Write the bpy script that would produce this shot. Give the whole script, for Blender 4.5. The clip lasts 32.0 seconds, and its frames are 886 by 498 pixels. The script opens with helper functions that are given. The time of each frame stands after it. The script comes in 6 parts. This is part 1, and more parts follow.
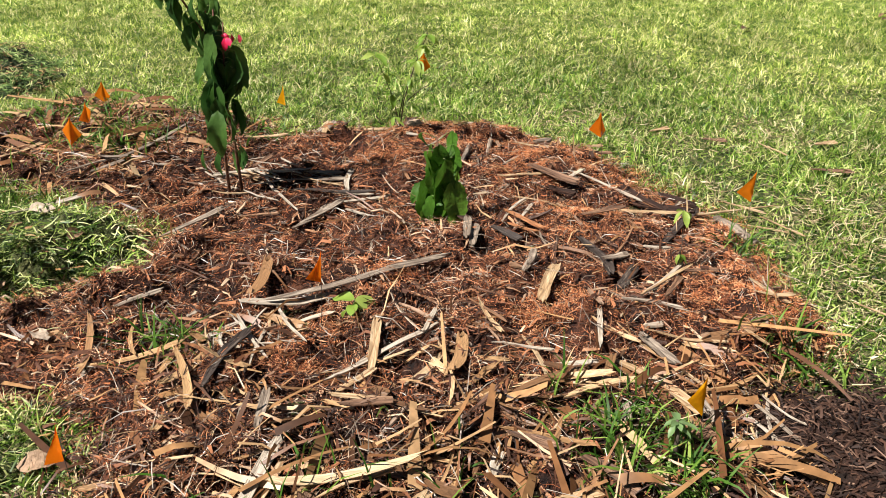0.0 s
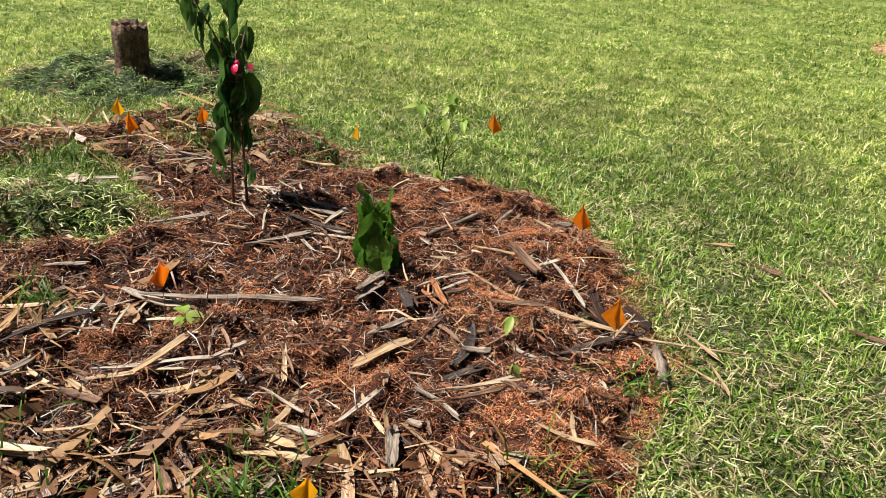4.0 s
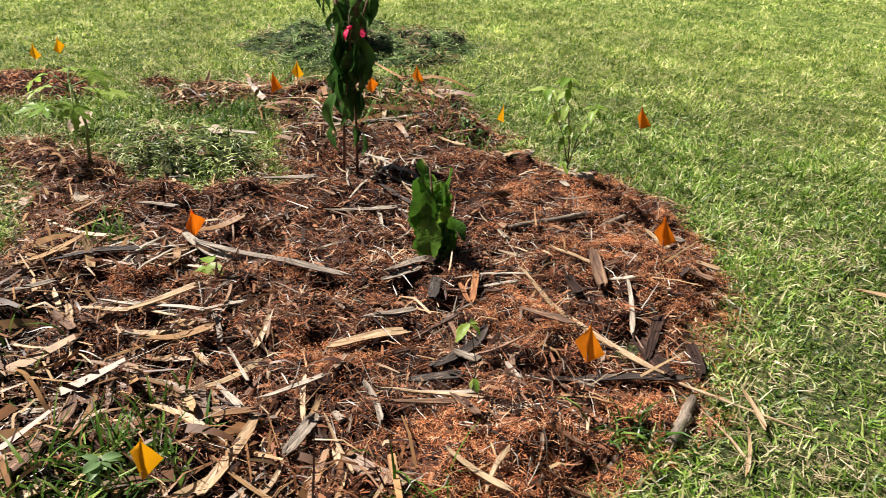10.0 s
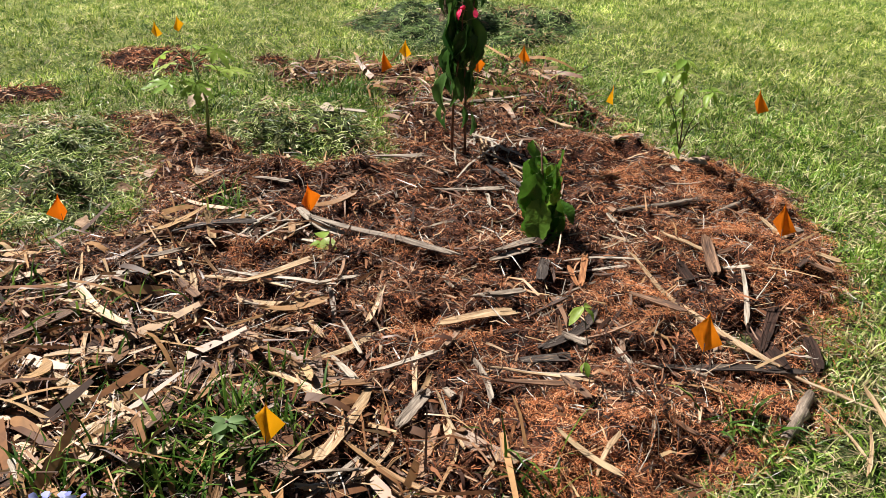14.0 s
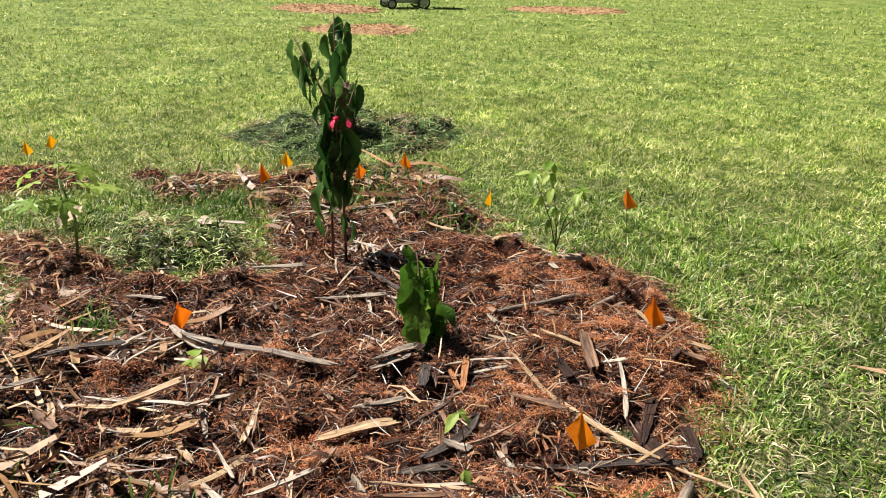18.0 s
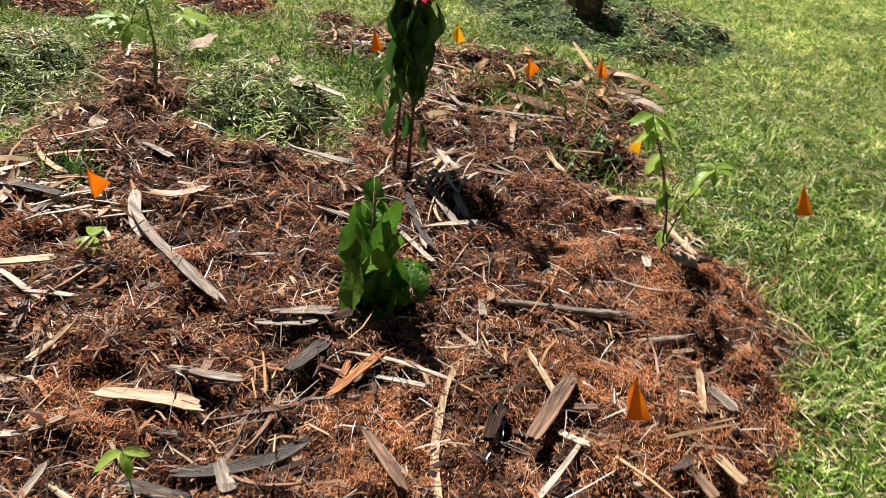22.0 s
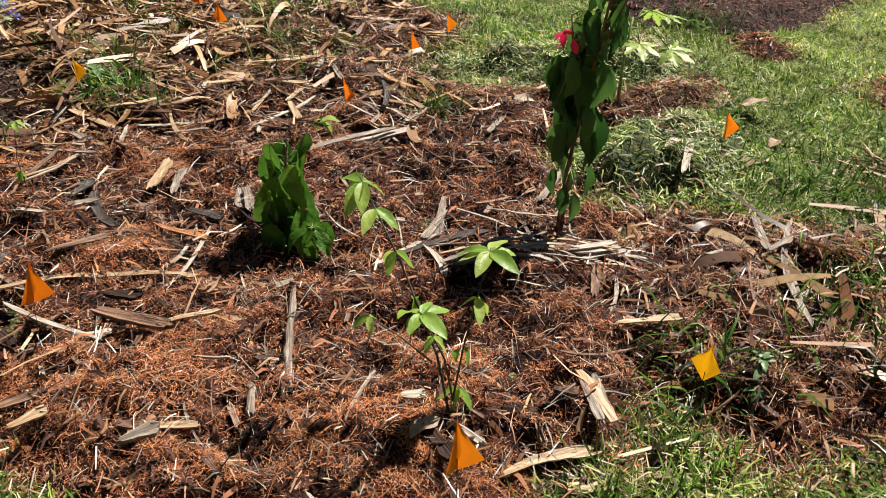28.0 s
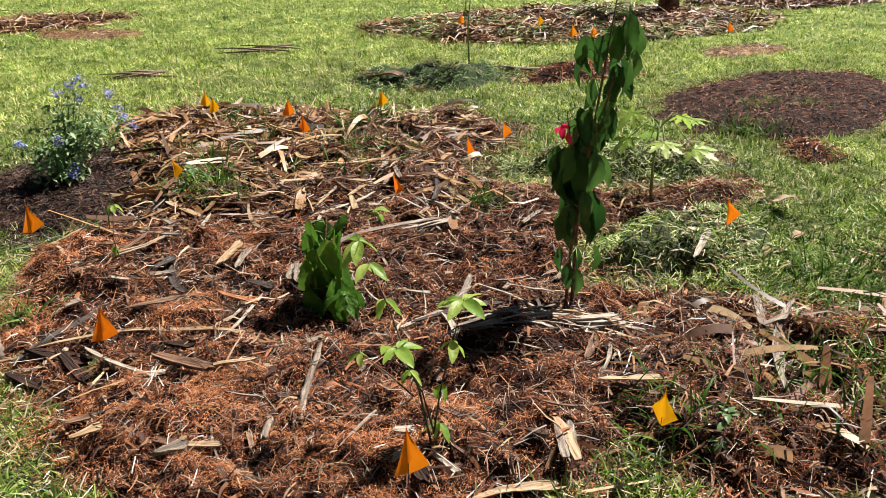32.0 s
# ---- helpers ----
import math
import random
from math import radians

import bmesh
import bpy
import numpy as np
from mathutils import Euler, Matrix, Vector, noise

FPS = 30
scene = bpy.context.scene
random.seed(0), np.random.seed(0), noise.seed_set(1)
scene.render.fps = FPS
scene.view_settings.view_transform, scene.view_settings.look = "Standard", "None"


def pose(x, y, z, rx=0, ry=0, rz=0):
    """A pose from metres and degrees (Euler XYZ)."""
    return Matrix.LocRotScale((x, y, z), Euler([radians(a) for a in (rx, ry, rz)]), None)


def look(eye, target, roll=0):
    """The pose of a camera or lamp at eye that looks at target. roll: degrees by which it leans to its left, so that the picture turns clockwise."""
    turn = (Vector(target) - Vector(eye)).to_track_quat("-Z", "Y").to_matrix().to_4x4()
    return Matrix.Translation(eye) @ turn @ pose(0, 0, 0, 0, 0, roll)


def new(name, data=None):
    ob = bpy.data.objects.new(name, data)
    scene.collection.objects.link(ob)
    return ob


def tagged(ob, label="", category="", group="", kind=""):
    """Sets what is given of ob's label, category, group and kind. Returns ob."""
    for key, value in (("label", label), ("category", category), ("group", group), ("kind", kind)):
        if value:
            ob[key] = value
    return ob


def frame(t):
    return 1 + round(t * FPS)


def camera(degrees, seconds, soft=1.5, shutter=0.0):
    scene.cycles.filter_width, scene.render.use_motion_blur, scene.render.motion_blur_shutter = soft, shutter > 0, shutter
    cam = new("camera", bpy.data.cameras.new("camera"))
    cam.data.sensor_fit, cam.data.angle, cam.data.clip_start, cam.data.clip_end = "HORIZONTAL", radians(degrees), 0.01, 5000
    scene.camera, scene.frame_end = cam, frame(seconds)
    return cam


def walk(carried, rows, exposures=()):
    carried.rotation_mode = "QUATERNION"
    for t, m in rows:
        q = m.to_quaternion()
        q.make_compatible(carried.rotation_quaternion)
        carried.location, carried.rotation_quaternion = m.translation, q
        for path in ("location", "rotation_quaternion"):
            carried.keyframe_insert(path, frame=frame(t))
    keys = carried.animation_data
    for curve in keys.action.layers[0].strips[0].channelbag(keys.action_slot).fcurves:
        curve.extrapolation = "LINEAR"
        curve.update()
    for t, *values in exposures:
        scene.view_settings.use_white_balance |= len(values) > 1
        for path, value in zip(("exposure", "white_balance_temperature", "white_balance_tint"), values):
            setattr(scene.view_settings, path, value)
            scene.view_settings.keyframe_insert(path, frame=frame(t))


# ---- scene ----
cam = camera(56.2, 32.0, soft=0.5, shutter=0.2)
METRES, EYE = 9.317, 1.5
ROWS = [
    (0.0, 0.0, 0.0, 0.0, 0.26, -27.15, -0.51),
    (0.5, 0.0046, -0.0065, 0.0041, -0.76, -25.68, 1.27),
    (1.0, 0.0248, -0.0142, 0.0075, -1.0, -22.98, 1.29),
    (1.5, 0.0566, -0.0197, 0.0106, -0.03, -21.11, 0.82),
    (2.0, 0.0787, -0.011, 0.0101, 1.57, -21.27, 1.53),
    (2.5, 0.098, 0.014, 0.0108, 6.66, -22.07, 0.14),
    (3.0, 0.1244, 0.0361, 0.0088, 16.49, -23.4, -2.65),
    (3.5, 0.1485, 0.0467, 0.007, 23.88, -24.35, -4.01),
    (5.5, 0.2317, 0.071, 0.0067, 33.69, -25.46, -1.48),
    (6.0, 0.2296, 0.0968, -0.0023, 37.02, -30.17, -3.59),
    (6.5, 0.2274, 0.1237, -0.0049, 41.39, -36.15, -4.37),
    (7.0, 0.2342, 0.1507, -0.0037, 49.06, -36.51, -4.1),
    (7.5, 0.2393, 0.1656, -0.0021, 52.93, -30.73, -3.32),
    (8.0, 0.2417, 0.166, -0.0031, 51.41, -27.81, -2.25),
    (8.5, 0.241, 0.1594, -0.0017, 49.12, -27.61, -2.71),
    (9.0, 0.2419, 0.1503, -0.0032, 47.18, -27.28, -3.67),
    (9.5, 0.2432, 0.1444, -0.0021, 47.43, -26.84, -3.3),
    (10.0, 0.2426, 0.1388, -0.0011, 50.84, -26.12, -2.44),
    (10.5, 0.2404, 0.1356, -0.0002, 53.97, -26.03, -1.86),
    (11.0, 0.239, 0.1332, -0.0013, 55.53, -26.4, -2.05),
    (11.5, 0.2379, 0.1314, -0.0014, 56.9, -27.13, -2.41),
    (12.0, 0.2381, 0.131, -0.0015, 57.77, -27.73, -2.2),
    (12.5, 0.2379, 0.1312, -0.0014, 58.09, -28.01, -1.94),
    (13.0, 0.2387, 0.1313, -0.0007, 58.01, -27.9, -1.7),
    (13.5, 0.2395, 0.1313, -0.0003, 57.73, -27.68, -1.46),
    (15.5, 0.2381, 0.1346, -0.0013, 55.01, -28.13, -1.0),
    (16.0, 0.2389, 0.1352, -0.0011, 54.39, -28.02, -0.82),
    (16.5, 0.2395, 0.1367, -0.0009, 53.54, -27.34, -1.0),
    (17.0, 0.2408, 0.138, -0.0004, 52.8, -25.0, -1.89),
    (17.5, 0.2416, 0.1393, -0.0014, 51.68, -22.71, -2.06),
    (18.0, 0.2428, 0.142, 0.0004, 49.92, -20.5, -1.24),
    (18.5, 0.2432, 0.1427, 0.0002, 48.9, -19.09, -0.95),
    (19.0, 0.2454, 0.1551, -0.0018, 50.88, -20.11, -2.11),
    (19.5, 0.2508, 0.179, -0.0049, 56.79, -22.4, -3.56),
    (20.0, 0.2456, 0.1991, -0.0057, 59.36, -24.27, -4.03),
    (20.5, 0.2306, 0.2189, -0.0077, 62.04, -25.68, -5.58),
    (21.0, 0.2247, 0.2445, -0.0067, 67.56, -29.0, -5.01),
    (21.5, 0.2257, 0.2769, -0.0067, 73.49, -31.22, -4.31),
    (22.0, 0.2106, 0.3065, -0.0092, 79.3, -30.66, -6.17),
    (22.5, 0.1922, 0.3367, -0.0087, 92.63, -31.47, -6.3),
    (23.0, 0.1824, 0.364, -0.006, 104.26, -32.39, -5.61),
    (23.5, 0.1837, 0.3861, -0.0046, 109.05, -33.21, -3.78),
    (24.0, 0.1731, 0.4127, -0.0011, 115.55, -33.98, -3.06),
    (24.5, 0.1515, 0.4387, -0.0042, 125.57, -34.09, -3.22),
    (25.0, 0.1458, 0.47, -0.005, 131.72, -34.92, -2.94),
    (25.5, 0.1337, 0.5005, -0.0024, 140.15, -36.36, -2.41),
    (26.0, 0.1081, 0.5297, -0.0063, 148.52, -38.69, -2.63),
    (26.5, 0.0928, 0.5571, -0.0073, 150.53, -40.05, -3.18),
    (28.5, 0.0267, 0.6173, 0.0038, 165.73, -29.85, -2.09),
    (29.0, 0.027, 0.6345, 0.0041, 169.39, -29.46, -2.93),
    (29.5, 0.0236, 0.6433, 0.0054, 171.83, -28.69, -2.75),
    (30.0, 0.0207, 0.6461, 0.0062, 173.34, -27.47, -2.34),
    (30.5, 0.0224, 0.6488, 0.0057, 173.17, -25.7, -2.39),
    (31.0, 0.0201, 0.6518, 0.0025, 171.54, -23.45, -2.21),
    (31.5, 0.018, 0.6544, 0.0017, 169.28, -22.94, -0.57),
    (32.0, 0.0094, 0.6534, 0.0041, 168.72, -23.96, 1.01),
]
EXPOSE = [(0.0, 0.405), (1.0, 0.375), (3.0, 0.285), (6.0, 0.38), (8.0, 0.4), (12.0, 0.35), (16.0, 0.33), (19.0, 0.46), (22.0, 0.41), (26.0, 0.43), (29.0, 0.36), (32.0, 0.41)]
walk(cam, [(t, pose(METRES * x, METRES * y, EYE + METRES * z, 90 + pitch, roll, yaw)) for t, x, y, z, yaw, pitch, roll in ROWS], EXPOSE)

# ---- light ----
SUN_TO = Vector((-0.69, -0.34, 1.0)).normalized()
world = bpy.data.worlds.new("sky")
scene.world = world
world.use_nodes = True
wn = world.node_tree.nodes
sky = wn.new("ShaderNodeTexSky")
sky.sky_type = 'NISHITA'
sky.sun_disc = False
sky.sun_elevation = math.asin(SUN_TO.z)
sky.sun_rotation = math.atan2(SUN_TO.x, SUN_TO.y)
wn["Background"].inputs["Strength"].default_value = 0.0205
world.node_tree.links.new(sky.outputs[0], wn["Background"].inputs["Color"])
sun_data = bpy.data.lights.new("sun", 'SUN')
sun_data.energy, sun_data.angle, sun_data.color = 7.0, radians(0.53), (1.0, 0.935, 0.87)
sun = new("sun", sun_data)
sun.matrix_world = look(SUN_TO * 30, (0, 0, 0))

# ---- materials ----


def material(name, stops, source="island", scale=6.0, rough=0.7, translucent=0.0, fine=60.0, fine_amount=0.3, bump=0.0,
             bump_scale=80.0, broad=0.0, spec=0.3, metal=0.0, drift=0.0, drift_scale=3.0, grain=False):
    """Colours from a ramp over a random value a piece, a piece's object, or a noise, broken up by a fine and a broad noise."""
    m = bpy.data.materials.new(name)
    m.use_nodes = True
    nt = m.node_tree
    n, ln = nt.nodes, nt.links
    bsdf = n["Principled BSDF"]
    coords = n.new("ShaderNodeTexCoord")
    along = coords.outputs["Object"]
    if grain:
        squash = n.new("ShaderNodeMapping")
        squash.inputs["Scale"].default_value = (0.05, 1.0, 1.0)
        ln.new(along, squash.inputs["Vector"])
        along = squash.outputs["Vector"]
    ramp = n.new("ShaderNodeValToRGB")
    el = ramp.color_ramp.elements
    while len(el) < len(stops):
        el.new(0.5)
    for e, (p, c) in zip(el, stops):
        e.position, e.color = p, (*c, 1)
    if source == "island":
        s = n.new("ShaderNodeNewGeometry").outputs["Random Per Island"]
    elif source == "object":
        s = n.new("ShaderNodeObjectInfo").outputs["Random"]
    else:
        tex = n.new("ShaderNodeTexNoise")
        tex.inputs["Scale"].default_value, tex.inputs["Detail"].default_value = scale, 6
        ln.new(along, tex.inputs["Vector"])
        s = tex.outputs["Fac"]
    if drift:
        tex = n.new("ShaderNodeTexNoise")
        tex.inputs["Scale"].default_value, tex.inputs["Detail"].default_value = drift_scale, 3
        ln.new(coords.outputs["Object"], tex.inputs["Vector"])
        add = n.new("ShaderNodeMath")
        add.operation = 'MULTIPLY_ADD'
        ln.new(tex.outputs["Fac"], add.inputs[0])
        add.inputs[1].default_value = 2 * drift
        both = n.new("ShaderNodeMath")
        both.operation = 'ADD'
        add.inputs[2].default_value = -drift
        ln.new(add.outputs[0], both.inputs[0])
        ln.new(s, both.inputs[1])
        both.use_clamp = True
        s = both.outputs[0]
    ln.new(s, ramp.inputs["Fac"])
    colour = ramp.outputs["Color"]
    for sc, amount in ((fine, fine_amount), (1.3, broad)):
        if amount:
            tex = n.new("ShaderNodeTexNoise")
            tex.inputs["Scale"].default_value, tex.inputs["Detail"].default_value = sc, 4
            ln.new(along if sc == fine else coords.outputs["Object"], tex.inputs["Vector"])
            span = n.new("ShaderNodeMapRange")
            span.inputs["From Min"].default_value, span.inputs["From Max"].default_value = 0.3, 0.7
            span.inputs["To Min"].default_value, span.inputs["To Max"].default_value = 1 - amount, 1 + amount
            ln.new(tex.outputs["Fac"], span.inputs["Value"])
            mul = n.new("ShaderNodeMix")
            mul.data_type, mul.blend_type = 'RGBA', 'MULTIPLY'
            mul.inputs["Factor"].default_value = 1
            ln.new(colour, mul.inputs[6])
            ln.new(span.outputs[0], mul.inputs[7])
            colour = mul.outputs[2]
    ln.new(colour, bsdf.inputs["Base Color"])
    bsdf.inputs["Roughness"].default_value = rough
    bsdf.inputs["Specular IOR Level"].default_value = spec
    bsdf.inputs["Metallic"].default_value = metal
    if bump:
        tex = n.new("ShaderNodeTexNoise")
        tex.inputs["Scale"].default_value, tex.inputs["Detail"].default_value = bump_scale, 5
        ln.new(along, tex.inputs["Vector"])
        b = n.new("ShaderNodeBump")
        b.inputs["Strength"].default_value, b.inputs["Distance"].default_value = bump, 0.02
        ln.new(tex.outputs["Fac"], b.inputs["Height"])
        ln.new(b.outputs[0], bsdf.inputs["Normal"])
    if translucent:
        tr = n.new("ShaderNodeBsdfTranslucent")
        ln.new(colour, tr.inputs["Color"])
        mix = n.new("ShaderNodeMixShader")
        mix.inputs[0].default_value = translucent
        ln.new(bsdf.outputs[0], mix.inputs[1])
        ln.new(tr.outputs[0], mix.inputs[2])
        ln.new(mix.outputs[0], n["Material Output"].inputs["Surface"])
    return m


M_SOIL = material("lawn soil and thatch", [(0.30, (0.012, 0.021, 0.004)), (0.48, (0.045, 0.062, 0.014)), (0.64, (0.20, 0.19, 0.08)), (0.78, (0.40, 0.35, 0.20))],
                  "noise", 36, 0.95, fine=190, fine_amount=0.8, bump=1.0, bump_scale=90, broad=0.2)
M_LAWN = material("lawn blades", [(0.0, (0.028, 0.080, 0.008)), (0.3, (0.12, 0.24, 0.022)), (0.6, (0.265, 0.40, 0.060)), (0.85, (0.50, 0.57, 0.185)), (1.0, (0.70, 0.63, 0.36))],
                  rough=0.4, translucent=0.32, fine=5.0, fine_amount=0.35, broad=0.25, drift=0.65, drift_scale=10.0, spec=0.35)
# Lawn blades again, with the outer rings' extra brightness put into the colour.
M_LAWN_LIT = material("yellow-green lawn blades, lightened copy", [(0.0, (0.045, 0.105, 0.010)), (0.3, (0.17, 0.285, 0.032)), (0.6, (0.44, 0.55, 0.105)), (0.85, (0.76, 0.77, 0.29)), (1.0, (0.88, 0.82, 0.47))],
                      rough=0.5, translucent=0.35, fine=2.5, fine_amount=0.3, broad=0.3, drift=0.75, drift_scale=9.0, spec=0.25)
M_LUSH = material("lush grass blades", [(0.0, (0.025, 0.075, 0.009)), (0.55, (0.075, 0.175, 0.02)), (0.9, (0.19, 0.31, 0.05)), (1.0, (0.32, 0.42, 0.10))],
                  rough=0.5, translucent=0.3, fine=4.0, fine_amount=0.25, spec=0.22)
M_CLIP = material("grass clippings", [(0.0, (0.018, 0.048, 0.006)), (0.33, (0.075, 0.145, 0.018)), (0.58, (0.25, 0.35, 0.066)), (0.82, (0.52, 0.57, 0.21)), (1.0, (0.72, 0.70, 0.42))],
                  rough=0.45, translucent=0.2, fine=5.0, fine_amount=0.35, broad=0.2, drift=0.65, drift_scale=7.0, spec=0.35)
M_CLIP_DARK = material("dark green grass clippings", [(0.0, (0.025, 0.06, 0.012)), (0.5, (0.12, 0.22, 0.045)), (0.85, (0.34, 0.45, 0.15)), (1.0, (0.6, 0.58, 0.3))],
                       rough=0.6, translucent=0.15, fine=5.0, fine_amount=0.25)
M_MULCH = material("red-brown bark mulch bed", [(0.33, (0.010, 0.005, 0.004)), (0.5, (0.04, 0.015, 0.009)), (0.7, (0.15, 0.056, 0.027))],
                   "noise", 16, 0.95, fine=150, fine_amount=0.55, bump=1.0, bump_scale=110, broad=0.25)
M_FIBRE = material("shredded bark fibres", [(0.0, (0.014, 0.007, 0.005)), (0.26, (0.062, 0.024, 0.014)), (0.48, (0.18, 0.058, 0.026)), (0.68, (0.40, 0.132, 0.052)), (0.84, (0.62, 0.25, 0.108)), (0.95, (0.68, 0.38, 0.21)), (1.0, (0.74, 0.56, 0.40))],
                   rough=0.8, fine=7, fine_amount=0.3, broad=0.25, drift=0.9, drift_scale=4.0, spec=0.2)
M_FRESH = material("fresh orange bark fibres", [(0.0, (0.12, 0.034, 0.014)), (0.25, (0.36, 0.11, 0.042)), (0.6, (0.64, 0.245, 0.10)), (0.85, (0.74, 0.36, 0.175)), (1.0, (0.78, 0.50, 0.29))],
                   rough=0.9, fine=7, fine_amount=0.3, broad=0.2, spec=0.12)
M_FRESHB = material("fresh orange bark base", [(0.3, (0.18, 0.09, 0.045)), (0.5, (0.39, 0.232, 0.115)), (0.7, (0.52, 0.35, 0.20))], "noise", 20, 0.9, fine=90, fine_amount=0.4, bump=1.0, bump_scale=40)
M_CLIPB = material("clippings base", [(0.3, (0.018, 0.026, 0.008)), (0.5, (0.05, 0.062, 0.018)), (0.7, (0.13, 0.13, 0.05))], "noise", 22, 0.9, fine=90, fine_amount=0.45, bump=1.0, bump_scale=60)
M_CLIPDB = material("darker clippings base", [(0.3, (0.012, 0.02, 0.008)), (0.5, (0.03, 0.05, 0.018)), (0.7, (0.08, 0.11, 0.045))], "noise", 22, 0.9, fine=90, fine_amount=0.45, bump=1.0, bump_scale=60)
M_SHRED = material("pale orange bark shreds", [(0.0, (0.18, 0.088, 0.042)), (0.5, (0.44, 0.262, 0.13)), (1.0, (0.62, 0.43, 0.25))], rough=0.85, fine=5, fine_amount=0.25)
M_DARK = material("dark brown mulch", [(0.3, (0.0136, 0.00765, 0.0051)), (0.55, (0.0382, 0.0187, 0.0127)), (0.75, (0.0765, 0.0382, 0.0255))],
                  "noise", 30, 0.9, fine=140, fine_amount=0.5, bump=1.0, bump_scale=100)
M_DARKF = material("dark mulch chips", [(0.0, (0.008, 0.004, 0.0032)), (0.5, (0.034, 0.016, 0.010)), (0.82, (0.09, 0.046, 0.03)), (1.0, (0.23, 0.145, 0.10))],
                   rough=0.7, spec=0.3, fine=9, fine_amount=0.3)
M_STRAW = material("dry palm strip", [(0.0, (0.10, 0.05, 0.026)), (0.3, (0.26, 0.14, 0.063)), (0.7, (0.45, 0.28, 0.135)), (1.0, (0.58, 0.43, 0.26))],
                   "object", rough=0.42, fine=260, fine_amount=0.4, bump=0.25, bump_scale=320, spec=0.6, broad=0.1, grain=True)
M_SPLINT = material("split wood splinter", [(0.0, (0.0425, 0.0213, 0.0136)), (0.35, (0.13, 0.062, 0.036)), (0.62, (0.28, 0.15, 0.078)), (0.82, (0.27, 0.215, 0.165)), (1.0, (0.52, 0.43, 0.32))],
                    "object", rough=0.5, fine=300, fine_amount=0.45, bump=0.4, bump_scale=300, spec=0.5, grain=True)
M_STRAWS = material("straw litter", [(0.0, (0.0391, 0.0171, 0.0088)), (0.35, (0.164, 0.0679, 0.0258)), (0.75, (0.375, 0.21, 0.09)), (1.0, (0.516, 0.36, 0.20))],
                    rough=0.48, fine=30, fine_amount=0.28, broad=0.15, spec=0.45)
M_BARKC = material("bark chips", [(0.0, (0.022, 0.011, 0.008)), (0.3, (0.075, 0.034, 0.022)), (0.55, (0.18, 0.078, 0.042)), (0.8, (0.34, 0.14, 0.064)), (0.93, (0.36, 0.22, 0.13)), (1.0, (0.52, 0.40, 0.27))], rough=0.7, fine=12, fine_amount=0.35, spec=0.2)
M_CRUMB = material("bark crumbs", [(0.0, (0.012, 0.006, 0.005)), (0.35, (0.055, 0.022, 0.014)), (0.6, (0.19, 0.065, 0.031)), (0.85, (0.46, 0.165, 0.07)), (1.0, (0.60, 0.37, 0.23))], rough=0.9, fine=9, fine_amount=0.3, broad=0.15, drift=0.8, drift_scale=5.0, spec=0.15)
M_DARKW = material("dark rotten frond", [(0.3, (0.018, 0.012, 0.010)), (0.55, (0.055, 0.04, 0.032)), (0.75, (0.17, 0.135, 0.105))], "noise", 120, 0.6, fine=400, fine_amount=0.4, bump=0.5, bump_scale=300, spec=0.5, grain=True)
M_DARKB = material("dark bark slab", [(0.3, (0.016, 0.009, 0.007)), (0.55, (0.045, 0.023, 0.016)), (0.75, (0.12, 0.06, 0.04))], "noise", 60, 0.9, fine=220, fine_amount=0.45, bump=0.9, bump_scale=120, grain=True)
M_PATCHF = material("flat patch mulch shreds", [(0.0, (0.02, 0.010, 0.007)), (0.5, (0.11, 0.042, 0.026)), (0.85, (0.24, 0.105, 0.065)), (1.0, (0.40, 0.25, 0.16))], rough=0.8, spec=0.25, fine=6, fine_amount=0.3, drift=0.4, drift_scale=4.0)
M_THATCH = material("dry grass thatch", [(0.0, (0.10, 0.07, 0.035)), (0.4, (0.28, 0.21, 0.11)), (0.75, (0.46, 0.37, 0.21)), (1.0, (0.62, 0.54, 0.36))], rough=0.6, spec=0.3, fine=12, fine_amount=0.3)
M_GREYS = material("weathered slivers", [(0.0, (0.085, 0.0595, 0.0425)), (0.5, (0.255, 0.212, 0.162)), (1.0, (0.527, 0.476, 0.408))], rough=0.42, spec=0.8, fine=8, fine_amount=0.3)
M_GREYW = material("weathered grey wood", [(0.3, (0.085, 0.062, 0.046)), (0.52, (0.23, 0.18, 0.135)), (0.72, (0.42, 0.355, 0.28))],
                   "noise", 110, 0.6, fine=380, fine_amount=0.4, bump=0.4, bump_scale=300, spec=0.5, grain=True)
M_BROWNW = material("brown bark piece", [(0.3, (0.055, 0.028, 0.018)), (0.52, (0.16, 0.085, 0.048)), (0.72, (0.31, 0.18, 0.105))],
                    "noise", 90, 0.65, fine=300, fine_amount=0.4, bump=0.5, bump_scale=250, spec=0.5, grain=True)
M_ORANGEW = material("orange split bark", [(0.3, (0.22, 0.085, 0.035)), (0.55, (0.42, 0.185, 0.08)), (0.75, (0.55, 0.29, 0.14))],
                     "noise", 90, 0.8, fine=300, fine_amount=0.4, bump=0.6, bump_scale=250, grain=True)
M_TANW = material("pale tan wood", [(0.3, (0.20, 0.115, 0.055)), (0.52, (0.41, 0.275, 0.15)), (0.72, (0.55, 0.42, 0.27))],
                  "noise", 100, 0.5, fine=350, fine_amount=0.35, bump=0.3, bump_scale=300, spec=0.55, grain=True)
M_LEAF = material("deep green leaf", [(0.0, (0.025, 0.08, 0.016)), (0.6, (0.05, 0.13, 0.024)), (1.0, (0.09, 0.19, 0.04))],
                  "object", rough=0.42, translucent=0.42, fine=22, fine_amount=0.2, bump=0.25, bump_scale=40, spec=0.45)
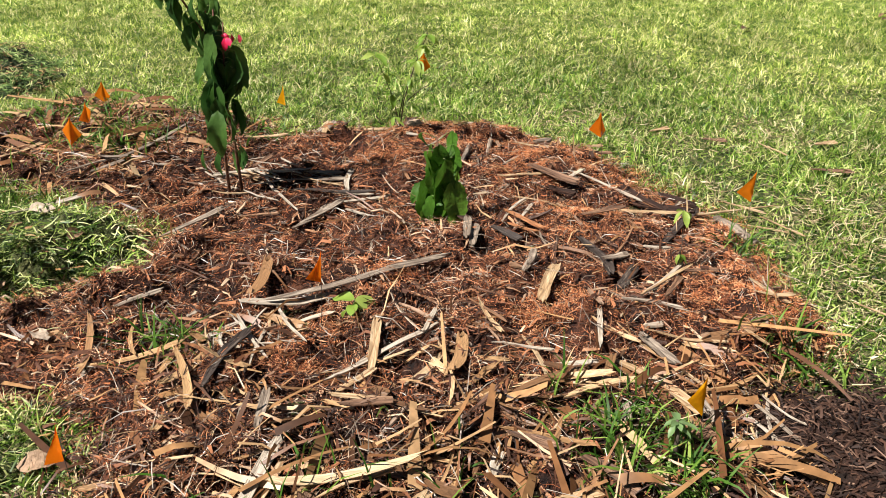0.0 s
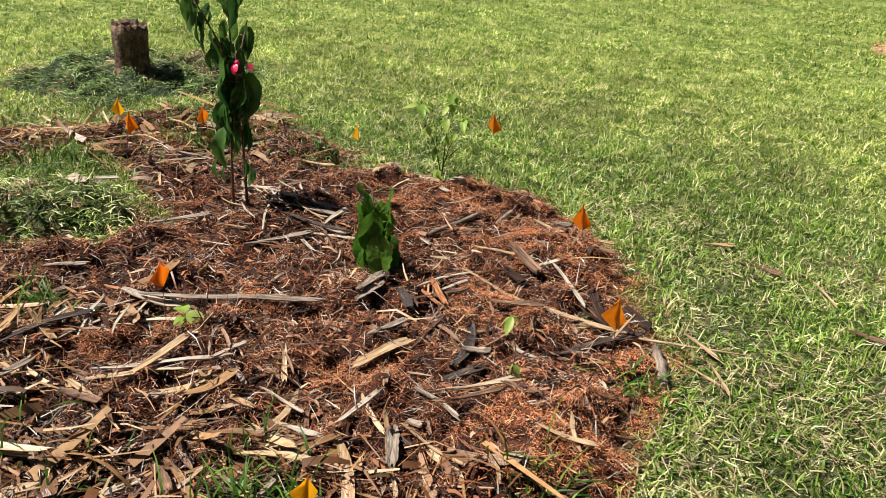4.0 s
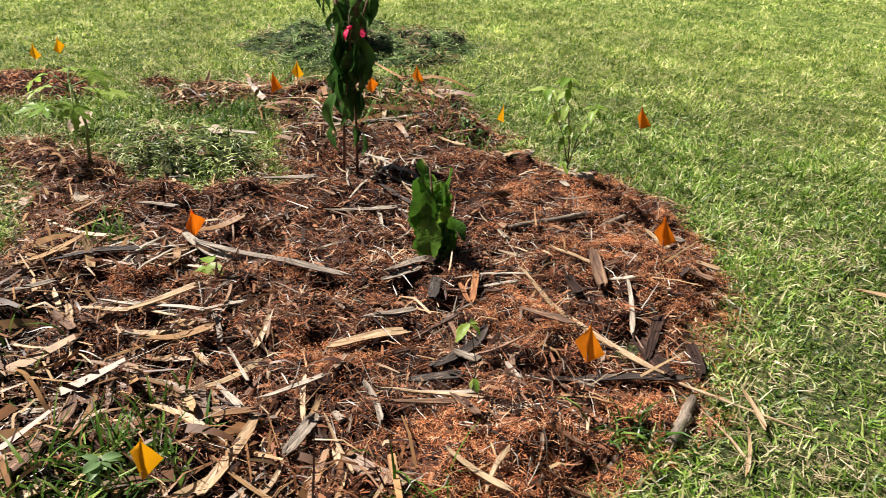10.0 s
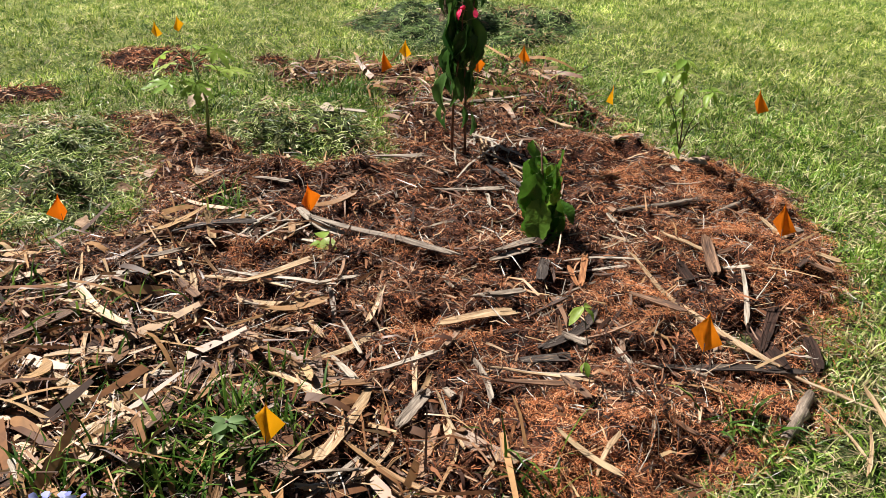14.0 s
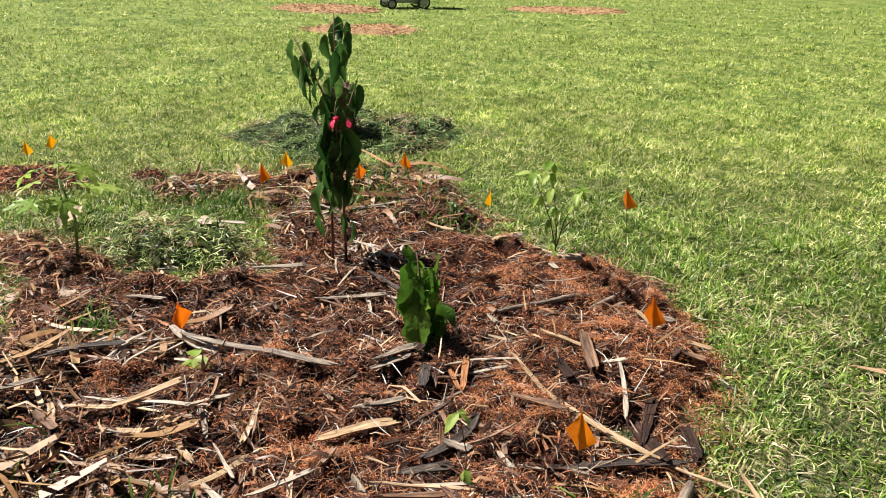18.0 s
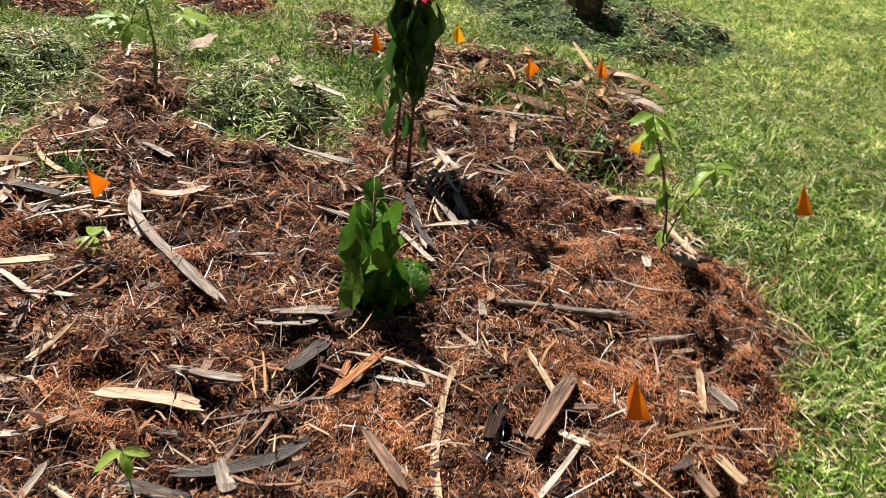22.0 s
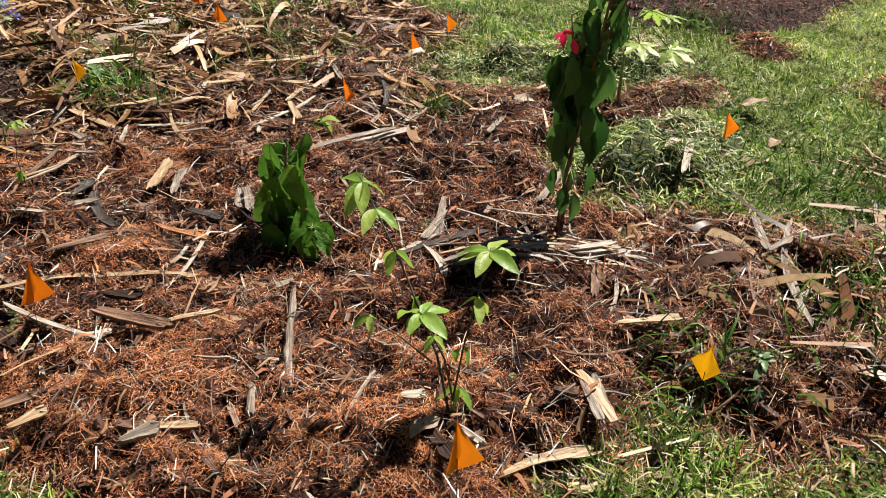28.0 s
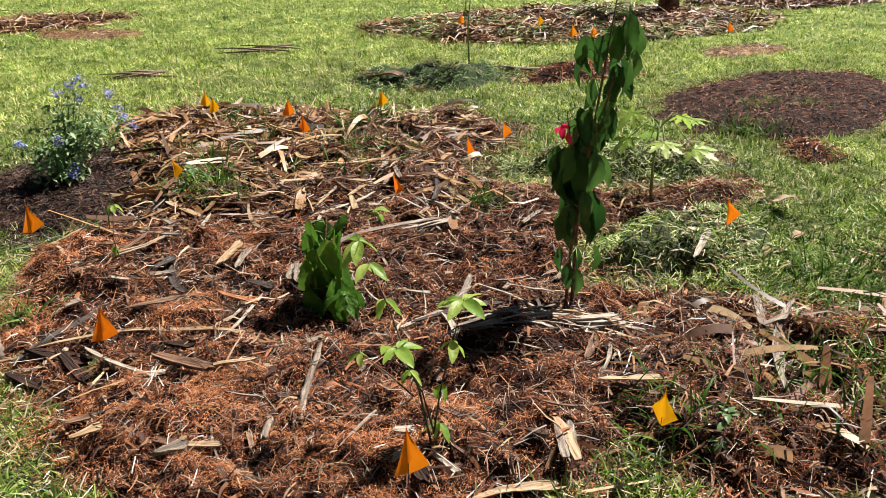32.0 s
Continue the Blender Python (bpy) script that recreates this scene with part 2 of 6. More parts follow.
M_BUSHLEAF = material("mid green toothed leaf", [(0.0, (0.05, 0.14, 0.014)), (0.5, (0.10, 0.24, 0.025)), (1.0, (0.22, 0.38, 0.05))],
                      "object", rough=0.45, translucent=0.42, fine=25, fine_amount=0.22, bump=0.35, bump_scale=50, spec=0.4)
M_YOUNG = material("young yellow-green leaf", [(0.0, (0.20, 0.35, 0.05)), (0.5, (0.31, 0.47, 0.08)), (1.0, (0.43, 0.55, 0.13))],
                   "object", rough=0.4, translucent=0.45, fine=25, fine_amount=0.15, bump=0.2, bump_scale=50, spec=0.45)
M_PAPAYA = material("papaya leaf", [(0.0, (0.22, 0.40, 0.07)), (0.5, (0.38, 0.55, 0.10)), (1.0, (0.50, 0.62, 0.16))],
                    "object", rough=0.4, translucent=0.5, fine=25, fine_amount=0.15, bump=0.2, bump_scale=40, spec=0.5)
M_SHRUB = material("small grey-green shrub leaves", [(0.0, (0.06, 0.135, 0.04)), (0.5, (0.19, 0.31, 0.12)), (1.0, (0.42, 0.52, 0.28))],
                   rough=0.45, translucent=0.3, fine=10, fine_amount=0.2, spec=0.5)
M_PETAL = material("pale blue petals", [(0.0, (0.18, 0.198, 0.558)), (0.6, (0.324, 0.36, 0.738)), (1.0, (0.54, 0.576, 0.828))], rough=0.6, translucent=0.3, fine=30, fine_amount=0.1)
M_STEM = material("brown woody stem", [(0.3, (0.09, 0.045, 0.03)), (0.6, (0.20, 0.10, 0.065)), (0.8, (0.30, 0.19, 0.12))], "noise", 30, 0.7, fine=80, fine_amount=0.2, bump=0.3)
M_THIN = material("thin dark stem", [(0.3, (0.035, 0.028, 0.02)), (0.7, (0.13, 0.10, 0.075))], "noise", 30, 0.7, fine=80, fine_amount=0.2)
M_GSTEM = material("green stem", [(0.3, (0.12, 0.2, 0.05)), (0.7, (0.28, 0.34, 0.14))], "noise", 20, 0.55, fine=60, fine_amount=0.2)
M_FLAG = material("orange plastic marker flag", [(0.0, (0.874, 0.184, 0.00552)), (0.5, (0.902, 0.23, 0.00736)), (1.0, (0.92, 0.285, 0.011))],
                  "object", rough=0.45, translucent=0.5, fine=20, fine_amount=0.06, bump=0.15, bump_scale=60)
M_FLAGY = material("yellow plastic marker flag", [(0.0, (0.874, 0.386, 0.0046)), (1.0, (0.92, 0.478, 0.0092))],
                   "object", rough=0.45, translucent=0.5, fine=20, fine_amount=0.06, bump=0.15, bump_scale=60)
M_WIRE = material("flag wire", [(0.3, (0.05, 0.045, 0.04)), (0.7, (0.12, 0.11, 0.10))], "noise", 60, 0.45, metal=0.8, fine_amount=0.1)
M_PINK = material("pink plastic tape", [(0.0, (0.9, 0.03, 0.12)), (1.0, (0.95, 0.06, 0.18))], "object", rough=0.35, translucent=0.35, fine_amount=0.05)
M_STUMP = material("stump bark", [(0.3, (0.035, 0.022, 0.015)), (0.5, (0.12, 0.078, 0.05)), (0.7, (0.27, 0.19, 0.13))], "noise", 14, 0.9, fine=60, fine_amount=0.45, bump=1.0, bump_scale=35)
M_CUT = material("cut wood face", [(0.3, (0.25, 0.16, 0.09)), (0.7, (0.5, 0.38, 0.25))], "noise", 25, 0.8, fine=80, fine_amount=0.3, bump=0.5)
M_BLOCK = material("pinkish sandstone block", [(0.0, (0.42, 0.27, 0.2)), (0.5, (0.52, 0.36, 0.27)), (1.0, (0.60, 0.46, 0.36))], "object", rough=0.85, fine=9, fine_amount=0.25, bump=0.6, bump_scale=25)
M_GREYP = material("grey plastic", [(0.3, (0.30, 0.32, 0.34)), (0.7, (0.42, 0.44, 0.46))], "noise", 5, 0.4, fine=60, fine_amount=0.06)
M_BLACKP = material("black plastic", [(0.3, (0.012, 0.013, 0.016)), (0.7, (0.03, 0.03, 0.035))], "noise", 8, 0.45, fine=60, fine_amount=0.1)
M_NAVY = material("dark blue-black fabric", [(0.3, (0.012, 0.015, 0.03)), (0.7, (0.03, 0.035, 0.06))], "noise", 14, 0.8, fine=90, fine_amount=0.2, bump=0.3)
M_BAG = material("grey soil bag", [(0.3, (0.10, 0.095, 0.105)), (0.7, (0.2, 0.19, 0.2))], "noise", 6, 0.55, fine=40, fine_amount=0.2, bump=0.5, bump_scale=14)
M_YELLOW = material("yellow bucket plastic", [(0.3, (0.75, 0.5, 0.02)), (0.7, (0.85, 0.6, 0.05))], "noise", 6, 0.4, fine_amount=0.06)
M_PURPLE = material("purple plastic", [(0.3, (0.12, 0.06, 0.5)), (0.7, (0.2, 0.1, 0.65))], "noise", 6, 0.4, fine_amount=0.06)
M_ORANGE = material("orange-red painted shaft", [(0.3, (0.75, 0.10, 0.02)), (0.7, (0.85, 0.16, 0.03))], "noise", 6, 0.4, fine_amount=0.06)
M_DEAD = material("curled dead leaf", [(0.0, (0.24, 0.14, 0.08)), (0.6, (0.42, 0.29, 0.19)), (1.0, (0.55, 0.45, 0.35))], "object", rough=0.7, fine=40, fine_amount=0.3, bump=0.4, translucent=0.1)
M_PALE = material("bleached pale chip", [(0.3, (0.26, 0.205, 0.15)), (0.52, (0.43, 0.365, 0.285)), (0.72, (0.56, 0.50, 0.42))], "noise", 110, 0.55, fine=380, fine_amount=0.3, bump=0.4, bump_scale=300, spec=0.5, grain=True)


def turf_beyond(m, near, far):
    """Lets bare soil and thatch pass into closed green turf with distance from the bed."""
    n, ln = m.node_tree.nodes, m.node_tree.links
    bsdf = n["Principled BSDF"]
    soil = bsdf.inputs["Base Color"].links[0].from_socket
    coords = n.new("ShaderNodeTexCoord")
    away = n.new("ShaderNodeVectorMath")
    away.operation = 'DISTANCE'
    away.inputs[1].default_value = (0.1, 2.7, 0)
    ln.new(coords.outputs["Object"], away.inputs[0])
    share = n.new("ShaderNodeMapRange")
    share.inputs["From Min"].default_value, share.inputs["From Max"].default_value = near, far
    ln.new(away.outputs["Value"], share.inputs["Value"])
    total = None
    for size, weight in ((105.0, 0.42), (38.0, 0.5), (9.0, 0.3), (1.6, 0.25)):
        tex = n.new("ShaderNodeTexNoise")
        tex.inputs["Scale"].default_value, tex.inputs["Detail"].default_value = size, 4
        ln.new(coords.outputs["Object"], tex.inputs["Vector"])
        add = n.new("ShaderNodeMath")
        add.operation = 'MULTIPLY_ADD'
        ln.new(tex.outputs["Fac"], add.inputs[0])
        add.inputs[1].default_value = weight
        if total:
            ln.new(total, add.inputs[2])
        else:
            add.inputs[2].default_value = 0.0
        total = add.outputs[0]
    ramp = n.new("ShaderNodeValToRGB")
    el = ramp.color_ramp.elements
    el.new(0.5)
    el.new(0.6)
    for e, (p, c) in zip(el, ((0.60, (0.016, 0.040, 0.005)), (0.70, (0.085, 0.15, 0.020)), (0.80, (0.27, 0.34, 0.070)), (0.90, (0.56, 0.54, 0.22)))):
        e.position, e.color = p, (*c, 1)
    ln.new(total, ramp.inputs["Fac"])
    mix = n.new("ShaderNodeMix")
    mix.data_type = 'RGBA'
    ln.new(share.outputs[0], mix.inputs["Factor"])
    ln.new(soil, mix.inputs[6])
    ln.new(ramp.outputs["Color"], mix.inputs[7])
    ln.new(mix.outputs[2], bsdf.inputs["Base Color"])


turf_beyond(M_SOIL, 1.8, 6.0)

# ---- terrain functions ----
rng = np.random.default_rng(7)
_tables = {}


def vnoise(x, y, size, seed):
    """Smooth noise from -1 to 1 with cells of the given size in metres."""
    if seed not in _tables:
        _tables[seed] = np.random.default_rng(seed).uniform(-1, 1, (64, 64))
    g = _tables[seed]
    u, v = np.asarray(x) / size, np.asarray(y) / size
    i, j = np.floor(u).astype(int), np.floor(v).astype(int)
    a, b = u - i, v - j
    a, b = a * a * (3 - 2 * a), b * b * (3 - 2 * b)
    q = lambda p, r: g[p % 64, r % 64]
    return (q(i, j) * (1 - a) + q(i + 1, j) * a) * (1 - b) + (q(i, j + 1) * (1 - a) + q(i + 1, j + 1) * a) * b


def inside(poly, x, y):
    """Signed distance in metres to a polygon's outline, positive inside."""
    x, y = np.asarray(x, float), np.asarray(y, float)
    best, odd = np.full(x.shape, 1e9), np.zeros(x.shape, bool)
    for (ax, ay), (bx, by) in zip(poly, poly[1:] + poly[:1]):
        ex, ey = bx - ax, by - ay
        t = np.clip(((x - ax) * ex + (y - ay) * ey) / (ex * ex + ey * ey), 0, 1)
        best = np.minimum(best, np.hypot(x - ax - t * ex, y - ay - t * ey))
        if ay != by:
            odd ^= ((ay > y) != (by > y)) & (x < ax + (y - ay) / (by - ay) * ex)
    return np.where(odd, best, -best)


def blob(cx, cy, rx, ry, turn=0.0, n=14):
    """An uneven oval outline as a polygon."""
    r = random.Random(int(cx * 100) * 7 + int(cy * 100))
    c, s = math.cos(radians(turn)), math.sin(radians(turn))
    out = []
    for k in range(n):
        a = 2 * math.pi * k / n
        w = r.uniform(0.85, 1.15)
        u, v = rx * w * math.cos(a), ry * w * math.sin(a)
        out.append((cx + u * c - v * s, cy + u * s + v * c))
    return out


BED = [(1.32, 2.28), (1.28, 2.8), (1.22, 3.2), (1.02, 3.52), (0.77, 3.98), (0.5, 4.24), (0.15, 4.45), (-0.25, 4.47), (-0.55, 4.34), (-0.82, 4.18),
       (-1.02, 4.5), (-1.3, 4.5), (-1.7, 4.78), (-2.2, 4.85), (-2.6, 4.3), (-2.35, 3.75), (-1.8, 3.5), (-1.2, 3.15), (-1.2, 2.75), (-1.5, 2.45),
       (-1.2, 2.05), (-0.92, 1.82), (-0.9, 1.5), (-1.25, 1.15), (-1.5, 0.8), (-1.2, 0.15), (-0.5, 0.32), (-0.1, 0.0), (0.4, -0.15), (0.9, -0.2),
       (1.15, 0.15), (0.95, 0.9), (0.85, 1.6), (0.84, 1.95), (1.0, 2.16)]
DARK = [(0.80, 1.9), (0.95, 2.08), (1.3, 2.13), (1.5, 1.95), (1.8, 1.65), (1.98, 1.2), (1.78, 0.82), (1.3, 0.38), (1.0, 0.85), (0.86, 1.5)]
DARK_PATCH = [(-2.45, 0.75), (-2.6, 0.45), (-3.0, 0.0), (-3.85, -0.4), (-4.8, -0.2), (-4.6, 0.8), (-3.6, 1.5), (-3.0, 1.5), (-2.6, 1.2)]
CLIP_A = blob(-1.64, 2.9, 0.52, 0.32, 20)
CLIP_W = [(-2.39, 1.48), (-2.55, 1.78), (-2.1, 2.1), (-1.7, 2.02), (-1.3, 1.85), (-1.1, 1.68), (-1.23, 1.43), (-1.6, 1.36), (-2.0, 1.36)]
CLIP_B = blob(-0.62, 0.55, 0.42, 0.24, 10)
CLIP_STUMP = blob(-3.4, 5.1, 0.92, 0.72, 45)
CLIP_FAR = blob(-1.25, -0.95, 0.72, 0.42, -5)
RED_A = blob(-3.42, 2.62, 0.42, 0.27, 30)
RED_B = blob(-2.3, 2.15, 0.15, 0.09, 20)
RED_C = blob(-3.08, 3.3, 0.15, 0.1, 0)
RED_D = blob(-3.05, 1.72, 0.26, 0.15, 60)
RED_FAR = blob(-2.5, -0.85, 0.55, 0.3, 10)
PIT = [(-1.1, 1.95), (-1.3, 1.95), (-1.64, 2.08), (-1.9, 2.12), (-2.35, 2.04), (-2.4, 2.3), (-1.9, 2.5), (-1.56, 2.58), (-1.3, 2.72), (-1.0, 2.6), (-0.95, 2.2)]
STRAW_NEAR = blob(-2.6, 3.5, 0.4, 0.24, 60)
STRAW_FAR = blob(-3.3, -3.35, 2.2, 1.25, -8)
STRAW_FAR_B = blob(-6.9, -4.6, 1.6, 0.9, 0)
STRAW_FAR_C = blob(3.6, -5.2, 1.6, 0.5, 10)
HAY_A = blob(-4.3, -1.3, 0.45, 0.2, 0)
HAY_B = blob(2.2, -4.3, 0.65, 0.25, -20)
TAN_SPOTS = [blob(-14.0, 11.6, 1.25, 0.95, 40), blob(-10.1, 9.8, 1.1, 0.75, 45), blob(-11.3, 16.5, 1.5, 0.9, 50), blob(-11.6, 30.0, 2.2, 1.3, 60),
             blob(-20.5, 7.6, 2.4, 1.3, 80), blob(2.5, 11.9, 1.0, 0.85, 0)]
BARE = [BED, DARK, DARK_PATCH, CLIP_A, CLIP_W, CLIP_B, CLIP_STUMP, CLIP_FAR, RED_A, RED_B, RED_C, RED_D, RED_FAR, PIT, STRAW_NEAR, STRAW_FAR, STRAW_FAR_B, STRAW_FAR_C, HAY_A, HAY_B] + TAN_SPOTS


def ground_z(x, y):
    near = np.exp(-(np.asarray(x) ** 2 + (np.asarray(y) - 2) ** 2) / 400)
    return (0.012 * vnoise(x, y, 0.9, 1) + 0.008 * vnoise(x, y, 0.3, 2) - 0.032) * near


def ragged(poly, x, y):
    return inside(poly, x, y) + 0.035 * vnoise(x, y, 0.16, 5) + 0.02 * vnoise(x, y, 0.06, 6)


def mound_z(poly, x, y, height, run, lump):
    d = ragged(poly, x, y)
    s = np.clip(d / run, 0, 1)
    s = s * s * (3 - 2 * s)
    lumps = lump * (1.1 * vnoise(x, y, 0.24, 11) + 0.8 * vnoise(x, y, 0.11, 12) + 0.55 * vnoise(x, y, 0.05, 13))
    if 0.02 < lump < 0.027:
        lumps = lumps + lump * (0.8 * np.tanh(5 * (vnoise(x, y, 0.17, 14) + 0.2)) + 0.5 * np.tanh(5 * vnoise(x, y, 0.07, 15)) - 0.35) + 0.05 * np.exp(-((x - 1.0) ** 2 + (y - 2.5) ** 2) / 0.07) + 0.03 * np.exp(-((x - 0.75) ** 2 + (y - 3.85) ** 2) / 0.05) + 0.03 * np.exp(-((x - 0.15) ** 2 + (y - 4.25) ** 2) / 0.05) - 0.025 * np.exp(-((x + 0.92) ** 2 + (y - 3.36) ** 2) / 0.06)
    return ground_z(x, y) + np.where(d > 0, height * s + lumps * np.clip(d / 0.08, 0, 1), 0.35 * d) , d


def surface(x, y):
    """The height of the topmost ground or heap."""
    z = float(ground_z(x, y))
    for poly, h, run, lump in HEAPS:
        zz, d = mound_z(poly, np.array([x]), np.array([y]), h, run, lump)
        if d[0] > 0:
            z = max(z, float(zz[0]))
    return z


HEAPS = [(BED, 0.055, 0.14, 0.026), (DARK, 0.10, 0.5, 0.010), (CLIP_A, 0.13, 0.25, 0.04), (CLIP_W, 0.09, 0.3, 0.04), (CLIP_B, 0.08, 0.2, 0.012),
         (PIT, 0.04, 0.12, 0.024), (CLIP_STUMP, 0.10, 0.5, 0.05), (CLIP_FAR, 0.10, 0.35, 0.045)]



def surfaces(x, y):
    """surface() for arrays."""
    z = np.array(ground_z(x, y))
    for poly, h, run, lump in HEAPS:
        zz, d = mound_z(poly, x, y, h, run, lump)
        z = np.where(d > 0, np.maximum(z, zz), z)
    return z


# ---- mesh helpers ----


def big_mesh(name, verts, faces, mat):
    me = bpy.data.meshes.new(name)
    k = faces.shape[1]
    me.vertices.add(len(verts))
    me.vertices.foreach_set("co", verts.astype(np.float32).ravel())
    me.loops.add(faces.size)
    me.loops.foreach_set("vertex_index", faces.astype(np.int32).ravel())
    me.polygons.add(len(faces))
    me.polygons.foreach_set("loop_start", np.arange(0, faces.size, k, dtype=np.int32))
    me.update(calc_edges=True)
    me.materials.append(mat)
    return me


def part(name, data, mat, parent, label=""):
    """Links a bmesh or a mesh as one object under a thing or a part."""
    if isinstance(data, bmesh.types.BMesh):
        me = bpy.data.meshes.new(name)
        data.to_mesh(me)
        data.free()
        data = me
    if mat and not data.materials:
        data.materials.append(mat)
    ob = new(name, data)
    ob.parent = parent
    if label:
        tagged(ob, label)
    return ob


def smooth(ob):
    for p in ob.data.polygons:
        p.use_smooth = True
    return ob


def strands(x, y, z, azimuth, length, width, lift, bend, segs=2, taper=0.15):
    """Strips from given feet. lift: the angle above level at the foot, bend: how much it turns down by the tip, both in radians."""
    n = len(x)
    ca, sa = np.cos(azimuth), np.sin(azimuth)
    px, py, pz = x.copy(), y.copy(), z.copy()
    V = np.zeros((n, 2 * (segs + 1), 3))
    roll = rng.uniform(-0.9, 0.9, n)
    for k in range(segs + 1):
        w = width * (1 - (1 - taper) * (k / segs) ** 1.5) / 2
        ox, oy, oz = -sa * np.cos(roll) * w, ca * np.cos(roll) * w, np.sin(roll) * w
        V[:, 2 * k] = np.stack([px - ox, py - oy, pz - oz], 1)
        V[:, 2 * k + 1] = np.stack([px + ox, py + oy, pz + oz], 1)
        a = lift - bend * k / max(1, segs - 1) if segs > 1 else lift
        step = length / segs
        px, py, pz = px + ca * np.cos(a) * step, py + sa * np.cos(a) * step, pz + np.sin(a) * step
    first = (np.arange(n) * 2 * (segs + 1))[:, None]
    F = np.concatenate([first + np.array([[2 * k, 2 * k + 1, 2 * k + 3, 2 * k + 2]]) for k in range(segs)], 0)
    return V.reshape(-1, 3), F


def stuff(name, V, F, mat, label, category):
    return tagged(new(name, big_mesh(name, V, F, mat)), label, category, kind="stuff")


def tube(points, radii, sides=8):
    """A tapered tube along points as a bmesh."""
    bm = bmesh.new()
    rings = []
    pts = [Vector(p) for p in points]
    for i, p in enumerate(pts):
        d = (pts[min(i + 1, len(pts) - 1)] - pts[max(i - 1, 0)]).normalized()
        u = d.orthogonal().normalized()
        if i and rings:
            u = (u0 - d * u0.dot(d)).normalized()
        u0, v = u, d.cross(u)
        r = radii[i] if hasattr(radii, "__len__") else radii
        rings.append([bm.verts.new(p + r * (math.cos(2 * math.pi * k / sides) * u + math.sin(2 * math.pi * k / sides) * v)) for k in range(sides)])
    for a, b in zip(rings, rings[1:]):
        for k in range(sides):
            bm.faces.new((a[k], a[(k + 1) % sides], b[(k + 1) % sides], b[k])).smooth = True
    bm.faces.new(rings[0][::-1])
    bm.faces.new(rings[-1])
    return bm


def box(size, centre=(0, 0, 0), bevel=0.0):
    bm = bmesh.new()
    bmesh.ops.create_cube(bm, size=1)
    bmesh.ops.scale(bm, vec=size, verts=bm.verts)
    if bevel:
        bmesh.ops.bevel(bm, geom=bm.edges[:], offset=bevel, segments=2, affect='EDGES')
    bmesh.ops.translate(bm, vec=centre, verts=bm.verts)
    return bm


def strip_mesh(name, length, width, curl, sway, twist, thick, seed, segs=8, drape=None):
    """A flat dry ribbon of palm frond or bark: slightly bowed and twisted, with torn slivered ends and frayed sides."""
    r = random.Random(seed)
    bm = bmesh.new()
    rows = []
    dish, lean = r.uniform(0.02, 0.22), r.uniform(0.5, 1.0)
    torn = [[r.uniform(-0.2, 1.5) * min(width, 0.2 * length) for _ in range(4)] for _ in range(2)]
    wide = [r.uniform(0.88, 1.08) for _ in range(segs + 1)]
    for k in range(segs + 1):
        t = k / segs
        end = min(1.0, 0.5 + 2.6 * min(t, 1 - t))
        w = width / 2 * (lean + (1 - lean) * t) * wide[k] * end
        cy = sway * math.sin(math.pi * t)
        cz = (drape(t) if drape else 0.0) + curl * (2 * t - 1) ** 2 + thick + 0.15 * curl * math.sin(9 * t + seed)
        a = twist * (t - 0.5)
        up = []
        for c, q in enumerate((-1, -0.35, 0.35, 1)):
            cx = (t - 0.5) * length + (torn[0][c] if k == 0 else -torn[1][c] if k == segs else 0)
            up.append(bm.verts.new((cx, cy + q * w * math.cos(a), cz + q * w * math.sin(a) - dish * w * (1 - q * q))))
        low = [bm.verts.new(v.co - Vector((0, 0, thick))) for v in up]
        rows.append((up, low))
    for (a, b), (c, d) in zip(rows, rows[1:]):
        for i in (0, 1, 2):
            bm.faces.new((a[i], c[i], c[i + 1], a[i + 1])[::-1])
            bm.faces.new((b[i], b[i + 1], d[i + 1], d[i])[::-1])
        bm.faces.new((a[0], b[0], d[0], c[0])[::-1])
        bm.faces.new((a[3], c[3], d[3], b[3])[::-1])
    for (a, b), flip in ((rows[0], -1), (rows[-1], 1)):
        for i in (0, 1, 2):
            bm.faces.new((a[i], a[i + 1], b[i + 1], b[i])[::flip])
    me = bpy.data.meshes.new(name)
    bm.to_mesh(me)
    bm.free()
    return me


def leaf_mesh(name, length, width, fold=0.25, curl=1.0, wave=0.1, teeth=0.0, belly=0.42, seed=0, rows=9):
    """A leaf that grows along +Y from its stalk, face up, folded along the midrib and curling down towards its tip."""
    r = random.Random(seed)
    bm = bmesh.new()
    prev = None
    y = z = 0.0
    ph = r.uniform(0, 6)
    for k in range(rows + 1):
        t = k / rows
        w = width / 2 * (math.sin(math.pi * t ** (math.log(0.5) / math.log(belly))) ** 0.8 if 0 < t < 1 else 0.02)
        w *= 1 + (teeth if k % 2 else -teeth)
        a = -curl * t
        if k:
            y += math.cos(a) * length / rows
            z += math.sin(a) * length / rows
        row = []
        for s in (-1, -0.5, 0, 0.5, 1):
            lift = abs(s) * w * fold + (wave * w * math.sin(ph + 7 * t + 3 * s) if abs(s) == 1 else 0)
            row.append(bm.verts.new((s * w, y - math.sin(a) * lift, z + math.cos(a) * lift)))
        if prev:
            for i in range(4):
                bm.faces.new((prev[i], prev[i + 1], row[i + 1], row[i])).smooth = True
        prev = row
    me = bpy.data.meshes.new(name)
    bm.to_mesh(me)
    bm.free()
    return me


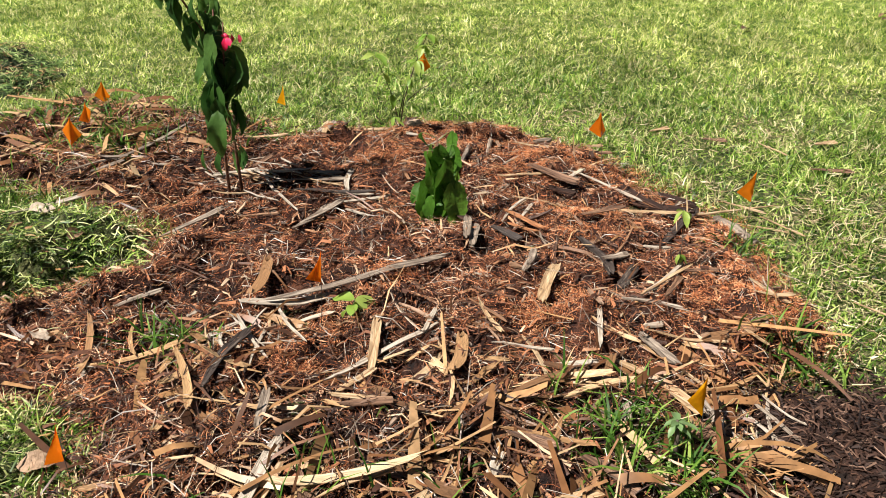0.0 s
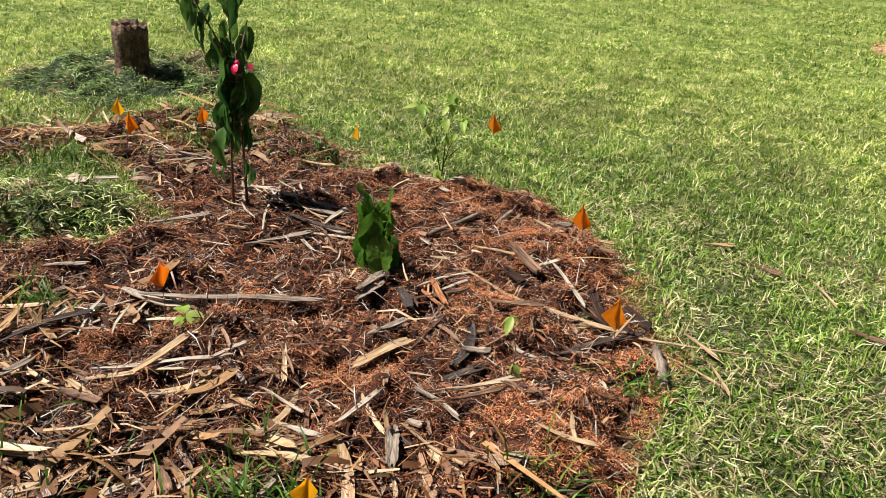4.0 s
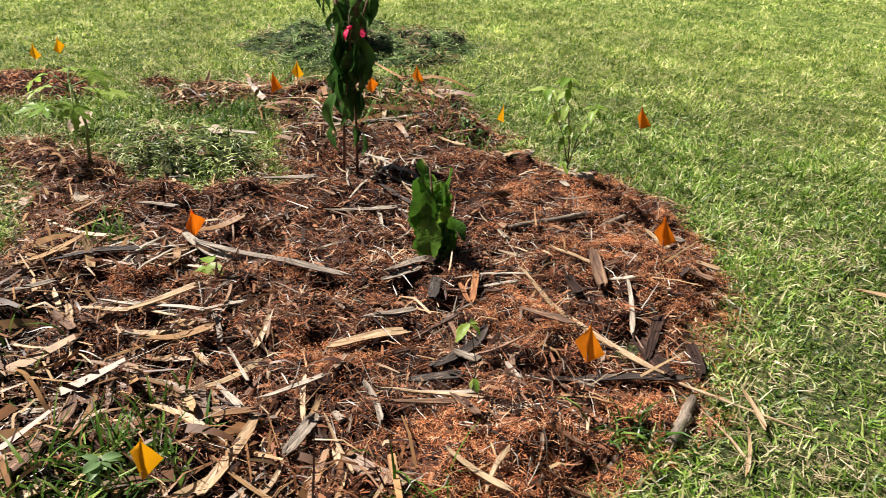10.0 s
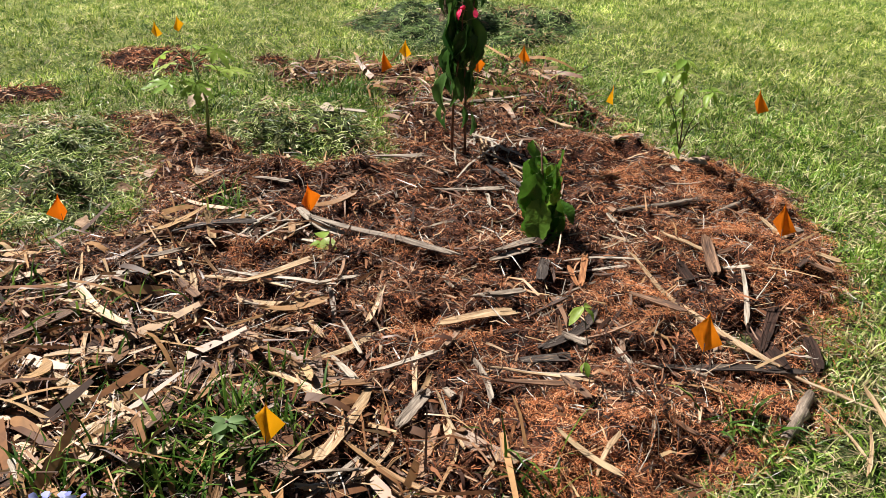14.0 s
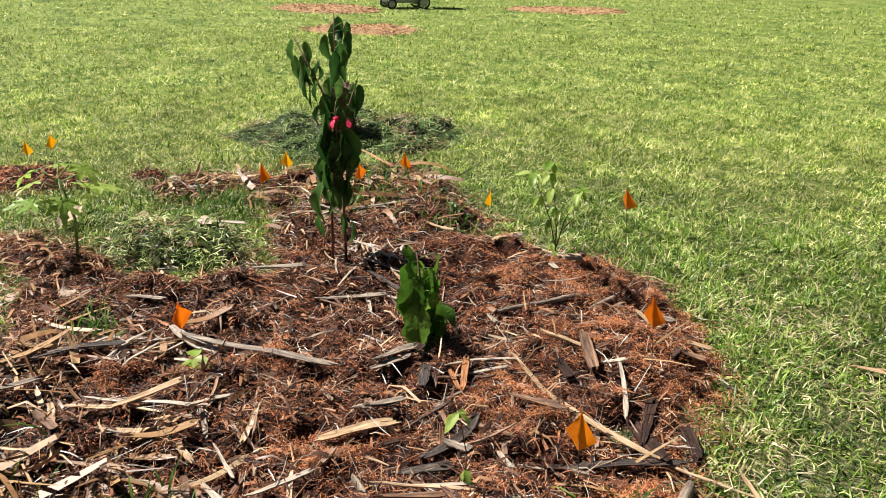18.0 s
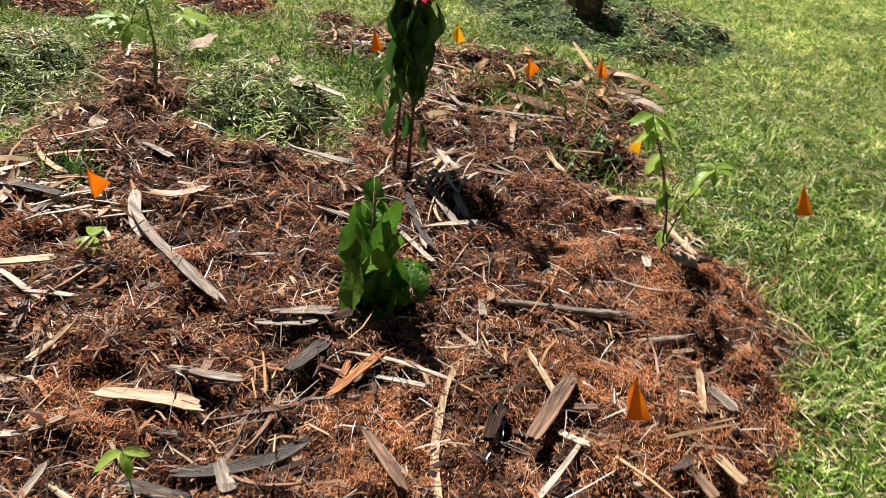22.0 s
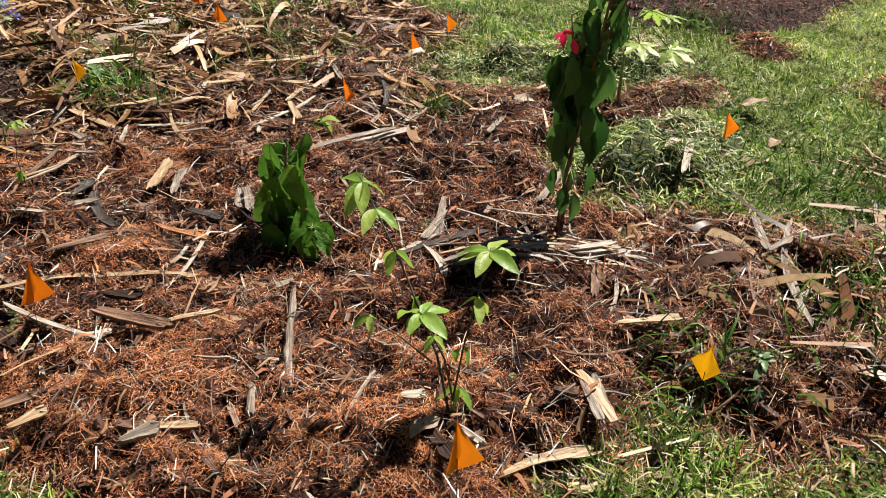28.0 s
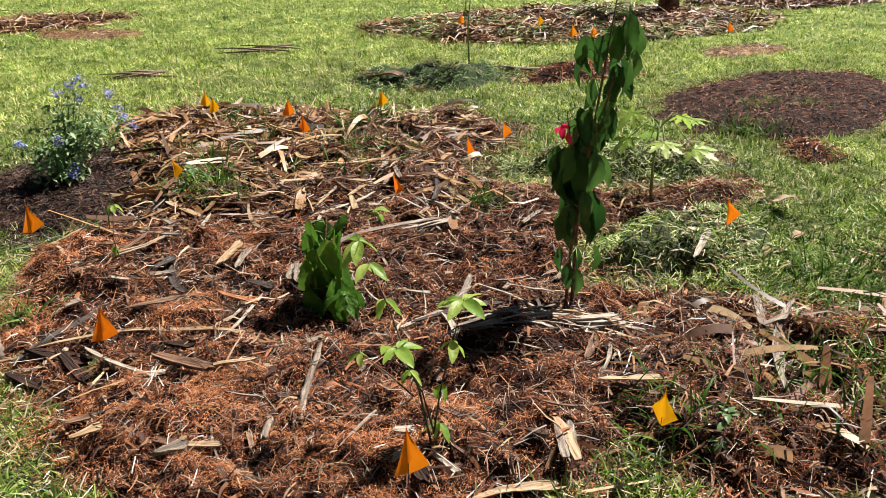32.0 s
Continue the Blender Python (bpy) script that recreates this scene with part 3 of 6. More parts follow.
def aim(p, azimuth, droop, roll=0.0, s=1.0):
    """A leaf's pose: its stalk at p, growing towards azimuth degrees, pointing droop degrees below level."""
    return Matrix.Translation(p) @ Euler((0, 0, radians(azimuth - 90))).to_matrix().to_4x4() @ Euler((radians(-droop), 0, 0)).to_matrix().to_4x4() @ Euler((0, radians(roll), 0)).to_matrix().to_4x4() @ Matrix.Scale(s, 4)


def leaf(mesh, parent, p, azimuth, droop, roll=0.0, s=1.0, name="leaf"):
    ob = new(name, mesh)
    ob.parent = parent
    ob.matrix_local = aim(p, azimuth, droop, roll, s)
    return ob


# ---- ground ----
def ground_sheet():
    def line(a, b, fine):
        mid = np.arange(a, b + fine / 2, fine)
        g = fine * 1.28 ** np.arange(1, 32)
        out = np.cumsum(g)
        return np.concatenate([a - out[::-1], mid, b + out])
    xs, ys = line(-6, 4, 0.1), line(-4, 7, 0.1)
    X, Y = np.meshgrid(xs, ys, indexing="ij")
    Z = ground_z(X, Y)
    V = np.stack([X, Y, Z], 2).reshape(-1, 3)
    i = np.arange(len(xs) - 1)[:, None] * len(ys) + np.arange(len(ys) - 1)[None]
    F = np.stack([i, i + len(ys), i + len(ys) + 1, i + 1], 2).reshape(-1, 4)
    tagged(new("ground", big_mesh("ground", V, F, M_SOIL)), "sunlit mown lawn ground with dry thatch between blades", "lawn", kind="structure")


def heap(name, poly, height, run, lump, mat, step, label, category, kind="structure"):
    """A heap with an uneven outline that rests on the ground."""
    p = np.array(poly)
    a, b = p.min(0) - 0.1, p.max(0) + 0.1
    xs, ys = np.arange(a[0], b[0], step), np.arange(a[1], b[1], step)
    X, Y = np.meshgrid(xs, ys, indexing="ij")
    Z, d = mound_z(poly, X, Y, height, run, lump)
    V = np.stack([X, Y, Z], 2).reshape(-1, 3)
    i = (np.arange(len(xs) - 1)[:, None] * len(ys) + np.arange(len(ys) - 1)[None]).ravel()
    F = np.stack([i, i + len(ys), i + len(ys) + 1, i + 1], 1)
    keep = (d.ravel()[F] > -0.09).all(1)
    F = F[keep]
    used = np.unique(F)
    remap = np.zeros(len(V), int)
    remap[used] = np.arange(len(used))
    ob = new(name, big_mesh(name, V[used], remap[F], mat))
    smooth(ob)
    return tagged(ob, label, category, kind=kind)


ground_sheet()
heap("mulch_bed", BED, 0.055, 0.14, 0.026, M_MULCH, 0.014, "low bed of shredded red-brown bark mulch on the lawn", "mulch bed")
heap("dark_mulch_mound", DARK, 0.10, 0.5, 0.010, M_DARK, 0.02, "rounded mound of dark brown shredded mulch", "mulch mound")
heap("dark_mulch_patch", DARK_PATCH, 0.06, 0.3, 0.012, M_DARK, 0.04, "flat patch of dark brown mulch in the lawn", "mulch patch")
for name, poly, h, run, lump, mat, label in (
        ("clippings_heap", CLIP_A, 0.13, 0.25, 0.04, M_CLIPB, "heap of pale cut grass beside the papaya"),
        ("clippings_heap", CLIP_W, 0.09, 0.3, 0.04, M_CLIPB, "spread heap of drying grass clippings"),
        ("clippings_heap", CLIP_B, 0.08, 0.2, 0.012, M_CLIPB, "small heap of grass clippings among dry strips"),
        ("clippings_heap", CLIP_STUMP, 0.10, 0.5, 0.05, M_CLIPDB, "dark green heap of grass clippings round a stump"),
        ("clippings_heap", CLIP_FAR, 0.10, 0.35, 0.045, M_CLIPDB, "dark heap of grass clippings with a bark slab"),
        ("mulch_patch", RED_A, 0.04, 0.15, 0.014, M_MULCH, "small patch of red-brown mulch in the lawn"),
        ("mulch_patch", RED_B, 0.03, 0.1, 0.012, M_MULCH, "thin patch of red-brown mulch in the lawn"),
        ("mulch_patch", RED_C, 0.02, 0.1, 0.01, M_MULCH, "handful of dark mulch in the lawn"),
        ("mulch_patch", RED_D, 0.03, 0.1, 0.012, M_MULCH, "thin patch of dark mulch in the lawn"),
        ("mulch_patch", PIT, 0.04, 0.12, 0.024, M_MULCH, "dark uneven mulch round the papaya"),
        ("litter_patch", STRAW_NEAR, 0.03, 0.15, 0.02, M_MULCH, "thin patch of dry palm litter in the lawn"),
        ("mulch_patch", RED_FAR, 0.07, 0.2, 0.016, M_MULCH, "red-brown mulch patch beside the clippings heap"),
        ("litter_bed", STRAW_FAR, 0.05, 0.3, 0.02, M_MULCH, "bed strewn with dry palm litter and mulch"),
        ("litter_bed", STRAW_FAR_B, 0.08, 0.3, 0.03, M_MULCH, "far bed of mulch and pale litter"),
        ("litter_bed", STRAW_FAR_C, 0.05, 0.3, 0.03, M_MULCH, "far strip of brown mulch beyond the lawn"),
        ("hay_patch", HAY_A, 0.03, 0.1, 0.01, M_FRESHB, "small patch of pale dry hay on the lawn"),
        ("hay_patch", HAY_B, 0.03, 0.1, 0.01, M_FRESHB, "thin patch of pale dry hay on the lawn")):
    heap(name, poly, h, run, lump, mat, 0.03 if poly[0][1] > 0 else 0.05, label, "heap" if "heap" in name else "patch")
for poly in TAN_SPOTS:
    heap("bark_patch", poly, 0.05, 0.3, 0.02, M_FRESHB, 0.06, "round patch of fresh orange bark mulch in the lawn", "mulch patch")

# ---- marker flags ----
def flag_mesh(name, height, left, right, angle, sag, seed):
    """A plastic sheet folded along its wire, with two drooping wings."""
    r = random.Random(seed)
    bm = bmesh.new()
    n = 6
    spine = [bm.verts.new((0.002 * math.sin(3 * k), 0.0, height * (1 - k / n))) for k in range(n + 1)]
    for wing, side in ((left, -1), (right, 1)):
        fall = (0.5, 0.667, 0.833)[(seed + (side > 0)) % 3]
        prev = spine
        for j in range(1, 5):
            u = j / 4
            col = []
            for k in range(n + 1):
                t = k / n
                reach = wing * u * (0.03 + 0.97 * (t / fall if t < fall else (1 - t) / (1 - fall)))
                a = side * angle / 2 + 0.12 * math.sin(2.5 * u + 3 * t + seed)
                z = height * (1 - t) - sag * u * (1 - 0.6 * t) + r.uniform(-1, 1) * 0.0015
                col.append(bm.verts.new((reach * math.sin(a), reach * math.cos(a) * 1.0, z)))
            for k in range(n):
                f = (prev[k], prev[k + 1], col[k + 1], col[k])
                bm.faces.new(f if side > 0 else f[::-1]).smooth = True
            prev = col
    me = bpy.data.meshes.new(name)
    bm.to_mesh(me)
    bm.free()
    return me


FLAG_SHAPES = [flag_mesh("sheet", 0.122, 0.056, 0.05, 1.8, 0.025, 1), flag_mesh("sheet", 0.115, 0.05, 0.056, 1.7, 0.03, 2), flag_mesh("sheet", 0.12, 0.05, 0.055, 1.6, 0.02, 3),
               flag_mesh("sheet", 0.112, 0.055, 0.048, 1.8, 0.03, 4)]
FLAG_SHAPES_Y = [me.copy() for me in FLAG_SHAPES]
for me in FLAG_SHAPES:
    me.materials.append(M_FLAG)
for me in FLAG_SHAPES_Y:
    me.materials.append(M_FLAGY)


def marker_flag(x, y, z, turn, shape, lean=(0.0, 0.0), yellow=False, size=1.0):
    """A flag whose sheet is centred at x, y, z, on a wire that stands in the ground."""
    bx, by = x + lean[0], y + lean[1]
    gz = surface(bx, by)
    root = new("marker_flag")
    root.location = (bx, by, gz)
    top = Vector((x - bx, y - by, z - gz + 0.055 * size))
    tip = top * (1 - 0.095 * size / max(top.length, 0.11))
    base = Vector((0, 0, -0.04))
    part("wire", tube([base, base.lerp(tip, 0.5) + Vector((0.003, 0.002, 0)), tip], 0.0010, 6), M_WIRE, root, "thin dark steel wire")
    sheet = new("sheet", (FLAG_SHAPES_Y if yellow else FLAG_SHAPES)[shape % 4])
    sheet.parent = root
    along = (top - base).normalized()
    q = Vector((0, 0, 1)).rotation_difference(along).to_matrix().to_4x4()
    sheet.matrix_local = Matrix.Translation(top - along * 0.112 * size) @ q @ pose(0, 0, 0, 0, 0, turn) @ Matrix.Scale(size, 4)
    return tagged(root, ("yellow-orange" if yellow else "orange") + " plastic marker flag on a thin wire stuck in the " + ("bed" if inside(BED, np.array([bx]), np.array([by]))[0] > 0 else "lawn"),
                  "marker flag", "marker flags")


for x, y, z, turn, shape, lean, yellow in (
        (1.12, 2.77, 0.35, 25, 0, (0.0, 0.01), False), (0.71, 3.63, 0.29, 15, 0, (0.03, 0.0), False), (-0.39, 2.355, 0.23, 60, 1, (-0.02, 0.02), False),
        (0.686, 1.753, 0.185, 60, 2, (0.0, -0.02), True), (-0.93, 1.58, 0.16, 110, 3, (0, 0), False), (-0.863, 4.326, 0.21, 140, 3, (0.02, 0.01), True),
        (-0.117, 4.526, 0.34, 0, 0, (0.0, 0.05), False), (-1.2, 1.37, 0.165, 110, 1, (0, 0), False), (-1.57, 3.335, 0.335, 20, 2, (-0.05, -0.03), False),
        (-2.24, 3.863, 0.2, 60, 3, (0, 0), True), (-1.86, 4.15, 0.155, 50, 1, (0, 0.02), False), (-1.925, 4.557, 0.145, 30, 0, (0, 0), False),
        (-3.87, 2.92, 0.125, 70, 1, (0, 0), True), (-3.72, 2.72, 0.14, 60, 3, (0, 0), True), (0.62, 0.15, 0.19, 0, 3, (0, 0), True),
        (0.56, 0.33, 0.17, 20, 2, (0, 0), True), (0.06, 0.66, 0.21, -10, 0, (0, 0), False), (-0.02, 0.92, 0.17, 15, 1, (0, 0), False),
        (-0.58, 0.45, 0.19, 10, 3, (0, 0), True), (-2.63, -1.46, 0.24, -10, 0, (0, 0), False), (-2.77, -1.3, 0.24, 10, 2, (0, 0), False),
        (-4.1, -1.24, 0.25, 5, 1, (0, 0), False), (-2.51, -2.12, 0.24, 20, 2, (0, 0), True), (-1.79, -2.48, 0.25, -15, 3, (0, 0), False),
        (-1.97, -4.32, 0.25, 0, 3, (0, 0), True), (-6.98, -4.91, 0.3, 0, 0, (0, 0), False), (-7.22, -4.62, 0.3, 10, 1, (0, 0), False)):
    marker_flag(x, y, z, turn, shape, lean, yellow)


# ---- plants ----
BIG_LEAVES = [leaf_mesh("leaf", 0.185, 0.07, 0.4, 0.25 + 0.15 * k, 0.35, 0.05, 0.38, k, 12) for k in range(5)]
for me in BIG_LEAVES:
    me.materials.append(M_LEAF)
TOOTHED = [leaf_mesh("leaf", 0.2, 0.105, 0.3, 0.4 + 0.2 * k, 0.25, 0.06, 0.38, 20 + k, 14) for k in range(5)]
for me in TOOTHED:
    me.materials.append(M_BUSHLEAF)
LANCE = [leaf_mesh("leaf", 0.10, 0.042, 0.3, 0.25 + 0.2 * k, 0.15, 0.0, 0.42, 40 + k) for k in range(4)]
for me in LANCE:
    me.materials.append(M_YOUNG)
OVAL = [leaf_mesh("leaf", 0.06, 0.042, 0.25, 0.3 + 0.2 * k, 0.15, 0.0, 0.45, 60 + k) for k in range(3)]
for me in OVAL:
    me.materials.append(M_BUSHLEAF)
ROUND = [me.copy() for me in OVAL]
for me in ROUND:
    me.materials.clear()
    me.materials.append(M_YOUNG)
TINY = [leaf_mesh("leaf", 0.05, 0.022, 0.25, 0.4 + 0.2 * k, 0.1, 0.0, 0.45, 70 + k) for k in range(3)]
for me in TINY:
    me.materials.append(M_SHRUB)


def tall_sapling():
    r = random.Random(5)
    bx, by = -0.94, 3.36
    root = new("tall_sapling")
    root.location = (bx, by, surface(bx, by))
    stems = [[(0, 0, -0.03), (-0.005, 0.005, 0.35), (0.03, 0.02, 0.62), (0.05, 0.0, 0.80)],
             [(0.045, 0.05, -0.03), (0.03, 0.05, 0.30), (-0.02, 0.06, 0.70), (-0.055, 0.075, 1.02), (-0.075, 0.085, 1.20)]]
    for pts in stems:
        n = len(pts)
        part("stem", tube(pts, [0.0075 - 0.005 * i / (n - 1) for i in range(n)], 8), M_STEM, root, "slender brown stem")
    twig = [(-0.02, 0.06, 0.70), (-0.12, 0.0, 0.92), (-0.20, -0.05, 1.08)]
    part("branch", tube(twig, [0.006, 0.004, 0.003], 6), M_STEM, root, "thin side branch")
    twig2 = [(0.0, 0.06, 0.62), (-0.02, 0.13, 0.80), (-0.03, 0.18, 0.90)]
    part("branch", tube(twig2, [0.006, 0.004, 0.003], 6), M_STEM, root, "thin side branch")

    def hang(pts, lo, hi, count, spread, size):
        for k in range(count):
            t = lo + (hi - lo) * (k + r.random()) / count
            s = t * (len(pts) - 1)
            i = min(int(s), len(pts) - 2)
            p = Vector(pts[i]).lerp(Vector(pts[i + 1]), s - i)
            az = r.uniform(0, 360)
            q = p + Vector((math.cos(radians(az)), math.sin(radians(az)), r.uniform(-0.2, 0.5))) * spread * r.uniform(0.4, 1)
            part("stalk", tube([p, p.lerp(q, 0.6) + Vector((0, 0, 0.006)), q], [0.002, 0.0015, 0.001], 5), M_GSTEM, root)
            leaf(r.choice(BIG_LEAVES), root, q, az, r.uniform(66, 95), r.uniform(-60, 60), size * r.uniform(0.65, 1.15))
    hang(stems[0], 0.42, 0.8, 26, 0.06, 1.05)
    hang(stems[0], 0.75, 1.0, 8, 0.05, 0.95)
    hang(stems[1], 0.34, 0.6, 9, 0.05, 0.9)
    hang(stems[1], 0.6, 0.97, 15, 0.09, 0.85)
    hang(twig, 0.2, 1.0, 11, 0.045, 0.8)
    hang(twig2, 0.4, 1.0, 5, 0.03, 0.65)
    for p, az in (((-0.09, -0.01, 0.27), 200), ((-0.02, -0.03, 0.26), 230), ((0.05, 0.08, 0.25), 60), ((0.06, 0.02, 0.29), 20), ((0.02, 0.1, 0.23), 90)):
        part("stalk", tube([(0, 0.02, 0.28), Vector((0, 0.02, 0.30)).lerp(Vector(p), 0.5), p], [0.002, 0.0015, 0.001], 5), M_GSTEM, root)
        leaf(BIG_LEAVES[1], root, p, az, 82, 0, 0.62)
    tagged(root, "tall young sapling with large drooping dark green leaves", "sapling")
    tape = new("tape_ribbon")
    tape.location = (bx + 0.055, by + 0.0, surface(bx, by) + 0.745)
    for k, (az, dr, l) in enumerate(((272, 70, 0.055), (300, 40, 0.04), (80, 55, 0.05), (35, 70, 0.04))):
        me = leaf_mesh("tail", l, 0.026, 0.1, 0.5, 0.2, 0, 0.5, 90 + k, 5)
        me.materials.append(M_PINK)
        far = 0.055 if az < 180 else 0.02
        leaf(me, tape, (far * math.cos(radians(az)), far * math.sin(radians(az)), 0), az, dr, 20 * k, 1, "tail")
    part("knot", tube([(-0.014, 0, 0), (-0.005, 0.01, 0.004), (0.005, -0.01, 0.003), (0.014, 0.0, -0.002)], [0.005, 0.008, 0.008, 0.005], 8), M_PINK, tape)
    tagged(tape, "bright pink plastic tape tied round the sapling stem", "tape")


def leafy_bush():
    r = random.Random(9)
    bx, by = 0.0, 3.17
    root = new("leafy_bush")
    root.location = (bx, by, surface(bx, by))
    stem = [(0, 0, -0.03), (0.01, 0.0, 0.12), (-0.01, -0.01, 0.27), (-0.03, -0.015, 0.40)]
    part("stem", tube(stem, [0.008, 0.007, 0.005, 0.003], 8), M_STEM, root, "short brown stem")
    side = [(0.0, 0.0, 0.03), (-0.05, 0.08, 0.11), (-0.07, 0.12, 0.14)]
    part("stem", tube(side, [0.005, 0.004, 0.003], 6), M_GSTEM, root, "low green side shoot")
    for k in range(26):
        t = 0.2 + 0.78 * (k + r.random()) / 26
        s = t * 3
        i = min(int(s), 2)
        p = Vector(stem[i]).lerp(Vector(stem[i + 1]), s - i)
        az = k * 137.5 + r.uniform(-25, 25)
        q = p + Vector((math.cos(radians(az)), math.sin(radians(az)), 0.4)) * r.uniform(0.035, 0.075)
        part("stalk", tube([p, p.lerp(q, 0.6) + Vector((0, 0, 0.005)), q], [0.002, 0.0015, 0.001], 5), M_GSTEM, root)
        leaf(r.choice(TOOTHED), root, q, az, r.uniform(68, 96), r.uniform(-25, 25), r.uniform(0.75, 1.05) * (1.0 if t < 0.8 else 0.75))
    for k in range(7):
        az = k * 51 + 10
        q = Vector(side[2]) + Vector((math.cos(radians(az)), math.sin(radians(az)), 0.1)) * 0.02
        part("stalk", tube([side[2], q], [0.0015, 0.001], 5), M_GSTEM, root)
        leaf(r.choice(TOOTHED), root, q, az, r.uniform(25, 65), r.uniform(-20, 20), r.uniform(0.45, 0.65))
    tagged(root, "low bush with overlapping drooping toothed green leaves in the mulch", "bush")


def sprig(bx, by, stems, label, category="seedling", leaves=LANCE, woody=True, name="seedling"):
    """A thin plant: stems as lists of points from its base, each with whorls of leaves (height share, count, droop, size)."""
    r = random.Random(int(bx * 1000) ^ int(by * 777))
    root = new(name)
    root.location = (bx, by, surface(bx, by))
    for pts, rad, whorls in stems:
        n = len(pts)
        part("stem", tube(pts, [rad * (1 - 0.6 * i / (n - 1)) for i in range(n)], 6), M_THIN if woody else M_GSTEM, root)
        for t, count, droop, size in whorls:
            s = t * (n - 1)
            i = min(int(s), n - 2)
            p = Vector(pts[i]).lerp(Vector(pts[i + 1]), s - i)
            start = r.uniform(0, 360)
            for k in range(count):
                az = start + 360 * k / count + r.uniform(-28, 28)
                leaf(r.choice(leaves), root, p, az, droop + r.uniform(-22, 18), r.uniform(-20, 20), size * r.uniform(0.6, 1.1))
    return tagged(root, label, category)


tall_sapling()
leafy_bush()
sprig(-0.24, 4.18, [
    ([(0, 0, -0.03), (0.03, -0.04, 0.17), (0.09, -0.14, 0.38), (0.16, -0.25, 0.57)], 0.004, [(0.98, 6, 15, 0.95), (0.88, 4, 35, 0.85), (0.72, 3, 45, 0.8), (0.55, 2, 50, 0.7)]),
    ([(0, 0, 0.05), (-0.03, -0.02, 0.2), (-0.11, -0.08, 0.43)], 0.0032, [(0.98, 6, 5, 0.95), (0.75, 3, 35, 0.8), (0.5, 2, 45, 0.7)]),
    ([(0, 0, 0.06), (0.03, 0.01, 0.2), (0.10, 0.04, 0.37)], 0.0032, [(0.98, 6, 8, 0.9), (0.75, 3, 35, 0.6)]),
    ([(0.05, -0.02, 0.17), (0.12, -0.05, 0.24), (0.19, -0.09, 0.29)], 0.003, [(0.97, 4, 30, 0.6)]),
    ([(0, 0, 0.02), (-0.015, 0.0, 0.05), (-0.02, -0.01, 0.08)], 0.003, [(0.95, 4, 40, 0.7)])],
    "thin branched sapling with whorls of light green leaves", "sapling", name="thin_sapling")
sprig(-0.3, 2.36, [([(0, 0, -0.02), (0.005, 0, 0.04), (0.01, 0.005, 0.075)], 0.003, [(0.95, 2, 0, 1.3), (0.7, 3, 15, 1.4)])],
      "small seedling with rounded bright green leaves in the mulch", leaves=ROUND, woody=False)
sprig(0.84, 2.63, [([(0, 0, -0.02), (0.01, 0.005, 0.12), (-0.01, -0.015, 0.265)], 0.0025, [(0.97, 4, 20, 0.62), (0.35, 3, 45, 0.6)])],
      "thin seedling on a wiry stem with small light green leaves", leaves=LANCE)
sprig(0.6, 1.65, [([(0, 0, -0.02), (0.0, 0.01, 0.09), (0, 0.03, 0.13)], 0.009, [(0.95, 6, -10, 1.2), (0.85, 4, 10, 1.1), (0.5, 2, 30, 0.9)])],
      "pruned grey stem with small soft green leaves", "seedling", leaves=[m for m in TINY], name="budding_stem")
sprig(-1.0, 4.37, [([(0, 0, -0.02), (-0.04, -0.03, 0.07), (-0.1, -0.11, 0.13)], 0.008, [(0.97, 9, -20, 0.8), (0.85, 8, 10, 0.9), (0.6, 6, 10, 0.8)])],
      "leaning grey stem with soft green leaves in a grass tuft", "seedling", leaves=[m for m in TINY], name="budding_stem")


def papaya(bx, by, height, size, label):
    r = random.Random(int(bx * 100))
    root = new("papaya_plant")
    root.location = (bx, by, surface(bx, by))
    top = Vector((-0.03, -0.03, height))
    part("trunk", tube([(0, 0, -0.04), (0.01, 0.01, height * 0.5), top], [0.009, 0.007, 0.005], 10), M_GSTEM, root, "pale green ringed trunk")
    for k in range(8):
        az = k * 137.5 + 20
        out = r.uniform(0.07, 0.2) * size
        q = top + Vector((math.cos(radians(az)) * out, math.sin(radians(az)) * out, r.uniform(-0.07, 0.08) - 0.008 * k))
        mid = top.lerp(q, 0.5) + Vector((0, 0, 0.03))
        part("leaf_stalk", tube([top - Vector((0, 0, 0.02 + 0.006 * k)), mid, q], [0.004, 0.003, 0.002], 6), M_GSTEM, root)
        bm = bmesh.new()
        for j in range(7):
            a = radians(-135 + 45 * j)
            l = size * (0.17 if j == 3 else 0.15 if j in (2, 4) else 0.12 if j in (1, 5) else 0.085)
            me = leaf_mesh("lobe", l, l * 0.32, 0.12, r.uniform(0.1, 0.6), 0.2, 0.25, 0.55, j + 10 * k, 8)
            me.transform(Euler((0, 0, a)).to_matrix().to_4x4())
            bm.from_mesh(me)
            bpy.data.meshes.remove(me)
        me = bpy.data.meshes.new("leaf")
        bm.to_mesh(me)
        bm.free()
        me.materials.append(M_PAPAYA)
        leaf(me, root, q, az, r.uniform(0, 35), r.uniform(-20, 20), r.uniform(0.5, 0.8))
    tagged(root, label, "papaya plant", "papaya plants")


papaya(-1.7, 2.4, 0.42, 1.1, "young papaya plant with lobed pale green leaves")
papaya(-1.52, -0.95, 0.62, 1.1, "young papaya plant with pale leaves beside the clippings heap")
papaya(-1.95, -3.0, 0.5, 1.0, "young papaya plant in the far litter bed")


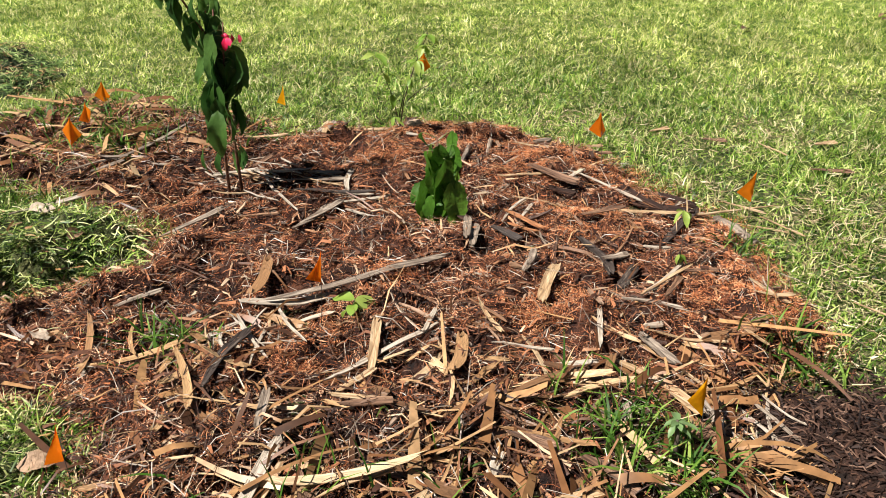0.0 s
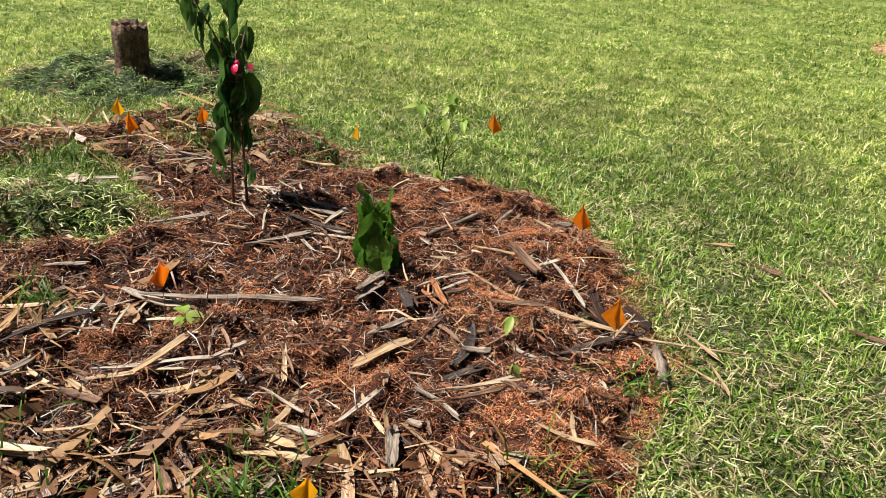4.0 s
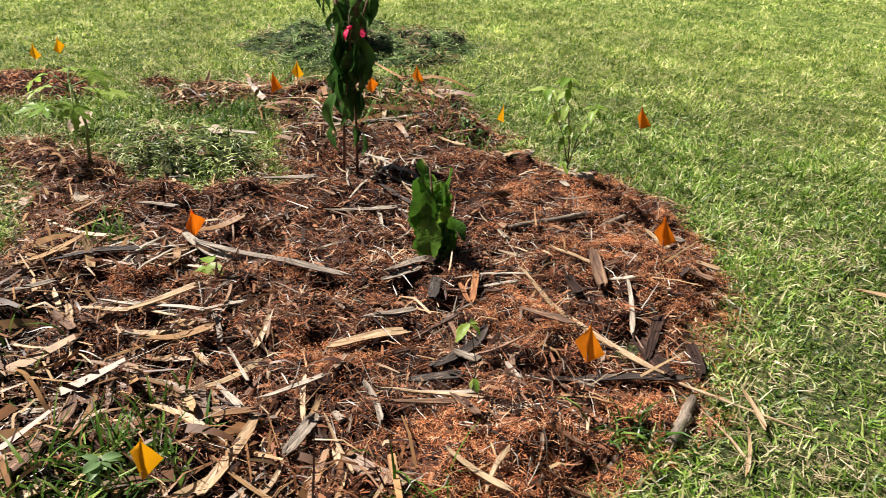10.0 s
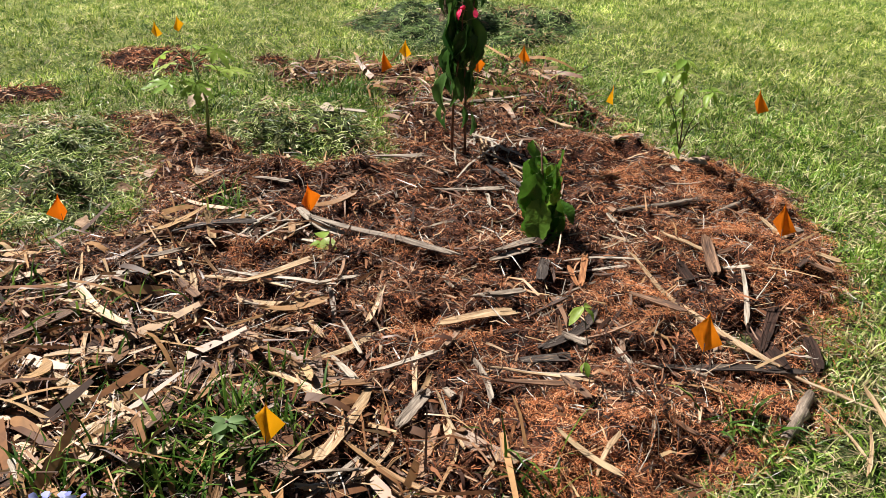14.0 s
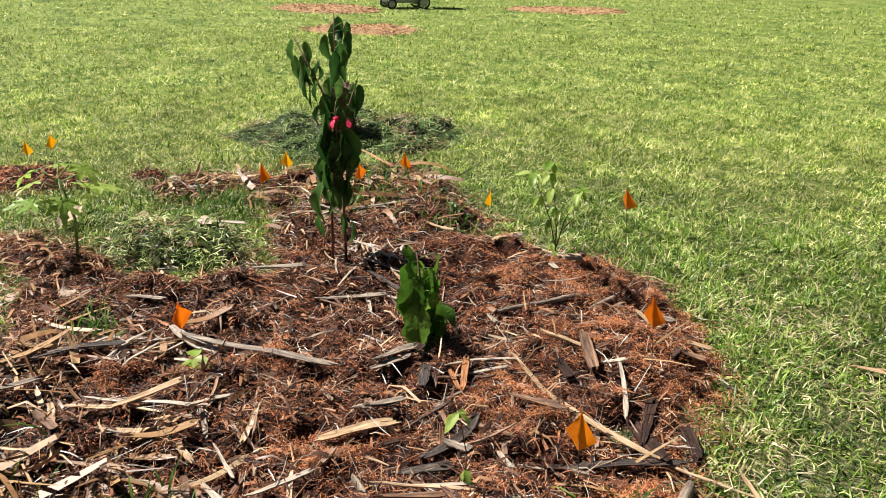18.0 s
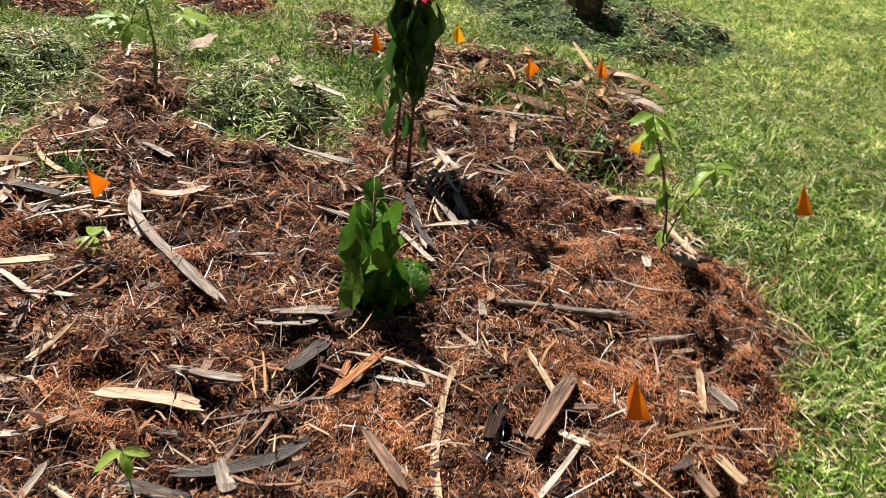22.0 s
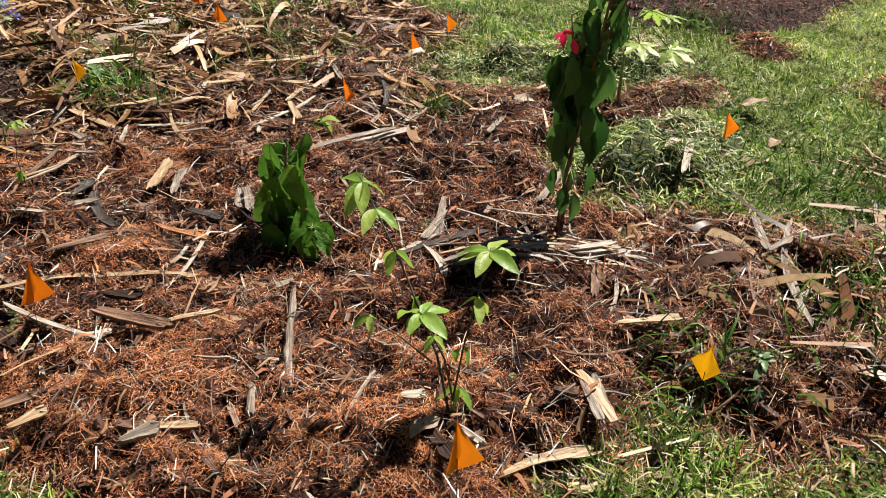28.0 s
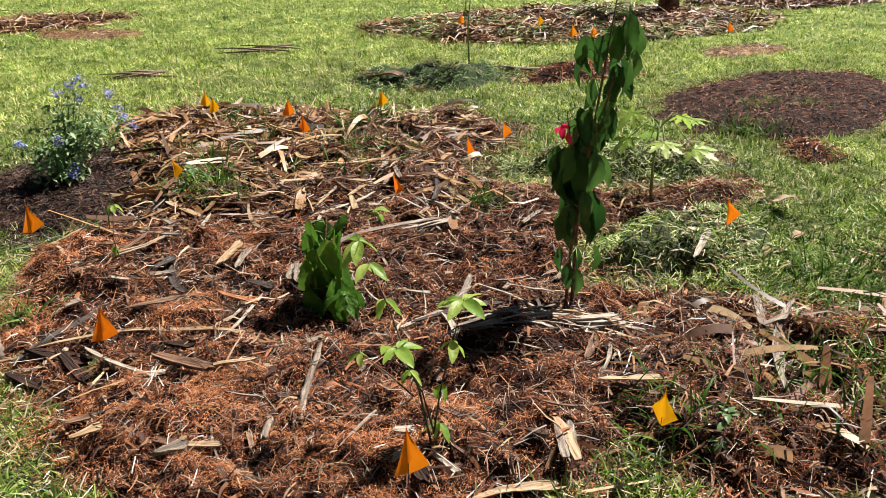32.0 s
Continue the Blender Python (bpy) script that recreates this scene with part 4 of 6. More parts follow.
def blue_shrub():
    r = random.Random(3)
    bx, by = 1.28, 1.34
    root = new("blue_flowering_shrub")
    base_z = surface(bx, by)
    root.location = (bx, by, base_z)
    at = lambda x, y, z: Vector((x - bx, y - by, z - base_z))
    tops = [at(1.3, 1.25, 0.51), at(1.19, 1.25, 0.585), at(1.2, 1.24, 0.48), at(1.15, 1.26, 0.55), at(1.24, 1.25, 0.55), at(1.08, 1.05, 0.455), at(1.04, 1.05, 0.365),
            at(1.02, 1.05, 0.30), at(0.97, 1.05, 0.255), at(1.49, 1.45, 0.29), at(1.29, 1.46, 0.3), at(1.23, 1.47, 0.15), at(1.25, 1.5, 0.12)]
    bare_tips = [at(1.36, 1.24, 0.42), at(1.42, 1.35, 0.36), at(1.12, 1.32, 0.4), at(1.08, 1.38, 0.34), at(1.4, 1.46, 0.26), at(1.34, 1.5, 0.24), at(1.2, 1.42, 0.36), at(1.28, 1.3, 0.46), at(1.15, 1.2, 0.36), at(1.38, 1.2, 0.3)]
    runs = []
    for k, tip in enumerate(tops + bare_tips):
        mid = tip * 0.5 + Vector((0, 0, 0.05))
        part("stem", tube([(r.uniform(-0.02, 0.02), r.uniform(-0.02, 0.02), -0.03), mid, tip], [0.005, 0.0035, 0.0015], 6), M_GSTEM, root)
        runs.append((mid, tip, k < 9))
    Vs, Fs, count = [], [], 0
    me0 = TINY[0]
    base = np.array([v.co for v in me0.vertices])
    faces = np.array([list(p.vertices) for p in me0.polygons])
    for k in range(1250):
        mid, tip, airy = r.choice(runs)
        t = r.uniform(-0.7, 0.8 if airy else 1.0)
        if airy and t > 0.2 and r.random() < 0.6:
            continue
        p = mid.lerp(tip, t) + Vector((r.gauss(0, 0.024), r.gauss(0, 0.024), r.gauss(0, 0.02)))
        if k % 4 == 0:
            a, q = r.uniform(0, 6.28), 0.13 * math.sqrt(r.random())
            p = Vector((0.05 + q * math.cos(a), 0.08 + q * math.sin(a), r.uniform(0.02, 0.2)))
        p.z = max(p.z, 0.03)
        m = np.array(aim(p, r.uniform(0, 360), r.uniform(-30, 60), r.uniform(-40, 40), r.uniform(0.5, 1.1)))
        Vs.append(base @ m[:3, :3].T + m[:3, 3])
        Fs.append(faces + count)
        count += len(base)
    part("foliage", big_mesh("foliage", np.concatenate(Vs), np.concatenate(Fs), M_SHRUB), None, root, "small grey-green leaves")
    petal = leaf_mesh("petal", 0.022, 0.016, 0.1, 0.6, 0.1, 0, 0.65, 4, 4)
    pb, pf = np.array([v.co for v in petal.vertices]), np.array([list(p.vertices) for p in petal.polygons])
    for c in tops:
        Vs, Fs, count = [], [], 0
        for k in range(r.randint(28, 48)):
            d = Vector((r.gauss(0, 1), r.gauss(0, 1), r.gauss(-0.1, 0.9))).normalized() * 0.027 * r.uniform(0.4, 1.2)
            m = np.array(aim(c + d, r.uniform(0, 360), r.uniform(-60, 60), r.uniform(-50, 50), r.uniform(0.55, 0.95)))
            Vs.append(pb @ m[:3, :3].T + m[:3, 3])
            Fs.append(pf + count)
            count += len(pb)
        part("flower_head", big_mesh("flower_head", np.concatenate(Vs), np.concatenate(Fs), M_PETAL), None, root, "pale violet-blue flower head")
    bpy.data.meshes.remove(petal)
    tagged(root, "airy shrub with pale blue flower heads in dark mulch", "shrub")


blue_shrub()


def stump():
    root = new("tree_stump")
    bx, by = -3.27, 4.93
    root.location = (bx, by, ground_z(bx, by))
    r = random.Random(2)
    bm = bmesh.new()
    rings, sides = [], 28
    wob = [1 + 0.07 * math.sin(3 * 2 * math.pi * k / sides) + r.uniform(-0.05, 0.05) for k in range(sides)]
    for i in range(9):
        t = i / 8
        rad = 0.138 * (1.25 - 0.35 * min(1, t * 3)) * (1 + 0.02 * math.sin(9 * t))
        rings.append([bm.verts.new((rad * wob[k] * math.cos(2 * math.pi * k / sides), rad * wob[k] * math.sin(2 * math.pi * k / sides),
                                    0.46 * t - 0.03 + (r.uniform(-0.015, 0.03) if i == 8 else 0))) for k in range(sides)])
    for a, b in zip(rings, rings[1:]):
        for k in range(sides):
            bm.faces.new((a[k], a[(k + 1) % sides], b[(k + 1) % sides], b[k])).smooth = True
    inner = [bm.verts.new((v.co.x * 0.72, v.co.y * 0.72, v.co.z - 0.02)) for v in rings[-1]]
    pit = [bm.verts.new((v.co.x * 0.5, v.co.y * 0.5, 0.36)) for v in rings[-1]]
    for a, b in ((rings[-1], inner), (inner, pit)):
        for k in range(sides):
            bm.faces.new((a[k], a[(k + 1) % sides], b[(k + 1) % sides], b[k]))
    bm.faces.new(pit)
    part("trunk", bm, M_STUMP, root, "weathered brown bark")
    bm = bmesh.new()
    vs = [bm.verts.new((0.078 * wob[k] * math.cos(2 * math.pi * k / sides), 0.078 * wob[k] * math.sin(2 * math.pi * k / sides), 0.372)) for k in range(sides)]
    bm.faces.new(vs)
    part("cut_face", bm, M_CUT, root, "rotted pale cut face")
    tagged(root, "weathered grey-brown tree stump with a rotted top", "stump")


stump()


def banana_trunk():
    root = new("banana_trunk")
    bx, by = -4.6, -3.55
    root.location = (bx, by, surface(bx, by))
    part("trunk", tube([(0, 0, -0.05), (0.01, 0, 0.3), (0.0, 0.02, 0.8), (0.03, 0.02, 1.5)], [0.13, 0.12, 0.105, 0.08], 14), M_STUMP, root, "brown layered trunk")
    part("dry_sheath", tube([(0.1, 0.06, -0.02), (0.12, 0.06, 0.35), (0.1, 0.05, 0.8)], [0.035, 0.03, 0.012], 8), M_STEM, root)
    for k in range(2):
        me = leaf_mesh("leaf", 0.9, 0.3, 0.25, 1.2, 0.12, 0.03, 0.5, 200 + k, 12)
        me.materials.append(M_BUSHLEAF)
        leaf(me, root, (0.03, 0.02, 1.48), 200 + k * 61, -50 + 6 * k, 0)
    tagged(root, "banana plant with a thick brown layered trunk", "banana plant")


banana_trunk()

# ---- far things on the lawn ----


def mower():
    root = new("lawn_mower")
    root.matrix_world = pose(-13.5, 13.6, float(ground_z(-13.5, 13.6)), 0, 0, 248) @ Matrix.Scale(1.18, 4)
    bm = box((0.62, 0.52, 0.16), (0.05, 0, 0.19), 0.05)
    part("deck", bm, M_GREYP, root, "grey plastic mower deck")
    bm = box((0.24, 0.46, 0.10), (0.42, 0, 0.17), 0.045)
    part("nose", bm, M_GREYP, root, "sloping grey front")
    part("motor_cover", box((0.36, 0.32, 0.17), (0.06, 0, 0.34), 0.05), M_BLACKP, root, "black motor cover")
    part("battery_lid", box((0.2, 0.2, 0.06), (0.04, 0, 0.44), 0.02), M_GREYP, root)
    bm = box((0.46, 0.44, 0.4), (-0.52, 0, 0.4), 0.06)
    part("grass_bag", bm, M_NAVY, root, "dark fabric grass bag")
    part("bag_mark", box((0.2, 0.006, 0.05), (-0.52, -0.223, 0.46), 0.001), M_GREYP, root, "pale plain mark")
    for x, y, rad in ((0.42, 0.27, 0.1), (0.42, -0.27, 0.1), (-0.22, 0.28, 0.13), (-0.22, -0.28, 0.13)):
        w = part("wheel", tube([(x, y - 0.03, rad), (x, y + 0.03, rad)], rad * 0.6, 20), M_GREYP, root, "grey wheel hub")
        bm = bmesh.new()
        ring = [[bm.verts.new((x + (rad - 0.018 + 0.018 * math.cos(b)) * math.cos(a), y + 0.035 * math.sin(b), rad + (rad - 0.018 + 0.018 * math.cos(b)) * math.sin(a)))
                 for b in [2 * math.pi * j / 8 for j in range(8)]] for a in [2 * math.pi * k / 24 for k in range(24)]]
        for k in range(24):
            for j in range(8):
                bm.faces.new((ring[k][j], ring[(k + 1) % 24][j], ring[(k + 1) % 24][(j + 1) % 8], ring[k][(j + 1) % 8])).smooth = True
        part("tyre", bm, M_BLACKP, w)
    for y in (0.21, -0.21):
        part("handle_bar", tube([(-0.2, y, 0.25), (-0.5, y, 0.62), (-0.95, y, 1.02)], 0.015, 8), M_GREYP, root)
    part("grip", tube([(-0.95, -0.21, 1.02), (-0.97, 0, 1.05), (-0.95, 0.21, 1.02)], 0.018, 8), M_BLACKP, root)
    tagged(root, "grey and black battery lawn mower with a grass bag", "lawn mower")


mower()


def soil_bag():
    bm = bmesh.new()
    n, s = 16, 14
    rings = []
    for i in range(n + 1):
        t = i / n
        w = 0.30 * (1 - abs(2 * t - 1) ** 3.2) ** 0.5 + 0.02
        h = 0.15 * (1 - abs(2 * t - 1) ** 2.4) ** 0.6 + 0.012
        rings.append([bm.verts.new(((t - 0.5) * 1.35, w * math.cos(2 * math.pi * k / s) + 0.02 * math.sin(11 * t), h + h * math.sin(2 * math.pi * k / s) * (1 + 0.1 * math.sin(17 * t + k)))) for k in range(s)])
    for a, b in zip(rings, rings[1:]):
        for k in range(s):
            bm.faces.new((a[k], a[(k + 1) % s], b[(k + 1) % s], b[k])).smooth = True
    bm.faces.new(rings[0][::-1])
    bm.faces.new(rings[-1])
    root = new("soil_bag")
    root.matrix_world = pose(-2.6, 15.75, float(ground_z(-2.6, 15.75)), 0, 0, 28) @ Matrix.Scale(0.96, 4)
    part("sack", bm, M_BAG, root)
    tagged(root, "plump grey soil bag lying on the lawn", "soil bag")
    b = new("bucket")
    b.location = (-3.45, 17.2, float(ground_z(-3.45, 17.2)))
    bm = tube([(0, 0, 0), (0, 0, 0.3), (0, 0, 0.32)], [0.15, 0.19, 0.195], 24)
    part("pail", bm, M_YELLOW, b, "yellow plastic pail")
    part("rim", tube([(0, 0, 0.318), (0, 0, 0.35)], [0.205, 0.2], 24), M_BLACKP, b, "black rim")
    tagged(b, "yellow bucket with a black rim behind the soil bag", "bucket")
    f = new("bottle")
    f.location = (-2.32, 15.0, float(ground_z(-2.32, 15.0)))
    part("body", tube([(0, 0, 0.0), (0, 0, 0.28), (0, 0, 0.32)], [0.06, 0.06, 0.045], 18), M_PURPLE, f, "purple body")
    part("cap", tube([(0, 0, 0.32), (0, 0, 0.38)], 0.04, 16), M_BLACKP, f, "black cap")
    tagged(f, "purple plastic bottle standing beside the soil bag", "bottle")
    t = new("string_trimmer")
    t.location = (-2.4, 14.6, float(ground_z(-2.4, 14.6)))
    part("guard", box((0.42, 0.3, 0.05), (0.0, 0.0, 0.05), 0.02), M_BLACKP, t, "black trimmer guard")
    part("head", tube([(0, 0, 0.02), (0, 0, 0.12)], [0.07, 0.06], 16), M_BLACKP, t, "black trimmer head")
    part("shaft", tube([(0.05, 0.1, 0.09), (0.45, 1.6, 0.07)], 0.018, 10), M_BLACKP, t)
    part("shaft_sleeve", tube([(0.45, 1.6, 0.07), (0.95, 3.2, 0.06)], 0.035, 10), M_ORANGE, t, "orange-red shaft")
    part("grip", tube([(0.95, 3.2, 0.06), (1.15, 3.8, 0.07)], 0.04, 10), M_BLACKP, t)
    tagged(t, "black and orange string trimmer lying on the lawn", "string trimmer")


soil_bag()


def planter_ring():
    root = new("planter_wall")
    root.location = (5.7, 18.75, float(ground_z(5.7, 18.75)))
    r = random.Random(8)
    me = [bpy.data.meshes.new("stone_block") for _ in range(3)]
    for k, m in enumerate(me):
        bm = box((0.56 - 0.03 * k, 0.3, 0.2), (0, 0, 0), 0.03)
        for v in bm.verts:
            v.co += Vector([r.uniform(-0.008, 0.008) for _ in range(3)])
        bm.to_mesh(m)
        bm.free()
        m.materials.append(M_BLOCK)
    count = 29
    for course in range(3):
        for k in range(count):
            a = 2 * math.pi * (k + 0.5 * course) / count
            ob = new("stone_block", me[(k + course) % 3])
            ob.parent = root
            ob.matrix_local = pose(2.68 * math.cos(a), 2.68 * math.sin(a), 0.1 + 0.205 * course, 0, 0, math.degrees(a) + 90 + r.uniform(-2, 2))
    tagged(root, "round planter wall of stacked pinkish stone blocks", "planter wall")
    p = heap("planter_soil", blob(5.7, 18.75, 2.5, 2.5, 0, 24), 0.5, 0.2, 0.03, M_MULCH, 0.15, "brown mulch filling the stone planter", "planter soil")


planter_ring()


def far_brush(x, y, n, length, spread, label, turn=0):
    """A loose bundle of dry sticks on the lawn."""
    r = random.Random(int(x * 50 + y))
    root = new("brush_pile")
    root.location = (x, y, surface(x, y))
    for k in range(n):
        a = radians(turn + r.uniform(-30, 30))
        l = length * r.uniform(0.5, 1)
        c = Vector((r.uniform(-1, 1) * spread, r.uniform(-1, 1) * spread * 0.5, 0.01 + 0.01 * (k % 4)))
        d = Vector((math.cos(a), math.sin(a), r.uniform(-0.02, 0.06))) * l / 2
        part("stick", tube([c - d, c + Vector((0, 0.01, 0.012)), c + d], [0.009, 0.008, 0.004], 6), M_GREYW if k % 2 else M_BROWNW, root)
    tagged(root, label, "brush pile")


far_brush(1.35, -1.75, 9, 0.6, 0.12, "small pile of grey dry sticks on the lawn", 20)
far_brush(0.2, -2.7, 10, 0.8, 0.25, "scattered dark dry sticks on the lawn", -5)
far_brush(-1.9, -1.05, 5, 0.5, 0.15, "few dry sticks on the clippings heap edge", -20)

# ---- single pieces of wood and frond in the bed ----
def lay(name, x0, y0, x1, y1, width, mat, label, category, thick=0.003, curl=0.004, sway=0.008, twist=0.4, lift=0.008, group=""):
    """A stiff strip between two places that lies on the tops of the litter under it."""
    l = math.hypot(x1 - x0, y1 - y0)
    ux, uy = (x1 - x0) / l, (y1 - y0) / l
    tt = np.linspace(0, 1, 25)
    side = sway * np.sin(np.pi * tt)
    px, py = x0 + ux * l * tt - uy * side, y0 + uy * l * tt + ux * side
    z = np.max([surfaces(px - uy * o, py + ux * o) for o in (-width / 3, 0, width / 3)], 0)
    z = np.max(z[None] - 0.08 * l * np.abs(tt[:, None] - tt[None]), 1) + lift + 0.006
    base = float(z.mean())
    me = strip_mesh(name, l, width, curl, sway, twist, thick, int(1000 * (x0 + y1)), 12, lambda t: float(np.interp(t, tt, z)) - base)
    me.materials.append(mat)
    ob = new(name, me)
    ob.matrix_world = pose((x0 + x1) / 2, (y0 + y1) / 2, base, 0, 0, math.degrees(math.atan2(uy, ux)))
    return tagged(ob, label, category, group)


def rest(x, y, length, turn, lift):
    """The pose of a loose piece of a given length that lies on the ground, tilted as the ground is."""
    ux, uy = math.cos(radians(turn)), math.sin(radians(turn))
    t = np.linspace(-0.5, 0.5, 7)
    z = surfaces(x + ux * length * t, y + uy * length * t)
    slope = float(np.polyfit(t * length, z, 1)[0])
    up = float(np.max(z - slope * t * length))
    return pose(x, y, up + lift, 0, -math.degrees(math.atan(slope)), turn)


def stick(name, pts, radii, mat, label, category="stick", rough=0.18):
    """A knotty stick or log along the given places, resting on the bed."""
    r = random.Random(int(pts[0][0] * 991))
    P = [Vector((x, y, surface(x, y) + dz)) for x, y, dz in pts]
    fine, rad = [], []
    steps = 7
    for i in range(len(P) - 1):
        for k in range(steps + (i == len(P) - 2)):
            t = k / steps
            fine.append(P[i].lerp(P[i + 1], t) + Vector((r.uniform(-1, 1), r.uniform(-1, 1), r.uniform(-0.6, 0.6))) * radii[i] * 0.18)
            rad.append((radii[i] + (radii[i + 1] - radii[i]) * t) * r.uniform(1 - rough, 1 + rough))
    rad[0] *= 0.7
    rad[-1] *= 0.65
    bm = tube(fine, rad, 10)
    for v in bm.verts:
        v.co += Vector([r.uniform(-1, 1) * max(radii) * 0.12 for _ in range(3)])
    place = Matrix.Translation(P[0]) @ (P[-1] - P[0]).to_track_quat('X', 'Z').to_matrix().to_4x4()
    bm.transform(place.inverted())
    me = bpy.data.meshes.new(name)
    bm.to_mesh(me)
    bm.free()
    me.materials.append(mat)
    ob = new(name, me)
    ob.matrix_world = place
    return tagged(ob, label, category)


lay("long_frond_strip", 0.3, 3.35, 1.08, 3.25, 0.03, M_TANW, "long pale tan frond strip lying across the bed edge", "frond strip", sway=-0.07, lift=0.006)
stick("long_dry_stalk", [(1.0, 3.25, 0.025), (1.25, 3.31, 0.03), (1.5, 3.38, 0.03)], [0.007, 0.005, 0.002], M_TANW, "long thin dry stalk reaching onto the lawn")
stick("short_log", [(1.27, 3.0, 0.02), (1.22, 3.14, 0.022), (1.17, 3.25, 0.025)], [0.017, 0.018, 0.015], M_GREYW, "short grey-brown log on the grass", "log")
stick("grey_stick", [(0.04, 3.53, 0.01), (0.11, 3.83, 0.015), (0.13, 3.97, 0.012)], [0.009, 0.013, 0.011], M_GREYW, "weathered grey stick in the mulch")
stick("grey_stick", [(0.22, 3.9, 0.008), (0.24, 4.04, 0.012)], [0.011, 0.012], M_GREYW, "short weathered grey stick in the mulch")
lay("wood_strip", -0.21, 2.01, -0.21, 2.31, 0.035, M_TANW, "pale split stick with a flared end", "wood strip", thick=0.004, sway=0, twist=0.2, lift=0.003)
lay("wood_strip", -0.3, 1.9, -0.19, 2.04, 0.025, M_TANW, "pale split stick end in the mulch", "wood strip", thick=0.004, sway=0, twist=0.3, lift=0.004)
lay("wood_strip", -0.06, 2.22, -0.02, 2.37, 0.018, M_PALE, "slim bleached strip in the mulch", "wood strip", thick=0.004, sway=0, twist=0.1, lift=0.007)
lay("frond_strip", -0.18, 1.22, -0.34, 1.6, 0.055, M_BROWNW, "broad brown frond rib across dry strips", "frond strip", thick=0.004, sway=0.03, twist=0.7, lift=0.012)
lay("wood_strip", -0.47, 1.26, -0.39, 1.63, 0.03, M_TANW, "long tan strip among dry litter in the mulch", "wood strip", thick=0.004, sway=0.02, twist=0.6, lift=0.005)
lay("wood_strip", -0.13, 1.34, -0.02, 1.55, 0.035, M_TANW, "flat tan strip in the mulch", "wood strip", thick=0.004, sway=0.02, twist=0.4, lift=0.005)
lay("wood_strip", 0.12, 1.59, 0.16, 1.72, 0.03, M_PALE, "bleached flat strip in the mulch", "wood strip", thick=0.004, sway=0, twist=0.2, lift=0.003)
lay("wood_strip", -0.28, 1.82, -0.12, 1.84, 0.035, M_BROWNW, "brown flat strip in the mulch", "wood strip", thick=0.004, sway=0, twist=0.2, lift=0.013)
lay("wood_strip", -0.31, 1.47, -0.11, 1.59, 0.014, M_TANW, "thin tan strip in the mulch", "wood strip", thick=0.004, sway=0.01, twist=0.6, lift=0.012)
lay("palm_strip", 0.19, 1.9, 0.42, 2.0, 0.036, M_STRAW, "shiny orange-tan palm strip in the mulch", "palm strip", thick=0.004, sway=0.02, twist=0.6, lift=0.004)
lay("palm_strip", 0.29, 2.06, 0.48, 1.98, 0.032, M_STRAW, "short shiny tan palm strip in the mulch", "palm strip", thick=0.004, sway=0, twist=0.3, lift=0.010)
lay("palm_strip", 0.35, 2.07, 0.5, 2.02, 0.03, M_STRAW, "short shiny tan palm strip in the mulch", "palm strip", thick=0.004, sway=0, twist=0.5, lift=0.012)
lay("palm_strip", 0.29, 2.1, 0.48, 2.1, 0.025, M_PALE, "bleached palm strip in the mulch", "palm strip", thick=0.004, sway=0, twist=0.6, lift=0.003)
lay("palm_strip", 0.34, 1.88, 0.59, 1.96, 0.03, M_STRAW, "tan palm strip beside the grass tuft", "palm strip", thick=0.004, sway=0.02, twist=0.5, lift=0.010)
lay("palm_strip", 0.5, 2.14, 0.74, 1.83, 0.042, M_TANW, "long tan palm strip beside the dark mound", "palm strip", thick=0.004, sway=0.02, twist=0.4, lift=0.004)
lay("palm_strip", 0.47, 1.91, 0.53, 2.12, 0.025, M_STRAW, "tan palm strip in the mulch", "palm strip", thick=0.004, sway=0.01, twist=0.4, lift=0.003)
lay("palm_strip", 0.17, 1.74, 0.32, 1.65, 0.04, M_BROWNW, "brown palm strip in the mulch", "palm strip", thick=0.004, sway=0.01, twist=0.7, lift=0.012)
lay("palm_strip", 0.34, 1.62, 0.47, 1.46, 0.045, M_BROWNW, "long brown palm strip beside the grass tuft", "palm strip", thick=0.004, sway=0.02, twist=0.4, lift=0.006)
lay("palm_strip", 0.34, 1.43, 0.5, 1.35, 0.04, M_TANW, "flat tan palm strip in the mulch", "palm strip", thick=0.004, sway=0, twist=0.6, lift=0.009)
lay("palm_strip", 0.24, 1.17, 0.38, 1.26, 0.04, M_STRAW, "curled tan palm strip in the mulch", "palm strip", thick=0.004, sway=0.02, twist=0.6, lift=0.012)
lay("palm_strip", 0.03, 1.25, -0.05, 1.37, 0.04, M_STRAW, "curved tan palm strip in the mulch", "palm strip", thick=0.004, sway=-0.04, twist=0.4, lift=0.007)
lay("palm_strip", 0.58, 1.4, 0.54, 1.59, 0.035, M_TANW, "tan palm strip at the tuft in the mulch", "palm strip", thick=0.004, sway=0.02, twist=0.5, lift=0.007)
lay("wood_strip", 0.66, 1.73, 0.76, 1.79, 0.05, M_BROWNW, "broad brown sheath piece in the mulch", "wood strip", thick=0.004, sway=0, twist=0.2, lift=0.006)
lay("palm_strip", 0.14, 1.18, 0.11, 1.31, 0.02, M_PALE, "bleached palm strip in the mulch", "palm strip", thick=0.004, sway=0.01, twist=0.6, lift=0.003)
lay("palm_strip", 0.37, 1.21, 0.48, 1.22, 0.025, M_PALE, "short bleached palm strip in the mulch", "palm strip", thick=0.004, sway=0, twist=0.1, lift=0.010)
lay("palm_strip", 0.26, 1.48, 0.4, 1.5, 0.025, M_TANW, "short tan palm strip in the mulch", "palm strip", thick=0.004, sway=0, twist=0.3, lift=0.008)
